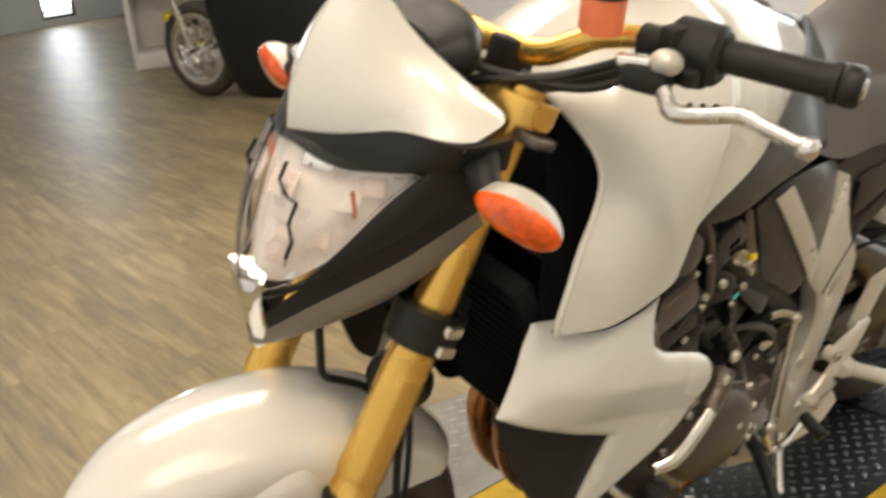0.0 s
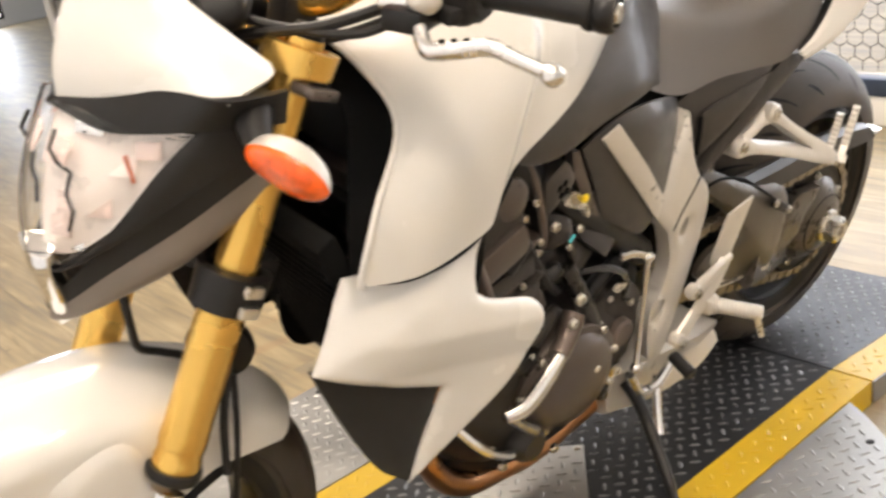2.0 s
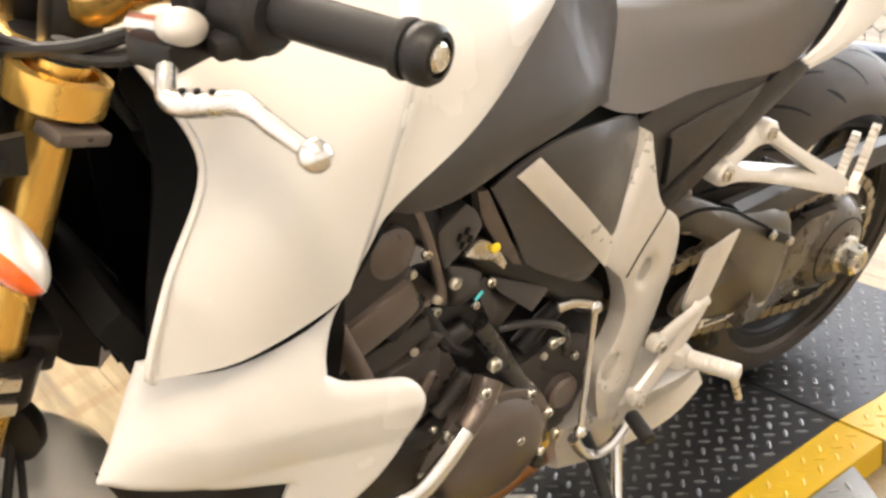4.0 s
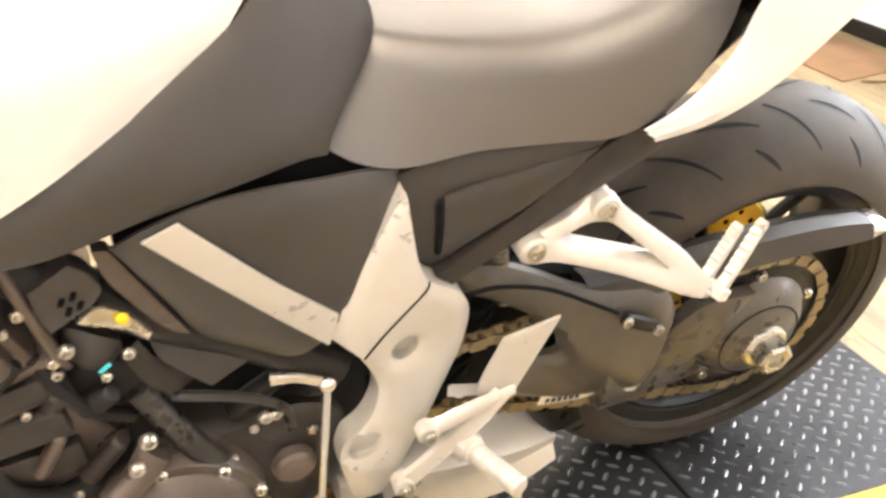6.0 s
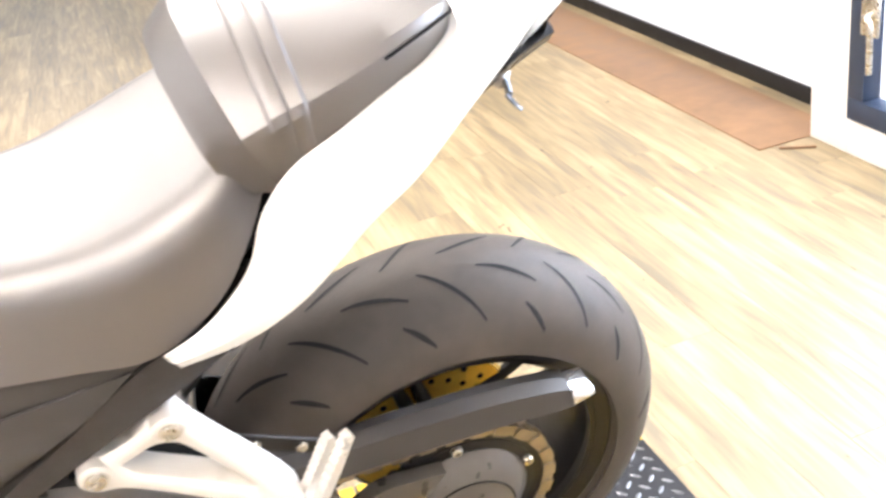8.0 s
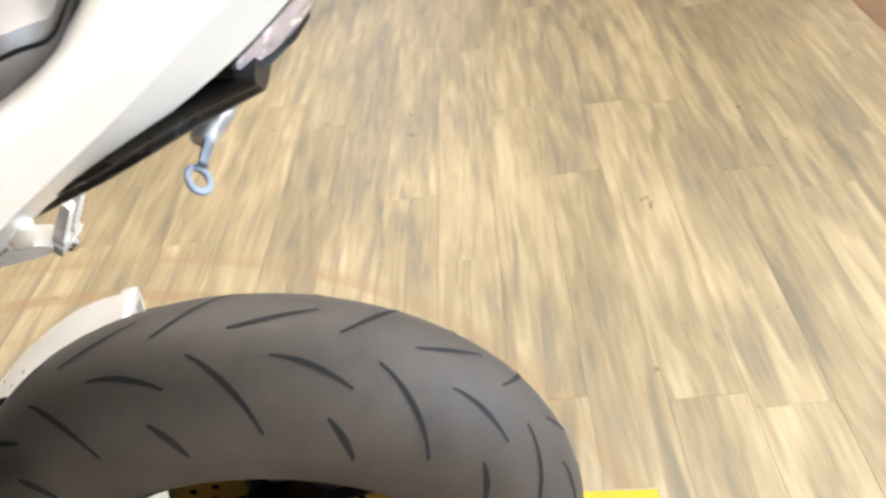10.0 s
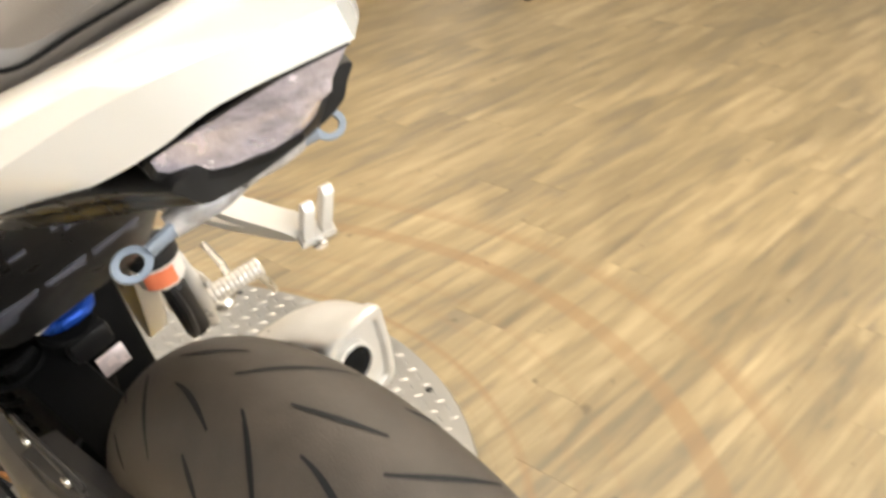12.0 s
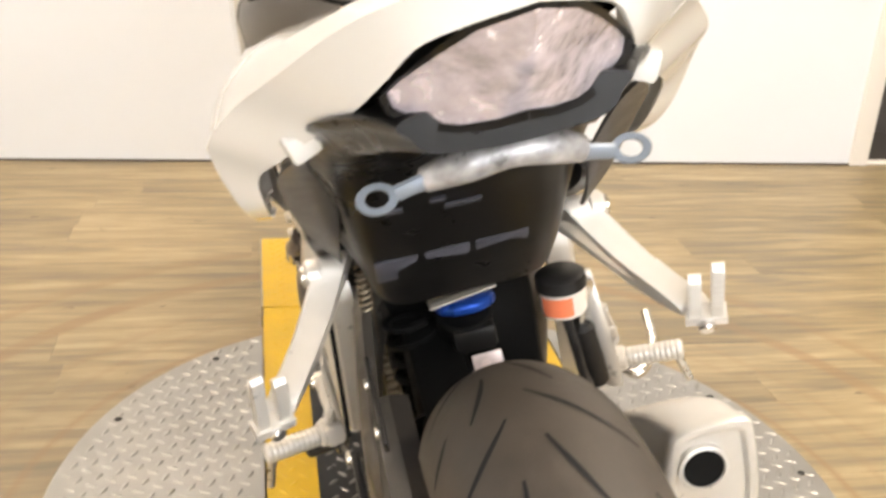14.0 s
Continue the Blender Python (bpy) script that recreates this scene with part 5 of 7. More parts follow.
def grip(s):
    a, b = Vector((.382, s * .258, 1.047)), Vector((.419, s * .362, 1.047))
    g = rod(a, b, .0165, .0165, 24, .003)
    ob = part("grip", g, M_BLACK, bike, "ribbed black rubber grip")
    d = (b - a).normalized()
    part("grip_flange", revolve([(.0160, -.006), (.0195, -.005), (.0205, 0), (.0195, .003), (.0160, .004)], turn_to(b - d * .004, b + d)[0], 24), M_BLACK, ob)
    part("bar_end", revolve([(0, -.002), (.0150, -.002), (.0195, .002), (.0205, .008), (.0200, .015), (.0165, .020), (.0130, .0205), (.0125, .016), (0, .016)], turn_to(b, b + d)[0], 28), M_SATIN, ob, "dark metal bar end")
    part("bar_end_screw", rod(b + d * .015, b + d * .022, .0100, seg=16, bevel=.002), M_STEEL, ob)
    sw = Vector((.372, s * .236, 1.046))
    sb = rod(sw + Vector((-.008, s * -.026, 0)), sw + Vector((.008, s * .026, 0)), .030, seg=24, bevel=.006)
    box(.046, .050, .050, sw + Vector((-.006, 0, -.006)), .012, (0, 0, s * -14), into=sb, seg=3)
    box(.03, .02, .024, sw + Vector((-.022, -.012 * s, .014)), .004, into=sb)
    box(.018, .03, .016, sw + Vector((-.030, .010 * s, -.016)), .004, into=sb)
    part("switch_gear", sb, M_BLACK, bike, "black handlebar switch housing")
    piv = box(.060, .044, .024, (.322, s * .225, 1.030), .006, (0, 0, s * -20))
    rod((.352, s * .185, 1.044), (.358, s * .215, 1.046), .018, seg=18, into=piv)
    perch = part("lever_perch", piv, M_SATIN, bike)
    lev = tube([(.296, s * .262, 1.030), (.287, s * .283, 1.020), (.296, s * .310, 1.025), (.312, s * .335, 1.031), (.316, s * .362, 1.028), (.321, s * .392, 1.024)], (.009, .0095, .0085, .0085, .0075, .0070), 12, 6, flat=.8)
    ellipsoid((.3225, s * .400, 1.023), .0105, .0105, .0105, into=lev)
    part("lever", lev, M_POLISH, perch, "polished hand lever with ball end")
    hol = bmesh.new()
    for k in range(3):
        c = Vector((.290 + .0055 * k, s * (.298 + .010 * k), 1.0305 + .002 * k))
        rod(c, c + Vector((0, 0, .0025)), .0026, seg=8, into=hol)
    part("perch_clamp", ellipsoid((.318, s * .243, 1.047), .020, .016, .013, (0, 20, s * -25)), M_CAST, perch, "brownish silver lever clamp")
    part("cable_adjuster", rod((.300, s * .200, 1.040), (.312, s * .232, 1.044), .0075, seg=12, bevel=.002), M_POLISH, perch, "bright cable adjuster")
    part("lever_holes", hol, M_DARKGAP, perch)


for s in both:
    grip(s)
fl = part("fluid_reservoir", revolve([(0, 0), (.021, 0), (.022, .004), (.022, .038), (0, .038)], Matrix.Translation((.303, -.170, 1.058)), 24), M_PINK, bike, "milky fluid reservoir, reddish fluid")
part("reservoir_lid", revolve([(0, .050), (.020, .050), (.024, .047), (.024, .036), (0, .036)], Matrix.Translation((.303, -.170, 1.058)), 24), M_BLACK, fl, "black reservoir lid")
for k, (pts, r) in enumerate(((((.34, -.20, 1.035), (.28, -.14, 1.005), (.22, -.06, .985), (.20, .0, .94)), .006), (((.345, -.21, 1.03), (.30, -.17, 1.0), (.25, -.10, 1.0), (.20, -.02, 1.01), (.19, .04, .96)), .005),
                             (((.35, .20, 1.04), (.28, .12, 1.01), (.23, .03, 1.0), (.21, -.04, .93)), .006), (((.37, -.22, 1.035), (.33, -.13, .985), (.31, -.06, .95), (.34, -.05, .88)), .006))):
    part("cable", tube(pts, r, 8, 6), M_BLACK, bike, "black control cable")
part("instrument", loft([[(x, -w, z), (x, -w, z + h), (x + .01, 0, z + h + .008), (x, w, z + h), (x, w, z), (x, 0, z - .004)] for x, w, z, h in ((.185, .07, 1.0, .03), (.215, .085, 1.0, .04), (.245, .06, 1.01, .03))]), M_BLACK, bike, "black instrument pod")

# ---- flank panels and frame
side_y = depth_field([(.665, .745, -.170), (.712, .774, -.172), (.83, .58, -.166), (.935, .70, -.118), (.80, .70, -.172), (.72, .64, -.166), (.89, .765, -.128)])
side_line = outline((.655, .754, 1), (.681, .767), (.725, .780), (.762, .780), (.802, .774), (.843, .762), (.884, .748), (.926, .729, 1), (.932, .705), (.938, .668, 1), (.900, .630), (.850, .590), (.833, .573), (.804, .561), (.770, .585), (.721, .619), (.707, .641, 1), (.687, .690))
stripe_line = outline((.680, .764, 1), (.711, .776, 1), (.846, .612, 1), (.834, .577, 1))


def plate_y(x, z):
    """The cast frame plate: flat, with its upper corner folded inwards along the seam."""
    return -.168 + .18 * (x - .918) + .20 * max(0.0, z - (.546 + (x - .866)))


plate_line = outline((.836, .580, 1), (.851, .608, 1), (.881, .655, 1), (.913, .704, 1), (.926, .716, 1), (.929, .683), (.932, .648), (.938, .622), (.952, .606), (.976, .588), (.994, .564), (.997, .535), (.988, .490), (.972, .455), (.952, .405), (.929, .356), (.906, .306), (.885, .290), (.858, .300), (.848, .331), (.836, .392), (.844, .420), (.868, .427), (.885, .455), (.888, .490), (.877, .520), (.865, .546, 1))
for s in both:
    part("side_panel", skin(side_line, side_y, .004, .016, .006, .012, s), M_GREY, bike, "dark grey side panel")
    part("side_stripe", skin(stripe_line, lambda x, z: side_y(x, z) - .0075, .003, .014, .002, .006, s), M_CAST, bike, "silver diagonal stripe")
    piv = part("pivot_plate", skin(plate_line, plate_y, .028, .010, .007, .013, s, holes=[circle(.918, .531, .0165), circle(.869, .396, .0215)]), M_CAST, bike, "satin silver cast frame plate")
    for (x, z, r, d) in ((.918, .531, .0165, .020), (.869, .396, .0215, .016)):
        y = s * -(plate_y(x, z) + d) * 1
        m = Matrix.Translation((x, y, z)) @ pose(0, 0, 0, 90 if s < 0 else -90, 0, 0)
        part("pivot_cap", revolve([(0, .002), (r * .55, .002), (r * .7, 0), (r * 1.02, 0), (r * 1.02, -.01), (0, -.01)], m, 24), M_CAST, piv)
    part("seam", tube([(x, -s * (plate_y(x, z) - .0002), z) for x, z in ((.868, .549), (.890, .571), (.915, .592), (.938, .611), (.941, .622))], .0011, 6, 4), M_DARKGAP, piv)
    part("under_seat_panel", skin(outline((.926, .724, 1), (.950, .734), (1.004, .743), (1.059, .748), (1.115, .745), (1.146, .738, 1), (1.116, .708), (1.087, .684), (1.034, .650), (.966, .600, 1), (.930, .604), (.926, .654), (.926, .700)), depth_field([(.94, .72, -.122), (1.14, .74, -.142), (.966, .60, -.130), (1.05, .70, -.140)]), .004, .016, .005, .010, s), M_GREY, bike, "dark grey under-seat panel")
    part("panel_recess", skin(outline((.968, .700, 1), (1.021, .714), (1.085, .723), (1.126, .728, 1), (1.087, .693), (1.033, .658), (.968, .616, 1)), depth_field([(.97, .66, -.136), (1.12, .738, -.1485), (.974, .63, -.136), (1.03, .69, -.1455)]), .003, .012, .004, .006, s), M_GREY, bike)
    part("vent_slot", tube([(.962, s * .1345, .694), (.962, s * .1355, .668), (.961, s * .1360, .632)], .0050, 8, 4, flat=.8), M_DARKGAP, bike)
    part("seat_rail", skin(outline((.958, .604, 1), (.976, .588, 1), (1.09, .650), (1.20, .706), (1.225, .728), (1.205, .742), (1.145, .738), (1.05, .664)), -.147, .022, .018, .004, .009, s), M_ENGINE2, bike, "dark metal seat rail")

# pillion foot rests


def prism(poly, m, thick, into=None):
    """A flat plate over an outline in the local xz plane, thick along y."""
    bm = bmesh.new()
    a = [bm.verts.new(m @ Vector((x, -thick / 2, z))) for x, z in poly]
    b = [bm.verts.new(m @ Vector((x, thick / 2, z))) for x, z in poly]
    bm.faces.new(a)
    bm.faces.new(b[::-1])
    for i in range(len(a)):
        j = (i + 1) % len(a)
        bm.faces.new((a[i], a[j], b[j], b[i]))
    return join(into, bm)


def pillion_rest(s):
    arm_y = depth_field([(1.063, .614, -.150), (1.141, .653, -.152), (1.232, .572, -.222), (1.19, .60, -.190)])
    line = outline((1.047, .608), (1.050, .624), (1.062, .631), (1.080, .632), (1.112, .647), (1.128, .668), (1.150, .668), (1.160, .648), (1.193, .618), (1.243, .582), (1.247, .564), (1.232, .554), (1.148, .584), (1.085, .601), (1.066, .598), (1.052, .599))
    hole = outline((1.088, .620, 1), (1.124, .637), (1.140, .637), (1.150, .635), (1.183, .606), (1.205, .585, 1), (1.152, .598), (1.100, .611))
    br = part("pillion_bracket", skin(line, arm_y, .032, .007, .003, .004, s, holes=[hole]), M_CAST, bike, "silver triangular pillion footrest bracket")
    for x, y, z in ((1.063, .150, .616), (1.141, .152, .653)):
        part("bracket_boss", rod((x, s * (y - .012), z), (x, s * (y + .006), z), .0165, seg=20, bevel=.003), M_CAST, br)
        part("bolt", bolt((x, s * (y + .006), z), s, .0105, .005), M_STEEL, br)
    d = Vector((.050, s * -.014, .086)).normalized()
    across = Vector((.35, s * 1.0, 0)).normalized()
    across = (across - d * across.dot(d)).normalized()
    m0 = Matrix((( *across.cross(d), 0), (*across, 0), (*d, 0), (0, 0, 0, 1))).transposed()
    m0 = Matrix.Translation((1.250, s * .217, .560)) @ m0
    for off, ln in ((-.0105, .076), (.0105, .094)):
        teeth = [(-.006, 0), (-.0065, ln * .5), (-.0045, ln - .004), (0, ln)]
        for k in range(7):
            z = ln * (.93 - .105 * k)
            teeth += [(.0065, z), (.0042, z - ln * .05)]
        teeth += [(.008, ln * .1), (.006, 0)]
        part("peg_plate", prism(teeth, m0 @ Matrix.Translation((0, off, 0)), .0115), M_CAST, br, "folded toothed peg plate")
    part("peg_base", prism([(-.009, -.005), (-.009, .008), (.009, .008), (.009, -.005)], m0, .040), M_CAST, br)
    part("peg_pivot", rod(m0 @ Vector((-.014, 0, -.004)), m0 @ Vector((.016, 0, -.004)), .0085, seg=14, bevel=.002), M_POLISH, br)


for s in both:
    pillion_rest(s)

# rider foot rests, heel guards


def rider_rest(s):
    if s < 0:
        bm = skin(outline((1.097, .523, 1), (1.052, .420, 1), (1.030, .408), (1.000, .424), (1.006, .452), (1.030, .512, 1)), -.173, .004, .016, .002, .006, s)
        part("heel_guard", bm, M_CAST, bike, "silver-beige heel guard")
    bm = bmesh.new()
    tube([(.908, s * .188, .330), (.950, s * .186, .362), (.995, s * .182, .398), (1.030, s * .178, .430)], (.013, .012, .014, .012), 8, 5, bm, .55)
    tube([(.935, s * .186, .410), (.985, s * .184, .424), (1.046, s * .178, .430)], (.012, .011, .007), 8, 5, bm, .5)
    rod((.936, s * .176, .412), (.936, s * .194, .412), .013, seg=16, bevel=.002, into=bm)
    rod((.908, s * .176, .330), (.908, s * .198, .330), .013, seg=16, bevel=.002, into=bm)
    hang = part("footrest_hanger", bm, M_CAST, bike, "satin silver footrest hanger")
    for p in ((.936, s * .194, .412), (.908, s * .198, .330)):
        part("bolt", bolt(p, s, .009, .006), M_STEEL, hang)
    a, b = Vector((.985, s * .186, .366)), Vector((1.016, s * .270, .376))
    prof = [(0, 0), (.016, 0), (.016, .016), (.0115, .019)]
    ln = (b - a).length
    for k in range(10):
        z0 = ln * (.22 + .077 * k)
        prof += [(.0122, z0), (.0132, z0 + .0015), (.0132, z0 + .004), (.0122, z0 + .0055)]
    prof += [(.0115, ln - .001), (.009, ln), (0, ln)]
    pb = revolve(prof, turn_to(a, b)[0], 14)
    part("peg_feeler", tube([b + Vector((-.004, s * -.008, -.006)), b + Vector((.004, s * .004, -.045))], (.006, .005), 8, 2), M_STEEL, hang)
    part("peg_hinge", box(.034, .026, .030, a, .006, (0, 0, 20)), M_CAST, hang)
    part("rider_peg", pb, M_CAST, hang, "knurled metal rider foot peg")


for s in both:
    rider_rest(s)
part("brake_pedal", tube([(.94, .195, .340), (.99, .215, .338), (.955, .250, .352), (.900, .262, .372)], (.008, .007, .006, .006), 8, 5), M_POLISH, bike, "polished brake pedal")
part("heel_plate", tube([(1.02, .150, .520), (1.035, .160, .450), (1.015, .172, .390), (1.0, .18, .34)], (.016, .014, .014, .012), 8, 5, flat=.5), M_CAST, bike, "silver right frame arm")
rodb = rod((.831, -.164, .510), (.812, -.181, .320), .0048, seg=10)
ellipsoid((.831, -.164, .512), .010, .009, .010, into=rodb)
ellipsoid((.812, -.181, .318), .010, .009, .010, into=rodb)
part("shift_rod", rodb, M_POLISH, bike, "thin metal gearshift rod")
la = tube([(.775, -.155, .532), (.800, -.160, .530), (.831, -.164, .514)], (.008, .006, .006), 8, 4, flat=.6)
part("shift_arm", la, M_POLISH, bike, "small polished shift arm")
sl = tube([(.905, -.188, .296), (.870, -.186, .258), (.830, -.182, .262), (.800, -.180, .310)], (.008, .008, .008, .008), 8, 5)
lev = part("shift_lever", sl, M_POLISH, bike, "gearshift lever with rubber toe peg")
part("toe_rubber", rod((.905, -.185, .298), (.897, -.232, .288), .0115, seg=14, bevel=.003), M_BLACK, lev)

# side stand
part("side_stand", tube([(.900, -.105, .195), (.892, -.150, .165), (.855, -.245, .095), (.822, -.288, .078), (.805, -.305, .0765)], (.013, .0115, .0105, .010, .012), 10, 5), M_SATIN, bike, "black side stand, extended")
part("stand_foot", box(.055, .034, .007, (.806, -.302, .081), .003, (-14, 0, 20)), M_SATIN, bike)
part("stand_spring", tube([(.945, -.135, .205), (.925, -.160, .15), (.905, -.185, .12)], .009, 10, 5), M_POLISH, bike, "shiny stand spring")

# swingarm, chain and hub
sw_flat = depth_field([(1.0, .52, -.120), (1.106, .53, -.132), (1.18, .40, -.150), (1.27, .33, -.142), (1.10, .32, -.140), (1.02, .45, -.125), (1.28, .43, -.140)])


def sw_y(x, z):
    """The arm's flat side, folded inwards below a slanting crease."""
    return sw_flat(x, z) + min(.30 * max(0.0, .45 - (x - 1.12) * 1.077 - z), .020)


sw = part("swingarm", skin(outline((.985, .572), (1.035, .568), (1.090, .543), (1.150, .503), (1.200, .487), (1.245, .480), (1.285, .450), (1.296, .410), (1.286, .350), (1.276, .312), (1.245, .286), (1.180, .284), (1.100, .312), (1.060, .345), (1.090, .385), (1.135, .392), (1.132, .425), (1.100, .474), (1.045, .508), (.990, .520)), sw_y, .012, .012, .012, .018), M_SWING, bike, "satin dark single-sided swingarm", 25)
part("swingarm_cable", tube([(.990, -.146, .568), (1.030, -.148, .570), (1.090, -.150, .548), (1.150, -.153, .507), (1.185, -.155, .482)], .0028, 8, 5), M_DARKGAP, sw, "thin black cable on the arm")
part("chain_adjuster", skin(outline((1.298, .386, 1), (1.340, .415), (1.420, .405, 1), (1.392, .370), (1.372, .345), (1.368, .310), (1.290, .300), (1.262, .300, 1), (1.280, .335)), -.130, .020, .012, .004, .008), M_SWING, sw, "dark angular axle carrier")
part("swingarm_beam", loft([[(x, y0, z0), (x, y0, z1), (x, (y0 + y1) / 2, z1 + .006), (x, y1, z1), (x, y1, z0), (x, (y0 + y1) / 2, z0 - .006)] for x, y0, y1, z0, z1 in ((1.20, -.140, -.07, .28, .40), (1.28, -.122, -.07, .255, .355), (1.36, -.108, -.07, .245, .325), (1.44, -.104, -.07, .25, .33))]), M_SWING, sw)
sticker = skin(outline((1.118, .300, 1), (1.180, .291, 1), (1.252, .292, 1), (1.256, .308, 1), (1.182, .307, 1), (1.122, .318, 1)), lambda x, z: sw_y(x, z) + .002, .001, .010, .0, 0)
part("warning_sticker", sticker, M_STICKER, sw, "pale warning sticker strip")
for k in range(6):
    x = 1.131 + .0085 * k
    part("print_bar", box(.006, .0010, .007, (x, sw_y(x, .304) + .0012, .3065 - .0012 * k), 0, (0, 6, 0)), M_LABEL, sw)
guard = part("chain_guard", loft([[(x, -.132, zc - h * .3), (x, -.124, zc + h * .4), (x, -.105, zc + h * .5), (x, -.085, zc + h * .3), (x, -.085, zc - h * .4), (x, -.11, zc - h * .5)] for x, zc, h in
                                  ((1.16, .490, .03), (1.25, .482, .042), (1.36, .481, .048), (1.48, .477, .046), (1.560, .468, .038), (1.586, .465, .026))], seg_n=1), M_GREY, bike, "dark grey faceted chain guard", 20)
part("guard_tip", loft([[(x, -.131, zc - h * .3), (x, -.123, zc + h * .4), (x, -.104, zc + h * .5), (x, -.086, zc + h * .3), (x, -.086, zc - h * .4), (x, -.11, zc - h * .5)] for x, zc, h in ((1.584, .465, .027), (1.604, .466, .012), (1.612, .467, .003))]), M_POLISH, guard)
tabm = box(.060, .010, .018, (1.222, -.153, .450), .004, (0, 32, 0))
tab = part("guard_tab", tabm, M_SATIN, bike)
for p in ((1.198, -.158, .465), (1.246, -.158, .435)):
    part("bolt", bolt(p, -1, .0075, .005), M_STEEL, tab)


def toothed(r, teeth, y, th, inner):
    bm = bmesh.new()
    ring = []
    for k in range(teeth * 4):
        a = 2 * math.pi * k / (teeth * 4)
        rr = r + (.005 if k % 4 in (1, 2) else -.002)
        ring.append((RX_ + rr * math.cos(a), RZ_ + rr * math.sin(a)))
    n = len(ring)
    inn = [(RX_ + inner * math.cos(2 * math.pi * k / n), RZ_ + inner * math.sin(2 * math.pi * k / n)) for k in range(n)]
    lay = [[bm.verts.new((x, yy, z)) for x, z in q] for q, yy in ((inn, y - th), (ring, y - th), (ring, y + th), (inn, y + th))]
    for a, b in zip(lay, lay[1:]):
        for i in range(n):
            bm.faces.new((a[i], a[(i + 1) % n], b[(i + 1) % n], b[i]))
    return bm


CY = -.098
part("rear_sprocket", toothed(.117, 44, CY, .003, .05), M_SATIN, bike, "dark rear sprocket")
# chain: up from the front sprocket, round the rear one, and back
FS = Vector((.905, 0, .395))
path = []
r_big, r_small = .121, .038
for k in range(40):
    t = k / 39
    path.append((FS.x + (RX_ - FS.x - .01) * t, FS.z + r_small + (RZ_ + r_big - FS.z - r_small) * t))
for k in range(34):
    a = radians(88 - 176 * (k + 1) / 34)
    path.append((RX_ + r_big * math.cos(a), RZ_ + r_big * math.sin(a)))
for k in range(40):
    t = (k + 1) / 40
    path.append((RX_ - .01 + (FS.x - RX_ + .01) * t, RZ_ - r_big + (FS.z - r_small - RZ_ + r_big) * t - .008 * math.sin(math.pi * t)))
chain_bm = bmesh.new()
last, flip = path[0], 0
pitch = .0159
fine = []
for a, b in zip(path, path[1:]):
    fine += [(a[0] + (b[0] - a[0]) * i / 12, a[1] + (b[1] - a[1]) * i / 12) for i in range(12)]
prev = fine[0]
for q in fine[1:]:
    if math.hypot(q[0] - prev[0], q[1] - prev[1]) >= pitch:
        ang = math.degrees(math.atan2(q[1] - prev[1], q[0] - prev[0]))
        mx, mz = (q[0] + prev[0]) / 2, (q[1] + prev[1]) / 2
        w = .0085 if flip else .006
        for yy in (-w, w):
            box(.021, .0016, .0170 if flip else .0155, (mx, CY + yy, mz), .0, (0, -ang, 0), into=chain_bm)
        rod((prev[0], CY - .0095, prev[1]), (prev[0], CY + .0095, prev[1]), .0042, seg=8, into=chain_bm)
        prev, flip = q, 1 - flip
ch = part("drive_chain", chain_bm, M_CHAIN, bike, "bronze-grey drive chain")
ch["kind"] = "stuff"
part("front_sprocket", rod((FS.x, CY - .004, FS.z), (FS.x, CY + .004, FS.z), .036, seg=30), M_SATIN, bike)
HM = Matrix.Translation((RX_, -.098, RZ_)) @ AXLE_Y
hubc = part("hub_cover", revolve([(0, .046), (.030, .046), (.040, .042), (.062, .034), (.076, .024), (.085, .012), (.089, .008), (.089, -.004), (0, -.004)], HM, 48), M_SWING, bike, "dark domed hub cover")
part("hub_seam", revolve([(.0605, .0352), (.0615, .0362), (.0625, .0346)], HM, 48), M_DARKGAP, hubc)
part("end_plate", revolve([(.089, -.004), (.102, -.004), (.102, .004), (.089, .006)], HM, 48), M_SATIN, hubc)
for k in range(5):
    a = radians(72 * k + 20)
    p = (RX_ + .096 * math.cos(a), -.103, RZ_ + .096 * math.sin(a))
    part("bolt", bolt(p, -1, .0075, .007), M_STEEL, hubc)
wsh = part("axle_washer", revolve([(0, .052), (.031, .052), (.034, .049), (.034, .044), (0, .044)], HM, 32), M_STEEL, bike, "zinc axle washer")
part("axle_nut", revolve([(.014, .076), (.022, .078), (.0275, .074), (.0275, .052), (.0, .052), (0, .068), (.014, .068), (.014, .076)], HM, 6), M_STEEL, wsh, "large hexagonal axle nut", 20)
# hugger over the front of the rear tyre
hrows = []
for a in (150, 160, 170, 180, 190, 202):
    u = Vector((math.cos(radians(a)), 0, math.sin(radians(a))))
    hrows.append([tuple(Vector((RX_, 0, RZ_)) + u * r + Vector((0, y, 0))) for y, r in ((-.104, .262), (-.102, .300), (-.080, .320), (0, .328), (.070, .320), (.088, .300), (.090, .262))])
part("rear_hugger", sheet(hrows, .003, 4, 4, (.8, 0, -.3)), M_UNDER, bike, "black inner rear mudguard")
hb = part("hugger_strip", box(.10, .006, .020, (1.235, -.118, .545), .003, (0, 30, 0)), M_SATIN, bike)
for p in ((1.215, -.122, .556), (1.262, -.122, .530)):
    part("bolt", bolt(p, -1, .0065, .004), M_STEEL, hb)

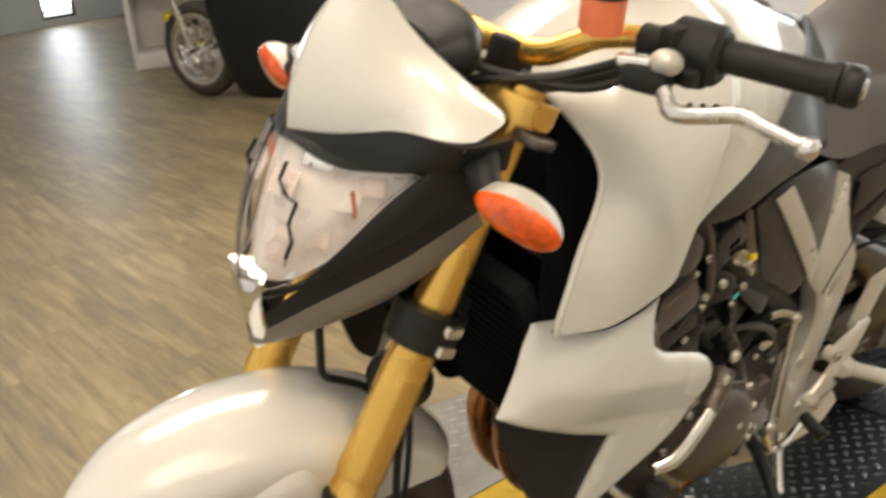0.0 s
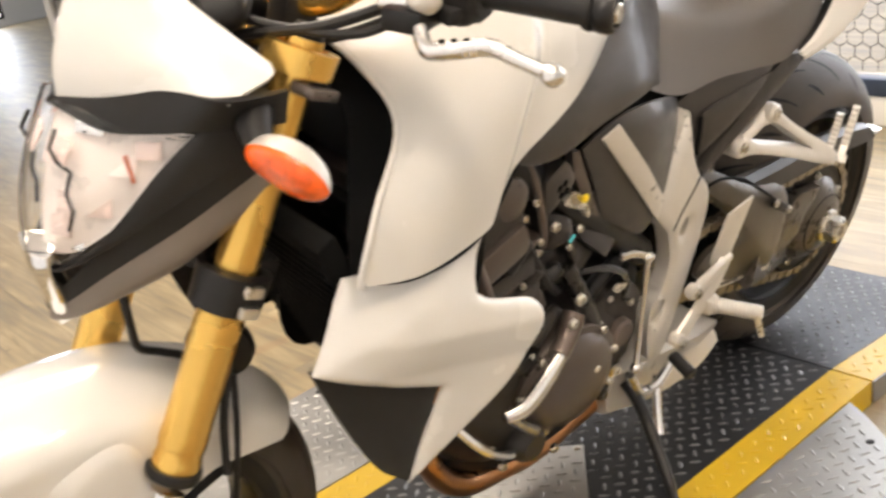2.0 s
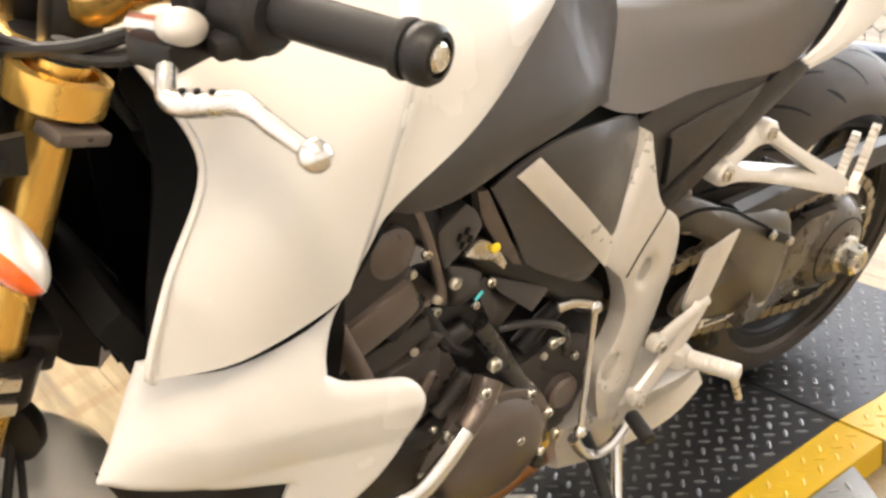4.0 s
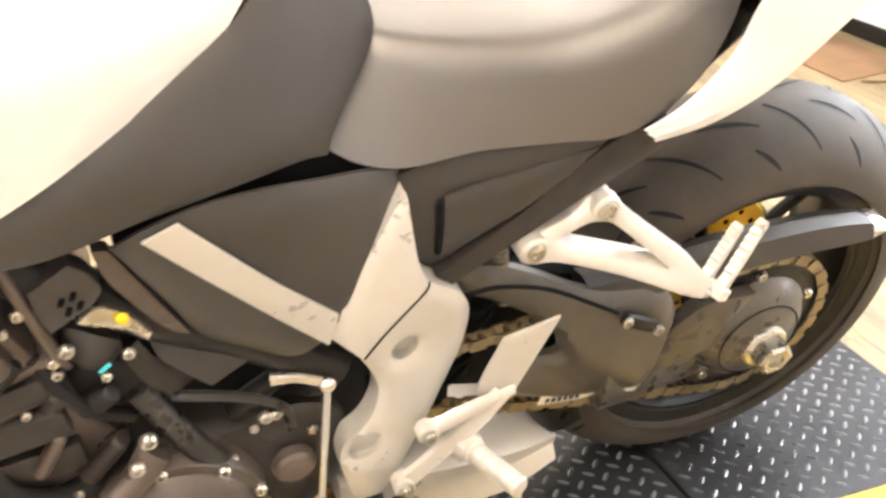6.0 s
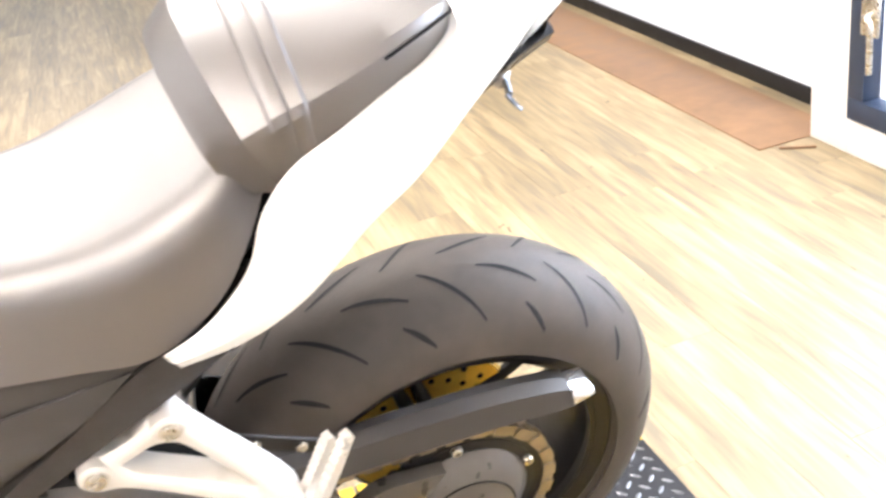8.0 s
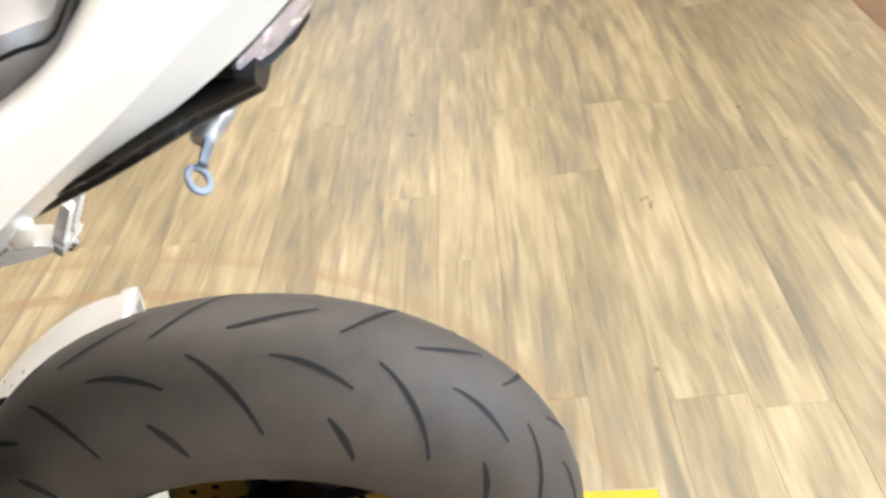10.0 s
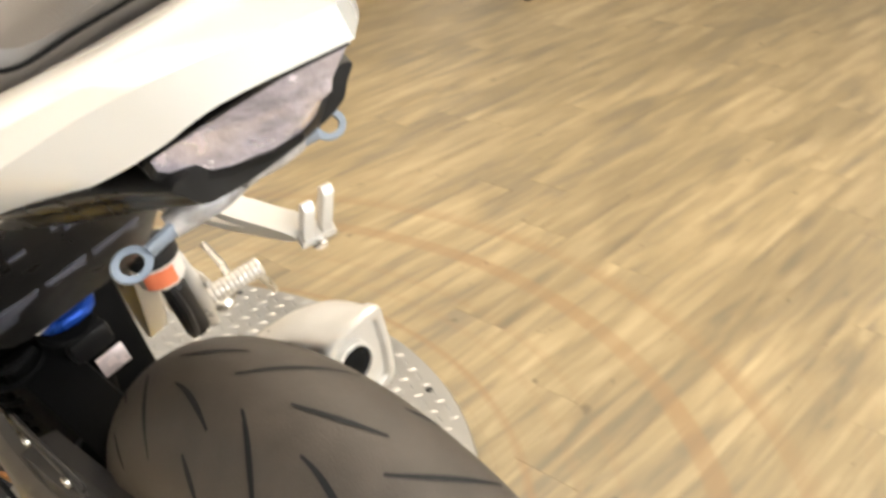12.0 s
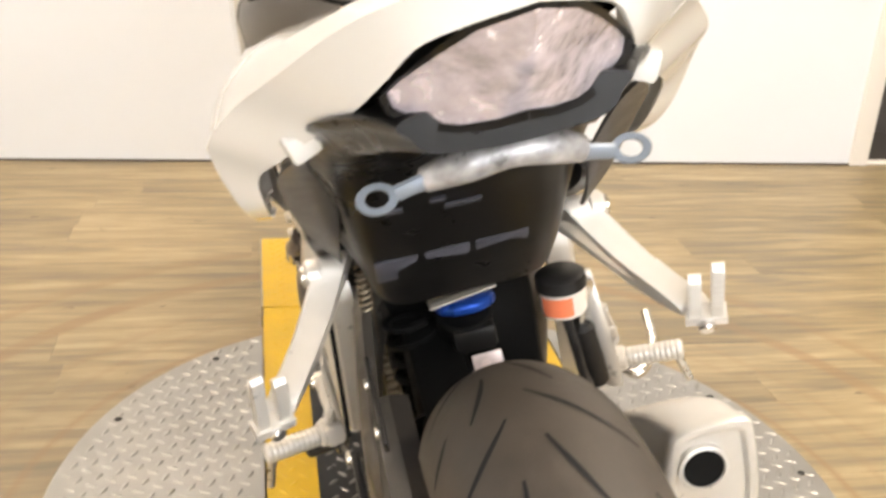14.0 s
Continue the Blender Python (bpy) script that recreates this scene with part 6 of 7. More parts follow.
# shock absorber and its parts
part("shock_body", rod((1.02, -.005, .36), (1.072, .0, .535), .030, .033, 20, .004), M_DARKGAP, bike, "black shock absorber")
sp = []
for k in range(90):
    a = k * .5
    t = k / 89
    c = Vector((1.00 + .06 * t, -.060, .34 + .20 * t))
    sp.append(tuple(c + Vector((.030 * math.cos(a), .030 * math.sin(a), 0))))
part("shock_spring", tube(sp, .0048, 6, 1, smooth=False), M_DARKGAP, bike, "dark coil spring")
coil = []
for k in range(150):
    a = k * .62
    coil.append((1.058 - .012 * k / 149 + .0075 * math.cos(a), -.101 - .010 * (1 - k / 149) + .0075 * math.sin(a), .500 + .105 * k / 149))
part("linkage_spring", tube(coil, .0021, 6, 1, smooth=False), M_CHAIN, bike, "slim bronze coil spring")
blu = part("preload_ring", revolve([(0, .007), (.031, .007), (.035, .004), (.036, 0), (.034, -.006), (0, -.006)], Matrix.Translation((1.076, .002, .548)) @ pose(0, 0, 0, 0, -12, 0), 14), M_BLUE, bike, "blue anodised preload ring")
part("ring_label", box(.040, .078, .002, (1.080, .0, .560), .001, (7, -12, 0)), M_STICKER, blu, "curled white paper label")
part("shock_label", box(.003, .034, .024, (1.112, .012, .484), .001, (0, -14, 0)), M_FACET, blu, "pale label with orange print")
part("shock_clip", box(.040, .050, .030, (1.085, .004, .51), .006), M_SATIN, bike)
res = part("brake_reservoir", revolve([(0, 0), (.021, 0), (.023, .004), (.023, .036), (0, .036)], Matrix.Translation((1.088, .112, .512)) @ Matrix.Diagonal((1.15, 1.15, 1, 1)), 24), M_MILK, bike, "milky brake fluid reservoir")
part("reservoir_fluid", revolve([(.0236, .006), (.0238, .008), (.0238, .026), (.0236, .028)], Matrix.Translation((1.088, .112, .512)) @ pose(0, 0, 0, 0, 0, -100), 24), M_MILK, res)
rf = bmesh.new()
for k in range(8):
    a0, a1 = radians(-70 + 10 * k), radians(-60 + 10 * k)
    rf.faces.new([rf.verts.new((1.088 + .0276 * math.cos(a), .112 + .0276 * math.sin(a), z)) for a, z in ((a0, .517), (a1, .517), (a1, .540), (a0, .540))])
part("fluid_window", rf, M_PINK, res, "orange-red fluid mark")
part("reservoir_cap", revolve([(0, .056), (.021, .056), (.025, .052), (.0255, .036), (0, .036)], Matrix.Translation((1.088, .112, .512)) @ Matrix.Diagonal((1.15, 1.15, .9, 1)), 24), M_BLACK, res, "black reservoir cap")
part("reservoir_bracket", tube([(1.075, .135, .535), (1.06, .150, .52), (1.04, .145, .48), (1.03, .14, .42)], .008, 8, 5, flat=.5), M_POLISH, bike)
part("brake_hose", tube([(1.085, .112, .51), (1.09, .118, .46), (1.06, .130, .40), (1.02, .145, .36)], .006, 8, 6), M_BLACK, bike)
part("master_cylinder", rod((1.035, .140, .46), (1.015, .155, .36), .016, seg=14, bevel=.004), M_SATIN, bike)

# silencer on the right and collector box below
def muffler_ring(x, yc, zc, w, h, lean=.0, taper=.12):
    """A rounded four-sided section, narrower at the top."""
    out = []
    for u, v in ((-1, -.7), (-1, .62), (-.74, 1), (.74, 1), (1, .62), (1, -.7), (.7, -1), (-.7, -1)):
        ww = w * (1 - taper * v)
        out.append((x + lean * v * h, yc + u * ww, zc + v * h))
    return out


muf = part("silencer", loft([muffler_ring(.93, .115, .170, .060, .050), muffler_ring(1.01, .150, .215, .062, .056), muffler_ring(1.10, .176, .295, .058, .066), muffler_ring(1.20, .194, .352, .052, .076), muffler_ring(1.258, .200, .380, .047, .070, .2)], seg_n=4, n=6), M_CAST, bike, "satin silver short exhaust silencer", 50)
part("silencer_end", loft([muffler_ring(1.254, .200, .380, .049, .072, .2), muffler_ring(1.266, .200, .382, .050, .073, .2), muffler_ring(1.274, .200, .384, .047, .070, .2), muffler_ring(1.275, .200, .384, .039, .060, .2), muffler_ring(1.268, .200, .383, .036, .056, .2)], seg_n=4, n=2), M_CAST, muf, "satin silver end cap with raised rim")
OUT = turn_to((1.281, .188, .405), (1.400, .184, .412))[0]
part("outlet", revolve([(.0265, -.016), (.0265, .005), (.0225, .006), (.0215, .002), (0, .002)], OUT, 28), M_CAST, muf, "round exhaust outlet rim")
part("outlet_bore", revolve([(0, .0035), (.0215, .0035)], OUT, 28), M_DARKGAP, muf)
part("collector_box", loft([[(x, y0, z0), (x, y0 - .006, (z0 + z1) / 2), (x, y0 + .01, z1), (x, y1 - .01, z1), (x, y1, (z0 + z1) / 2), (x, y1, z0)] for x, y0, y1, z0, z1 in ((.86, -.085, .10, .130, .225), (.95, -.105, .12, .125, .240), (1.08, -.108, .14, .130, .225), (1.165, -.095, .14, .150, .205))], seg_n=3), M_CAST, bike, "silver-beige exhaust collector box")
part("bolt", bolt((1.045, -.110, .205), -1, .011, .006), M_STEEL, bike)

# ---- engine
part("crankcase", loft([[(x, -w * .6, z0), (x, -w, z0 + .075), (x, -w, z1), (x, 0, z1 + .01), (x, w, z1), (x, w, z0 + .075), (x, w * .6, z0), (x, 0, z0 - .006)] for x, w, z0, z1 in ((.46, .11, .275, .44), (.55, .145, .215, .46), (.70, .15, .200, .46), (.82, .13, .210, .46), (.90, .09, .25, .47))], seg_n=3), M_ENGINE2, bike, "charcoal engine crankcase")
part("cylinder_block", box(.135, .310, .235, (.530, 0, .570), .010, (0, -22, 0)), M_ENGINE, bike, "bronze-grey cylinder block")
for k in range(3):
    part("cylinder_rib", box(.128, .320, .010, (.512 + .022 * k - .022, 0, .545 + .048 * k - .022), .003, (0, -22, 0)), M_ENGINE, bike)
for (x0, z0), (x1, z1), y, w, mt in (((.436, .628), (.552, .668), -.160, .046, M_COVER), ((.450, .588), (.575, .612), -.152, .030, M_ENGINE2), ((.470, .550), (.585, .566), -.156, .036, M_ENGINE2), ((.480, .505), (.590, .512), -.152, .036, M_ENGINE2)):
    ang = math.degrees(math.atan2(z1 - z0, x1 - x0))
    part("cylinder_flange", box(math.hypot(x1 - x0, z1 - z0), .030, w, ((x0 + x1) / 2, y, (z0 + z1) / 2), .004, (0, -ang, 0)), mt, bike, "brown-grey cast engine flange")
part("cylinder_head", box(.150, .330, .080, (.478, 0, .690), .012, (0, -22, 0)), M_ENGINE2, bike)
part("head_cover", box(.130, .300, .055, (.462, 0, .742), .018, (0, -22, 0)), M_ENGINE, bike)
part("thermostat_cover", revolve([(0, .018), (.022, .018), (.030, .012), (.032, 0), (.032, -.02), (0, -.02)], Matrix.Translation((.529, -.150, .722)) @ AXLE_Y, 24), M_COVER, bike, "brown round thermostat cover")
alt_c = Vector((.655, -.172, .372))
AM = Matrix.Translation(alt_c) @ pose(0, 0, 0, 96, 0, -4)
alt = part("generator_cover", revolve([(0, .028), (.050, .027), (.068, .022), (.082, .010), (.086, 0), (.098, -.002), (.100, -.008), (.100, -.04), (0, -.04)], AM, 48), M_COVER, bike, "brown-grey round generator cover")
for k in range(9):
    a = radians(40 * k + 12)
    p = AM @ Vector((.0945 * math.cos(a), .0945 * math.sin(a), -.003))
    part("bolt", bolt(p, -1, .0075, .008), M_STEEL, alt)
gear = part("sprocket_cover", skin(outline((.745, .455), (.80, .470), (.855, .440), (.862, .380), (.835, .310), (.775, .285), (.742, .340), (.752, .400)), -.150, .03, .016, .010, .016), M_ENGINE2, bike, "charcoal sprocket cover")
part("sensor_cap", revolve([(0, .016), (.020, .016), (.024, .012), (.025, 0), (0, 0)], Matrix.Translation((.790, -.152, .388)) @ AXLE_Y, 24), M_ENGINE, gear)
part("oil_pan", loft([[(x, -w, z0), (x, -w, z1), (x, w, z1), (x, w, z0)] for x, w, z0, z1 in ((.50, .07, .205, .27), (.60, .085, .165, .24), (.74, .085, .160, .23), (.82, .07, .18, .23))], seg_n=3), M_SATIN, bike)
# engine bar: bright slanted guard and dark bracket
part("engine_bar", tube([(.500, -.198, .408), (.530, -.206, .414), (.570, -.205, .440), (.606, -.200, .466)], (.009, .0115, .0115, .010), 10, 5, flat=.8), M_POLISH, bike, "polished engine guard bar")
part("engine_bar_mount", tube([(.600, -.196, .462), (.630, -.186, .478), (.652, -.175, .498)], (.015, .016, .018), 10, 4), M_ENGINE, bike, "bronze engine mount arm")
part("engine_bar_foot", tube([(.505, -.196, .408), (.540, -.190, .365), (.575, -.185, .330)], (.010, .009, .009), 8, 4), M_POLISH, bike)
part("frame_tube", tube([(.40, -.085, .86), (.47, -.120, .80), (.56, -.135, .745), (.66, -.138, .66), (.76, -.135, .58), (.85, -.130, .50)], .024, 12, 5), M_SATIN, bike, "black frame spine tube")
part("frame_tube", tube([(.40, .085, .86), (.47, .120, .80), (.56, .135, .745), (.66, .138, .66), (.76, .135, .58), (.85, .130, .50)], .024, 12, 5), M_SATIN, bike)
part("coolant_hose", tube([(.650, -.155, .570), (.668, -.164, .530), (.690, -.168, .485), (.712, -.168, .440), (.734, -.168, .388), (.747, -.167, .340), (.750, -.164, .285)], (.013, .0135, .013, .013, .013, .012, .012), 12, 5), M_HOSE, bike, "thick black coolant hose")
part("coolant_pipe", tube([(.452, -.165, .685), (.465, -.170, .645), (.482, -.172, .595), (.500, -.170, .535)], .0115, 10, 5), M_ENGINE, bike, "brown metal coolant pipe")
part("coolant_hose", tube([(.500, -.170, .53), (.52, -.172, .48), (.56, -.165, .45), (.60, -.15, .45)], .014, 10, 5), M_BLACK, bike, "black coolant hose")
part("hose", tube([(.680, -.156, .548), (.704, -.164, .547), (.732, -.166, .537), (.764, -.166, .517), (.786, -.162, .489), (.792, -.158, .450)], .0055, 8, 6), M_HOSE, bike, "thin black hose")
part("hose", tube([(.57, -.150, .64), (.585, -.162, .60), (.61, -.160, .56), (.64, -.150, .53)], .008, 8, 6), M_BLACK, bike)
ecu = part("ignition_cover", skin(outline((.585, .729, 1), (.620, .750, 1), (.632, .738, 1), (.643, .716), (.631, .701, 1), (.615, .692), (.593, .679, 1), (.586, .702)), -.170, .02, .010, .003, .005), M_GREY, bike, "dark grey ignition cover plate")
part("cover_rail", skin(outline((.640, .754, 1), (.653, .751, 1), (.706, .632, 1), (.693, .639, 1), (.675, .662), (.645, .719)), -.164, .014, .010, .003, .005), M_COVER, ecu, "brown-grey rail beside the cover")
part("sensor", skin(outline((.615, .690, 1), (.631, .701), (.641, .701), (.658, .684), (.673, .656, 1), (.669, .649, 1), (.654, .668), (.626, .682)), -.176, .008, .008, .003, .004), M_STEEL, ecu, "pale metal sensor bracket")
part("yellow_dot", ellipsoid((.652, -.178, .688), .0062, .004, .0062), M_YELLOW, ecu, "yellow paint mark")
for dx, dz in ((0, 0), (.010, .004), (.004, -.012), (.014, -.008)):
    part("slot", box(.005, .003, .009, (.608 + dx, -.1715, .716 + dz), .001, (0, 25, 0)), M_DARKGAP, ecu)
ab = part("throttle_housing", skin(outline((.597, .669), (.612, .673), (.643, .656), (.648, .637), (.636, .618), (.628, .600), (.605, .606), (.602, .636)), depth_field([(.60, .665, -.160), (.622, .640, -.180), (.645, .64, -.168), (.615, .605, -.150)]), .03, .009, .006, .010), M_ENGINE2, bike, "charcoal throttle body cap")
part("teal_mark", box(.013, .002, .004, (.628, -.1815, .637), .0005, (0, -38, 0)), M_TEAL, ab, "small teal print mark")
part("throttle_body", loft([[(x, -.135, z - h), (x, -.150, z), (x, -.135, z + h), (x, -.07, z + h), (x, -.07, z - h)] for x, z, h in ((.590, .560, .040), (.625, .575, .040), (.665, .560, .035))], seg_n=3), M_SATIN, bike, "black throttle body")
part("air_duct", skin(outline((.642, .623, 1), (.660, .631, 1), (.670, .606, 1), (.692, .587, 1), (.714, .566, 1), (.681, .546, 1), (.660, .575)), depth_field([(.65, .62, -.160), (.69, .57, -.150), (.71, .565, -.154), (.66, .58, -.164)]), .03, .010, .003, .006), M_ENGINE2, bike, "dark angular lower air duct")
part("air_duct", skin(outline((.668, .635, 1), (.707, .630, 1), (.780, .580, 1), (.776, .571, 1), (.716, .566, 1), (.694, .588), (.674, .606)), depth_field([(.67, .63, -.148), (.70, .59, -.166), (.77, .575, -.150), (.74, .60, -.148)]), .03, .010, .003, .006), M_ENGINE2, bike, "dark angular upper air duct")
part("breather_tube", tube([(.566, -.150, .762), (.574, -.160, .730), (.582, -.163, .694), (.592, -.163, .650), (.598, -.155, .625)], .0055, 8, 5), M_ENGINE, bike, "thin brown breather tube")
part("hose_clamp", revolve([(.013, -.006), (.0155, -.006), (.0155, .006), (.013, .006)], turn_to((.748, -.166, .330), (.752, -.166, .290))[0], 16), M_YELLOWMETAL, bike, "gold hose clamp")
for x, y, z, r in ((.601, -.172, .662, .0072), (.650, -.172, .640, .0062), (.627, -.176, .622, .0052), (.572, -.162, .706, .0062), (.555, -.160, .687, .0055), (.587, -.160, .639, .006), (.587, -.158, .621, .006), (.683, -.200, .399, .0065), (.723, -.196, .352, .0065), (.552, -.166, .587, .005), (.574, -.170, .460, .005), (.725, -.166, .439, .006), (.776, -.160, .486, .007), (.648, -.186, .532, .009), (.632, -.190, .500, .008),
                   (.765, -.160, .486, .008), (.777, -.166, .326, .009), (.737, -.172, .344, .009), (.752, -.160, .470, .005), (.815, -.152, .432, .006)):
    part("bolt", bolt((x, y, z), -1, r, r * .9), M_STEEL, bike)
for p0, p1, r, mt in (((.560, -.15, .560), (.585, -.165, .600), .012, M_ENGINE2), ((.600, -.15, .560), (.628, -.165, .585), .014, M_SATIN), ((.690, -.14, .62), (.72, -.15, .66), .012, M_ENGINE), ((.735, -.13, .47), (.79, -.14, .52), .014, M_SATIN),
                      ((.52, -.165, .62), (.56, -.168, .655), .010, M_SATIN), ((.585, -.160, .47), (.625, -.168, .52), .012, M_ENGINE2), ((.545, -.165, .50), (.575, -.168, .55), .009, M_ENGINE)):
    part("engine_fitting", rod(p0, p1, r, r * .8, 12, .003), mt, bike)
part("water_pump", revolve([(0, .03), (.022, .03), (.030, .02), (.034, 0), (0, 0)], Matrix.Translation((.585, -.150, .285)) @ AXLE_Y, 24), M_ENGINE2, bike, "round water pump housing")
for x, z in ((.52, .30), (.545, .255), (.61, .235), (.66, .22)):
    part("bolt", bolt((x, -.150, z), -1, .008, .008), M_STEEL, bike)
part("oil_line", tube([(.47, -.13, .36), (.50, -.16, .32), (.54, -.165, .29), (.57, -.16, .28)], .008, 8, 5), M_POLISH, bike)
# near-black blocks added to stand for the shade inside the frame
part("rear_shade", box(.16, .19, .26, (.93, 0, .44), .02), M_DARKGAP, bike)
part("swingarm_shade_block", box(.20, .07, .20, (1.10, -.042, .40), .02, (0, 20, 0)), M_DARKGAP, bike)
part("under_seat_shade_block", loft([[(x, -w, z0), (x, -w, z1), (x, w, z1), (x, w, z0)] for x, w, z0, z1 in ((.66, .105, .62, .78), (.80, .105, .58, .78), (.95, .085, .58, .74), (1.15, .085, .66, .76))], seg_n=3), M_DARKGAP, bike)
# exhaust pipes
for k, y in enumerate((-.100, -.042, .025, .085)):
    part("exhaust_pipe", tube([(.500, y * .9, .480), (.468, y, .455), (.440, y, .410), (.428, y, .350), (.456, y, .260), (.520, y * .95, .190), (.610, y * .85, .158), (.700, y * .8, .142), (.860, y * .6, .140)], .019, 14, 8), M_COPPER, bike, "copper-tinted exhaust pipe")

# ---------------------------------------------------------------- things round the turntable
# storage crate in the closet
crate = thing("storage_crate", "blue plastic crate with a green strap, filled", "crate", pose(-1.40, 2.68, FLOOR + 0.004, 0, 0, 0) @ Matrix.Scale(.86, 4))
cbm = box(.352, .352, .27, (0, 0, .137))
bmesh.ops.delete(cbm, geom=[f for f in cbm.faces if f.normal.z > .9], context="FACES")
bmesh.ops.solidify(cbm, geom=cbm.faces[:], thickness=.011)
part("crate_body", cbm, M_CRATE, crate)
for z in (.262, .06, .16):
    rim = bmesh.new()
    for dx, dy, sx, sy in ((0.180, 0, .012, .372), (-0.180, 0, .012, .372), (0, .180, .348, .012), (0, -.180, .348, .012)):
        box(sx, sy, .018, (dx, dy, z), .003, into=rim)
    part("crate_rib", rim, M_CRATE, crate)
cont = bmesh.new()
rc = random.Random(3)
for k in range(9):
    ellipsoid((rc.uniform(-.11, .11), rc.uniform(-.11, .11), .262), rc.uniform(.04, .07), rc.uniform(.05, .08), .025, (0, 0, rc.uniform(0, 90)), 10, cont)
part("crate_content", cont, M_ENGINE, crate, "dark brown rags")
for y, z, w, h in ((-.15, .04, .05, .055), (.09, .05, .07, .025), (-.10, .06, .03, .03)):
    part("crate_mark", box(.004, w, h, (.1875, y, z), .001), M_YELLOW, crate, "yellow print shape")
part("strap", tube([(.10, .17, .285), (.19, .13, .275), (.194, .06, .13), (.192, .03, .02)], .018, 8, 5, flat=.12), M_STRAP, crate, "green webbing strap")

# paddock stand, black hoop, yellow cap
stand = thing("paddock_stand", "cream tubular motorcycle paddock stand on castors", "stand", pose(-0.55, 3.10, FLOOR, 0, 0, 52))
for s_ in (-1, 1):
    t = tube([(-.23, s_ * .17, .03), (.0, s_ * .17, .028), (.20, s_ * .17, .04), (.235, s_ * .165, .07), (.16, s_ * .15, .42)], .016, 10, 5)
    part("stand_rail", t, M_CREAM, stand)
    part("stand_brace", tube([(-.02, s_ * .17, .04), (.08, s_ * .165, .14), (.185, s_ * .16, .26)], .013, 8, 3), M_CREAM, stand)
    for x in (-.235, .20):
        part("castor", rod((x, s_ * .150, .022), (x, s_ * .190, .022), .022, seg=16, bevel=.004), M_BLACK, stand)
part("stand_bar", rod((.16, -.16, .42), (.16, .16, .42), .016, seg=12), M_CREAM, stand)
part("stand_bar", rod((.0, -.17, .03), (.0, .17, .03), .014, seg=12), M_CREAM, stand)
part("stand_pad", box(.05, .06, .12, (.18, -.12, .44), .012), M_BLACK, stand)
hoop = part("rubber_hoop", revolve([(.255, 0), (.275, .010), (.290, .030), (.285, .055), (.262, .060), (.250, .04), (.255, 0)], Matrix.Translation((-1.12, 3.62, FLOOR)), 48), M_RUBBER)
tagged(hoop, "worn black rubber tyre hoop lying on the floor", "hoop")
capo = part("oil_bottle", revolve([(0, 0), (.045, 0), (.05, .01), (.05, .10), (.03, .13), (.018, .14), (.018, .16), (0, .16)], Matrix.Translation((-1.45, 4.15, FLOOR)), 20), M_YELLOW)
tagged(capo, "small yellow plastic bottle standing on the floor", "bottle")
loose = part("loose_tyre", revolve(tyre_profile(.29, .05, .055, .2), Matrix.Translation((-0.62, 4.05, FLOOR + .29)) @ pose(0, 0, 0, 90, 0, 60), 48), M_RUBBER)
tagged(loose, "black motorcycle tyre standing upright", "tyre")

# shelf unit with a tool case
shelf = thing("shelf_unit", "white open shelf unit with a tool case", "shelf", pose(2.46, 6.62, FLOOR, 0, 0, -25))
for name, c, d in (("side_board", (0.0, .2, .55), (.04, .45, 1.1)), ("side_board", (.98, .2, .55), (.04, .45, 1.1)), ("base_board", (.49, .2, .06), (.94, .44, .12)), ("shelf_board", (.49, .2, .60), (.94, .44, .03)), ("top_board", (.49, .2, 1.115), (1.02, .47, .03)), ("back_board", (.49, .415, .60), (.94, .012, 1.0))):
    part(name, box(*d, c, .004), M_TRIM, shelf)
case = thing("tool_case", "yellow and black plastic tool case on the shelf", "tool case", shelf.matrix_world @ pose(.42, .14, .121))
part("case_body", box(.34, .20, .20, (0, 0, .105), .02), M_BLACK, case)
part("case_lid", box(.35, .21, .06, (0, 0, .235), .02), M_YELLOW, case, "yellow lid")
part("case_panel", box(.18, .006, .10, (.05, -.103, .10), .002), M_CAST, case, "grey front panel")
part("case_foot", box(.35, .21, .03, (0, 0, .016), .008), M_YELLOW, case)

# second motorcycle far behind
bike2 = thing("parked_motorcycle", "black motorcycle with a low fairing, parked", "motorcycle", pose(2.30, 5.02, FLOOR + .003, 0, 0, -48))
W2 = Matrix.Translation((0, 0, .300)) @ pose(0, 0, 0, 0, 0, 158) @ AXLE_Y
part("front_tyre", revolve(tyre_profile(.300, .056, .060, .222), W2, 56), M_RUBBER, bike2)
part("front_rim", revolve(rim_bm(.044), W2, 48), M_POLISH, bike2, "pale polished rim")
part("brake_disc", revolve([(.10, .05), (.15, .05), (.15, .055), (.10, .055), (.10, .05)], W2, 40), M_POLISH, bike2)
for k in range(5):
    a = 2 * math.pi * k / 5
    part("spoke", tube([W2 @ Vector((.03 * math.cos(a), .03 * math.sin(a), 0)), W2 @ Vector((.2 * math.cos(a), .2 * math.sin(a), 0))], .012, 8, 2), M_POLISH, bike2)
ax = W2.to_3x3() @ Vector((0, 0, 1))
for s_ in (-1, 1):
    o = ax * .085 * s_
    part("fork_tube", tube([Vector((0, 0, .27)) + o, Vector((-.05, .0, .50)) + o, Vector((-.12, 0, .85)) + o], (.026, .026, .024), 12, 3), M_STEEL, bike2)
    part("axle_end", rod(Vector((0, 0, .30)) + o * .9, Vector((0, 0, .30)) + o * 1.6, .022, seg=14, bevel=.004), M_POLISH, bike2)
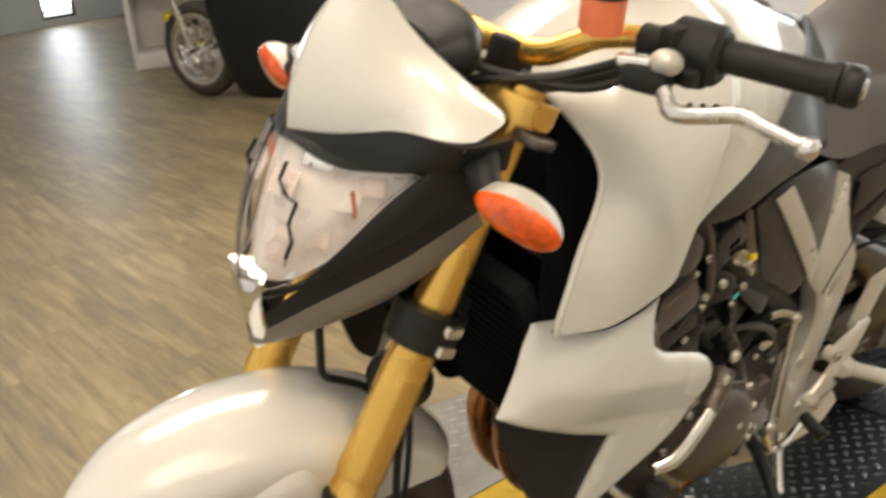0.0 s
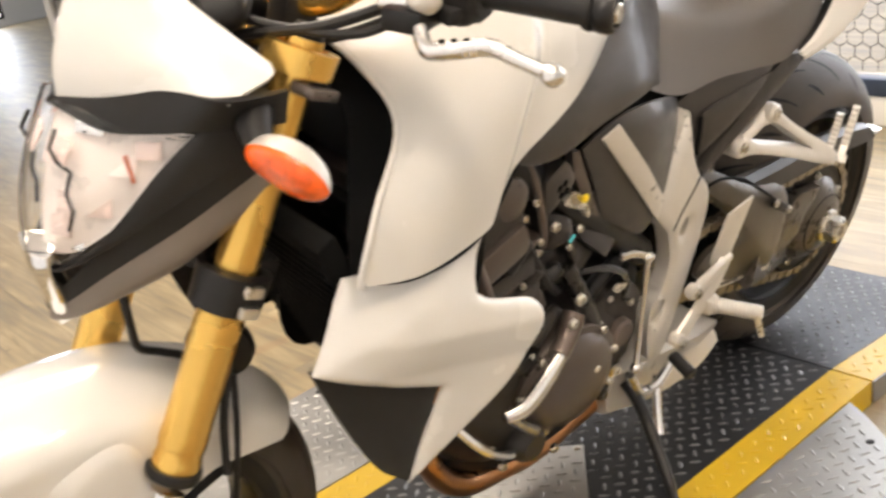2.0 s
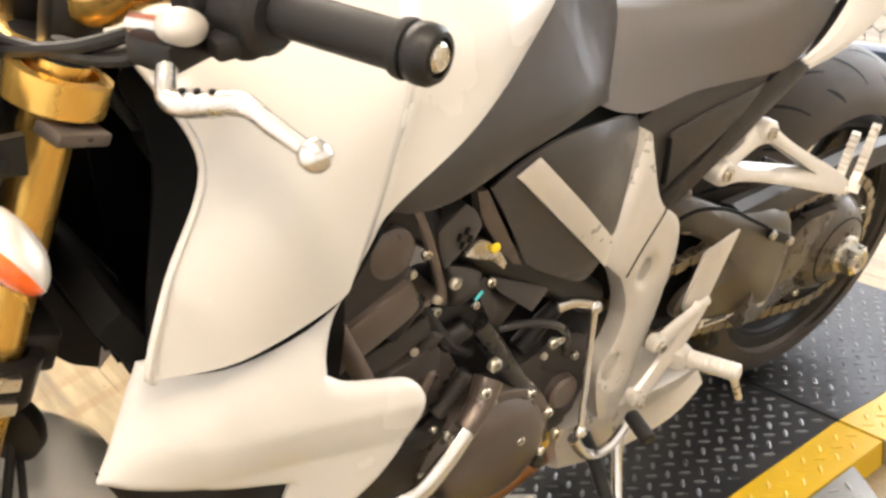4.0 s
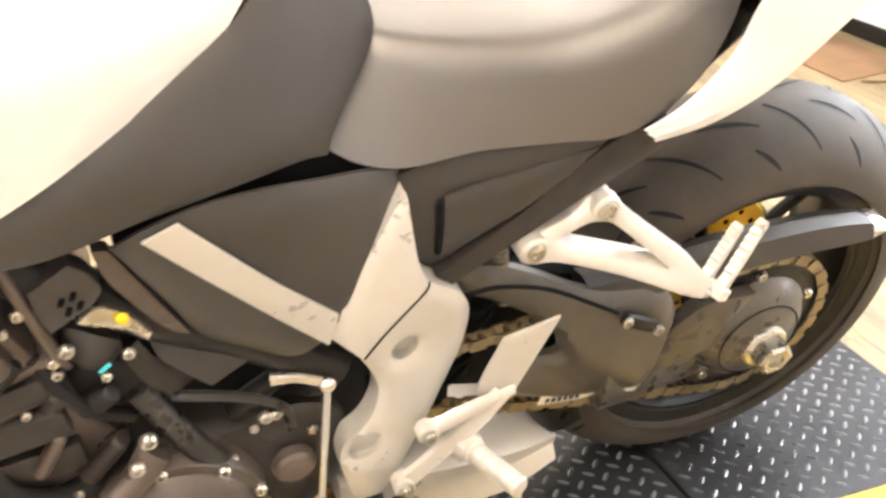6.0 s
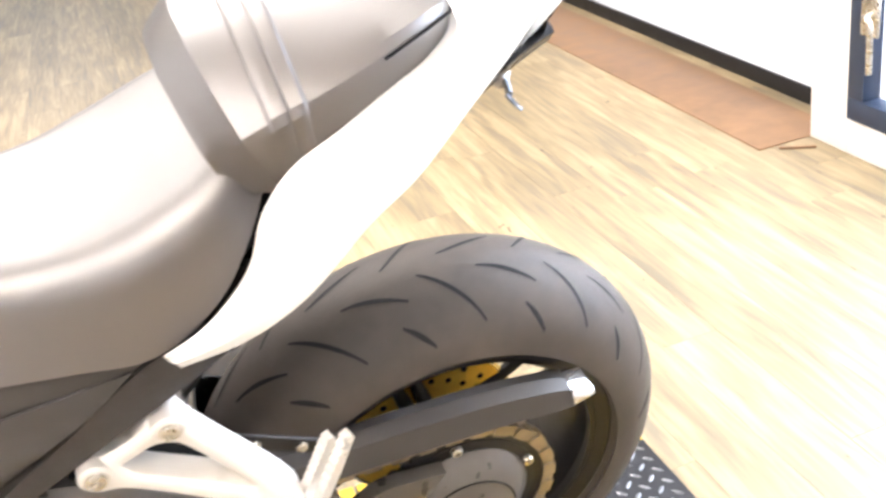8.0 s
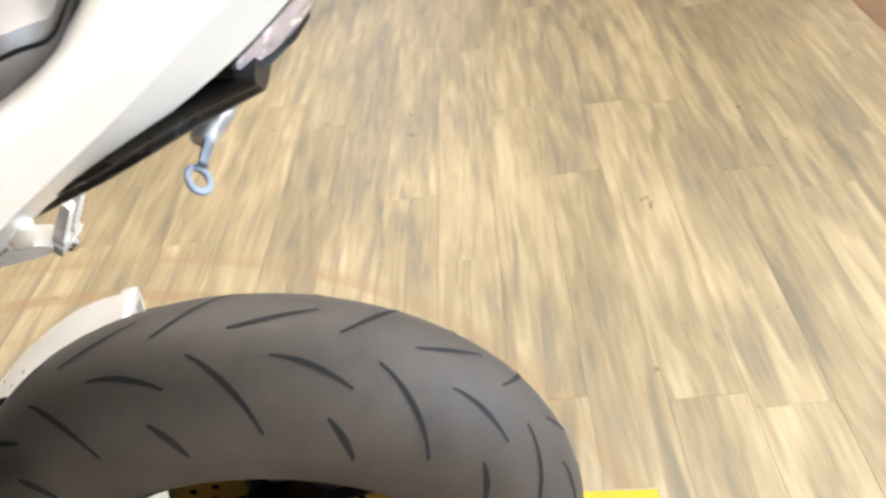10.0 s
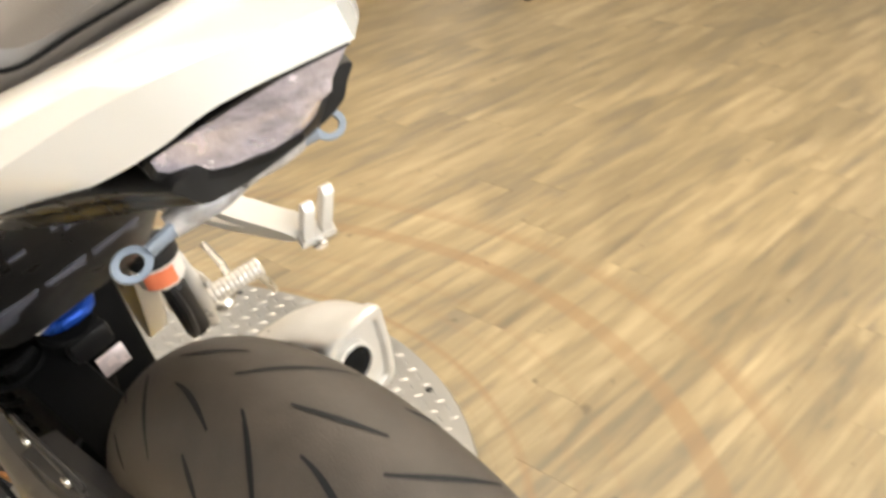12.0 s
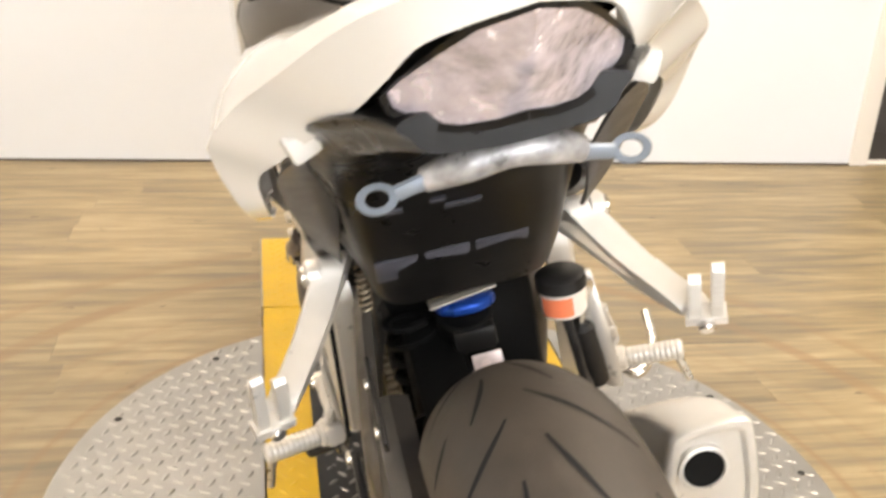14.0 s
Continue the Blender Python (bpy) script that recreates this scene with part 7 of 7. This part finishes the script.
part("fairing", loft([[(x, -w, z0), (x, -w * 1.05, (z0 + z1) / 2), (x, -w * .6, z1), (x, w * .6, z1), (x, w * 1.05, (z0 + z1) / 2), (x, w, z0), (x, 0, z0 - .03)] for x, w, z0, z1 in ((.12, .10, .45, .95), (.24, .19, .14, 1.02), (.42, .23, .05, 1.0), (.95, .22, .06, .95), (1.20, .14, .30, .9))], seg_n=4), M_SATIN, bike2, "black lower fairing")
part("tail", loft([[(x, -w, z0), (x, -w, z1), (x, w, z1), (x, w, z0)] for x, w, z0, z1 in ((1.1, .13, .6, .85), (1.4, .13, .7, .92), (1.75, .07, .85, .98))]), M_SATIN, bike2)
part("rear_tyre", revolve(tyre_profile(.31, .085, .09, .222), Matrix.Translation((1.42, 0, .31)) @ AXLE_Y, 48), M_RUBBER, bike2)

# ---------------------------------------------------------------- floor planks
PW, PL = 0.13, 1.22


def plank_bm(x0, x1, y0, y1, into=None):
    g, h = 0.0002, 0.0004
    bm = bmesh.new() if into is None else into
    lo = [bm.verts.new(p) for p in ((x0 + g, y0 + g, FLOOR - h), (x1 - g, y0 + g, FLOOR - h), (x1 - g, y1 - g, FLOOR - h), (x0 + g, y1 - g, FLOOR - h))]
    hi = [bm.verts.new(p) for p in ((x0 + g + h, y0 + g + h, FLOOR), (x1 - g - h, y0 + g + h, FLOOR), (x1 - g - h, y1 - g - h, FLOOR), (x0 + g + h, y1 - g - h, FLOOR))]
    bt = [bm.verts.new((v.co.x, v.co.y, FLOOR - .006)) for v in lo]
    bm.faces.new(hi)
    for a, b in ((lo, hi), (bt, lo)):
        for i in range(4):
            j = (i + 1) % 4
            bm.faces.new((a[i], a[j], b[j], b[i]))
    return bm


one = plank_bm(-PW / 2, PW / 2, -PL / 2, PL / 2)
bmesh.ops.recalc_face_normals(one, faces=one.faces)
plank_me = bpy.data.meshes.new("plank")
one.to_mesh(plank_me)
one.free()
plank_me.materials.append(M_PLANK)
rest = bmesh.new()
count = 0
rng = random.Random(4)
for i in range(int(8.6 / PW)):
    x = -3.0 + (i + 0.5) * PW
    start = rng.random() * PL
    for j in range(-4, 14):
        y = j * PL + start
        near = -1.25 < x < 3.05 and -1.4 < y < 4.4
        if y - PL / 2 > 12.4 or y + PL / 2 < -3.6:
            continue
        if near and count < 300:
            ob = new("plank", plank_me)
            ob.location = (x, y, 0)
            ob.parent = floor
            count += 1
        else:
            plank_bm(x - PW / 2, x + PW / 2, y - PL / 2, y + PL / 2, rest)
ob = part("far_planks", rest, M_PLANK, floor)
ob["kind"] = "stuff"
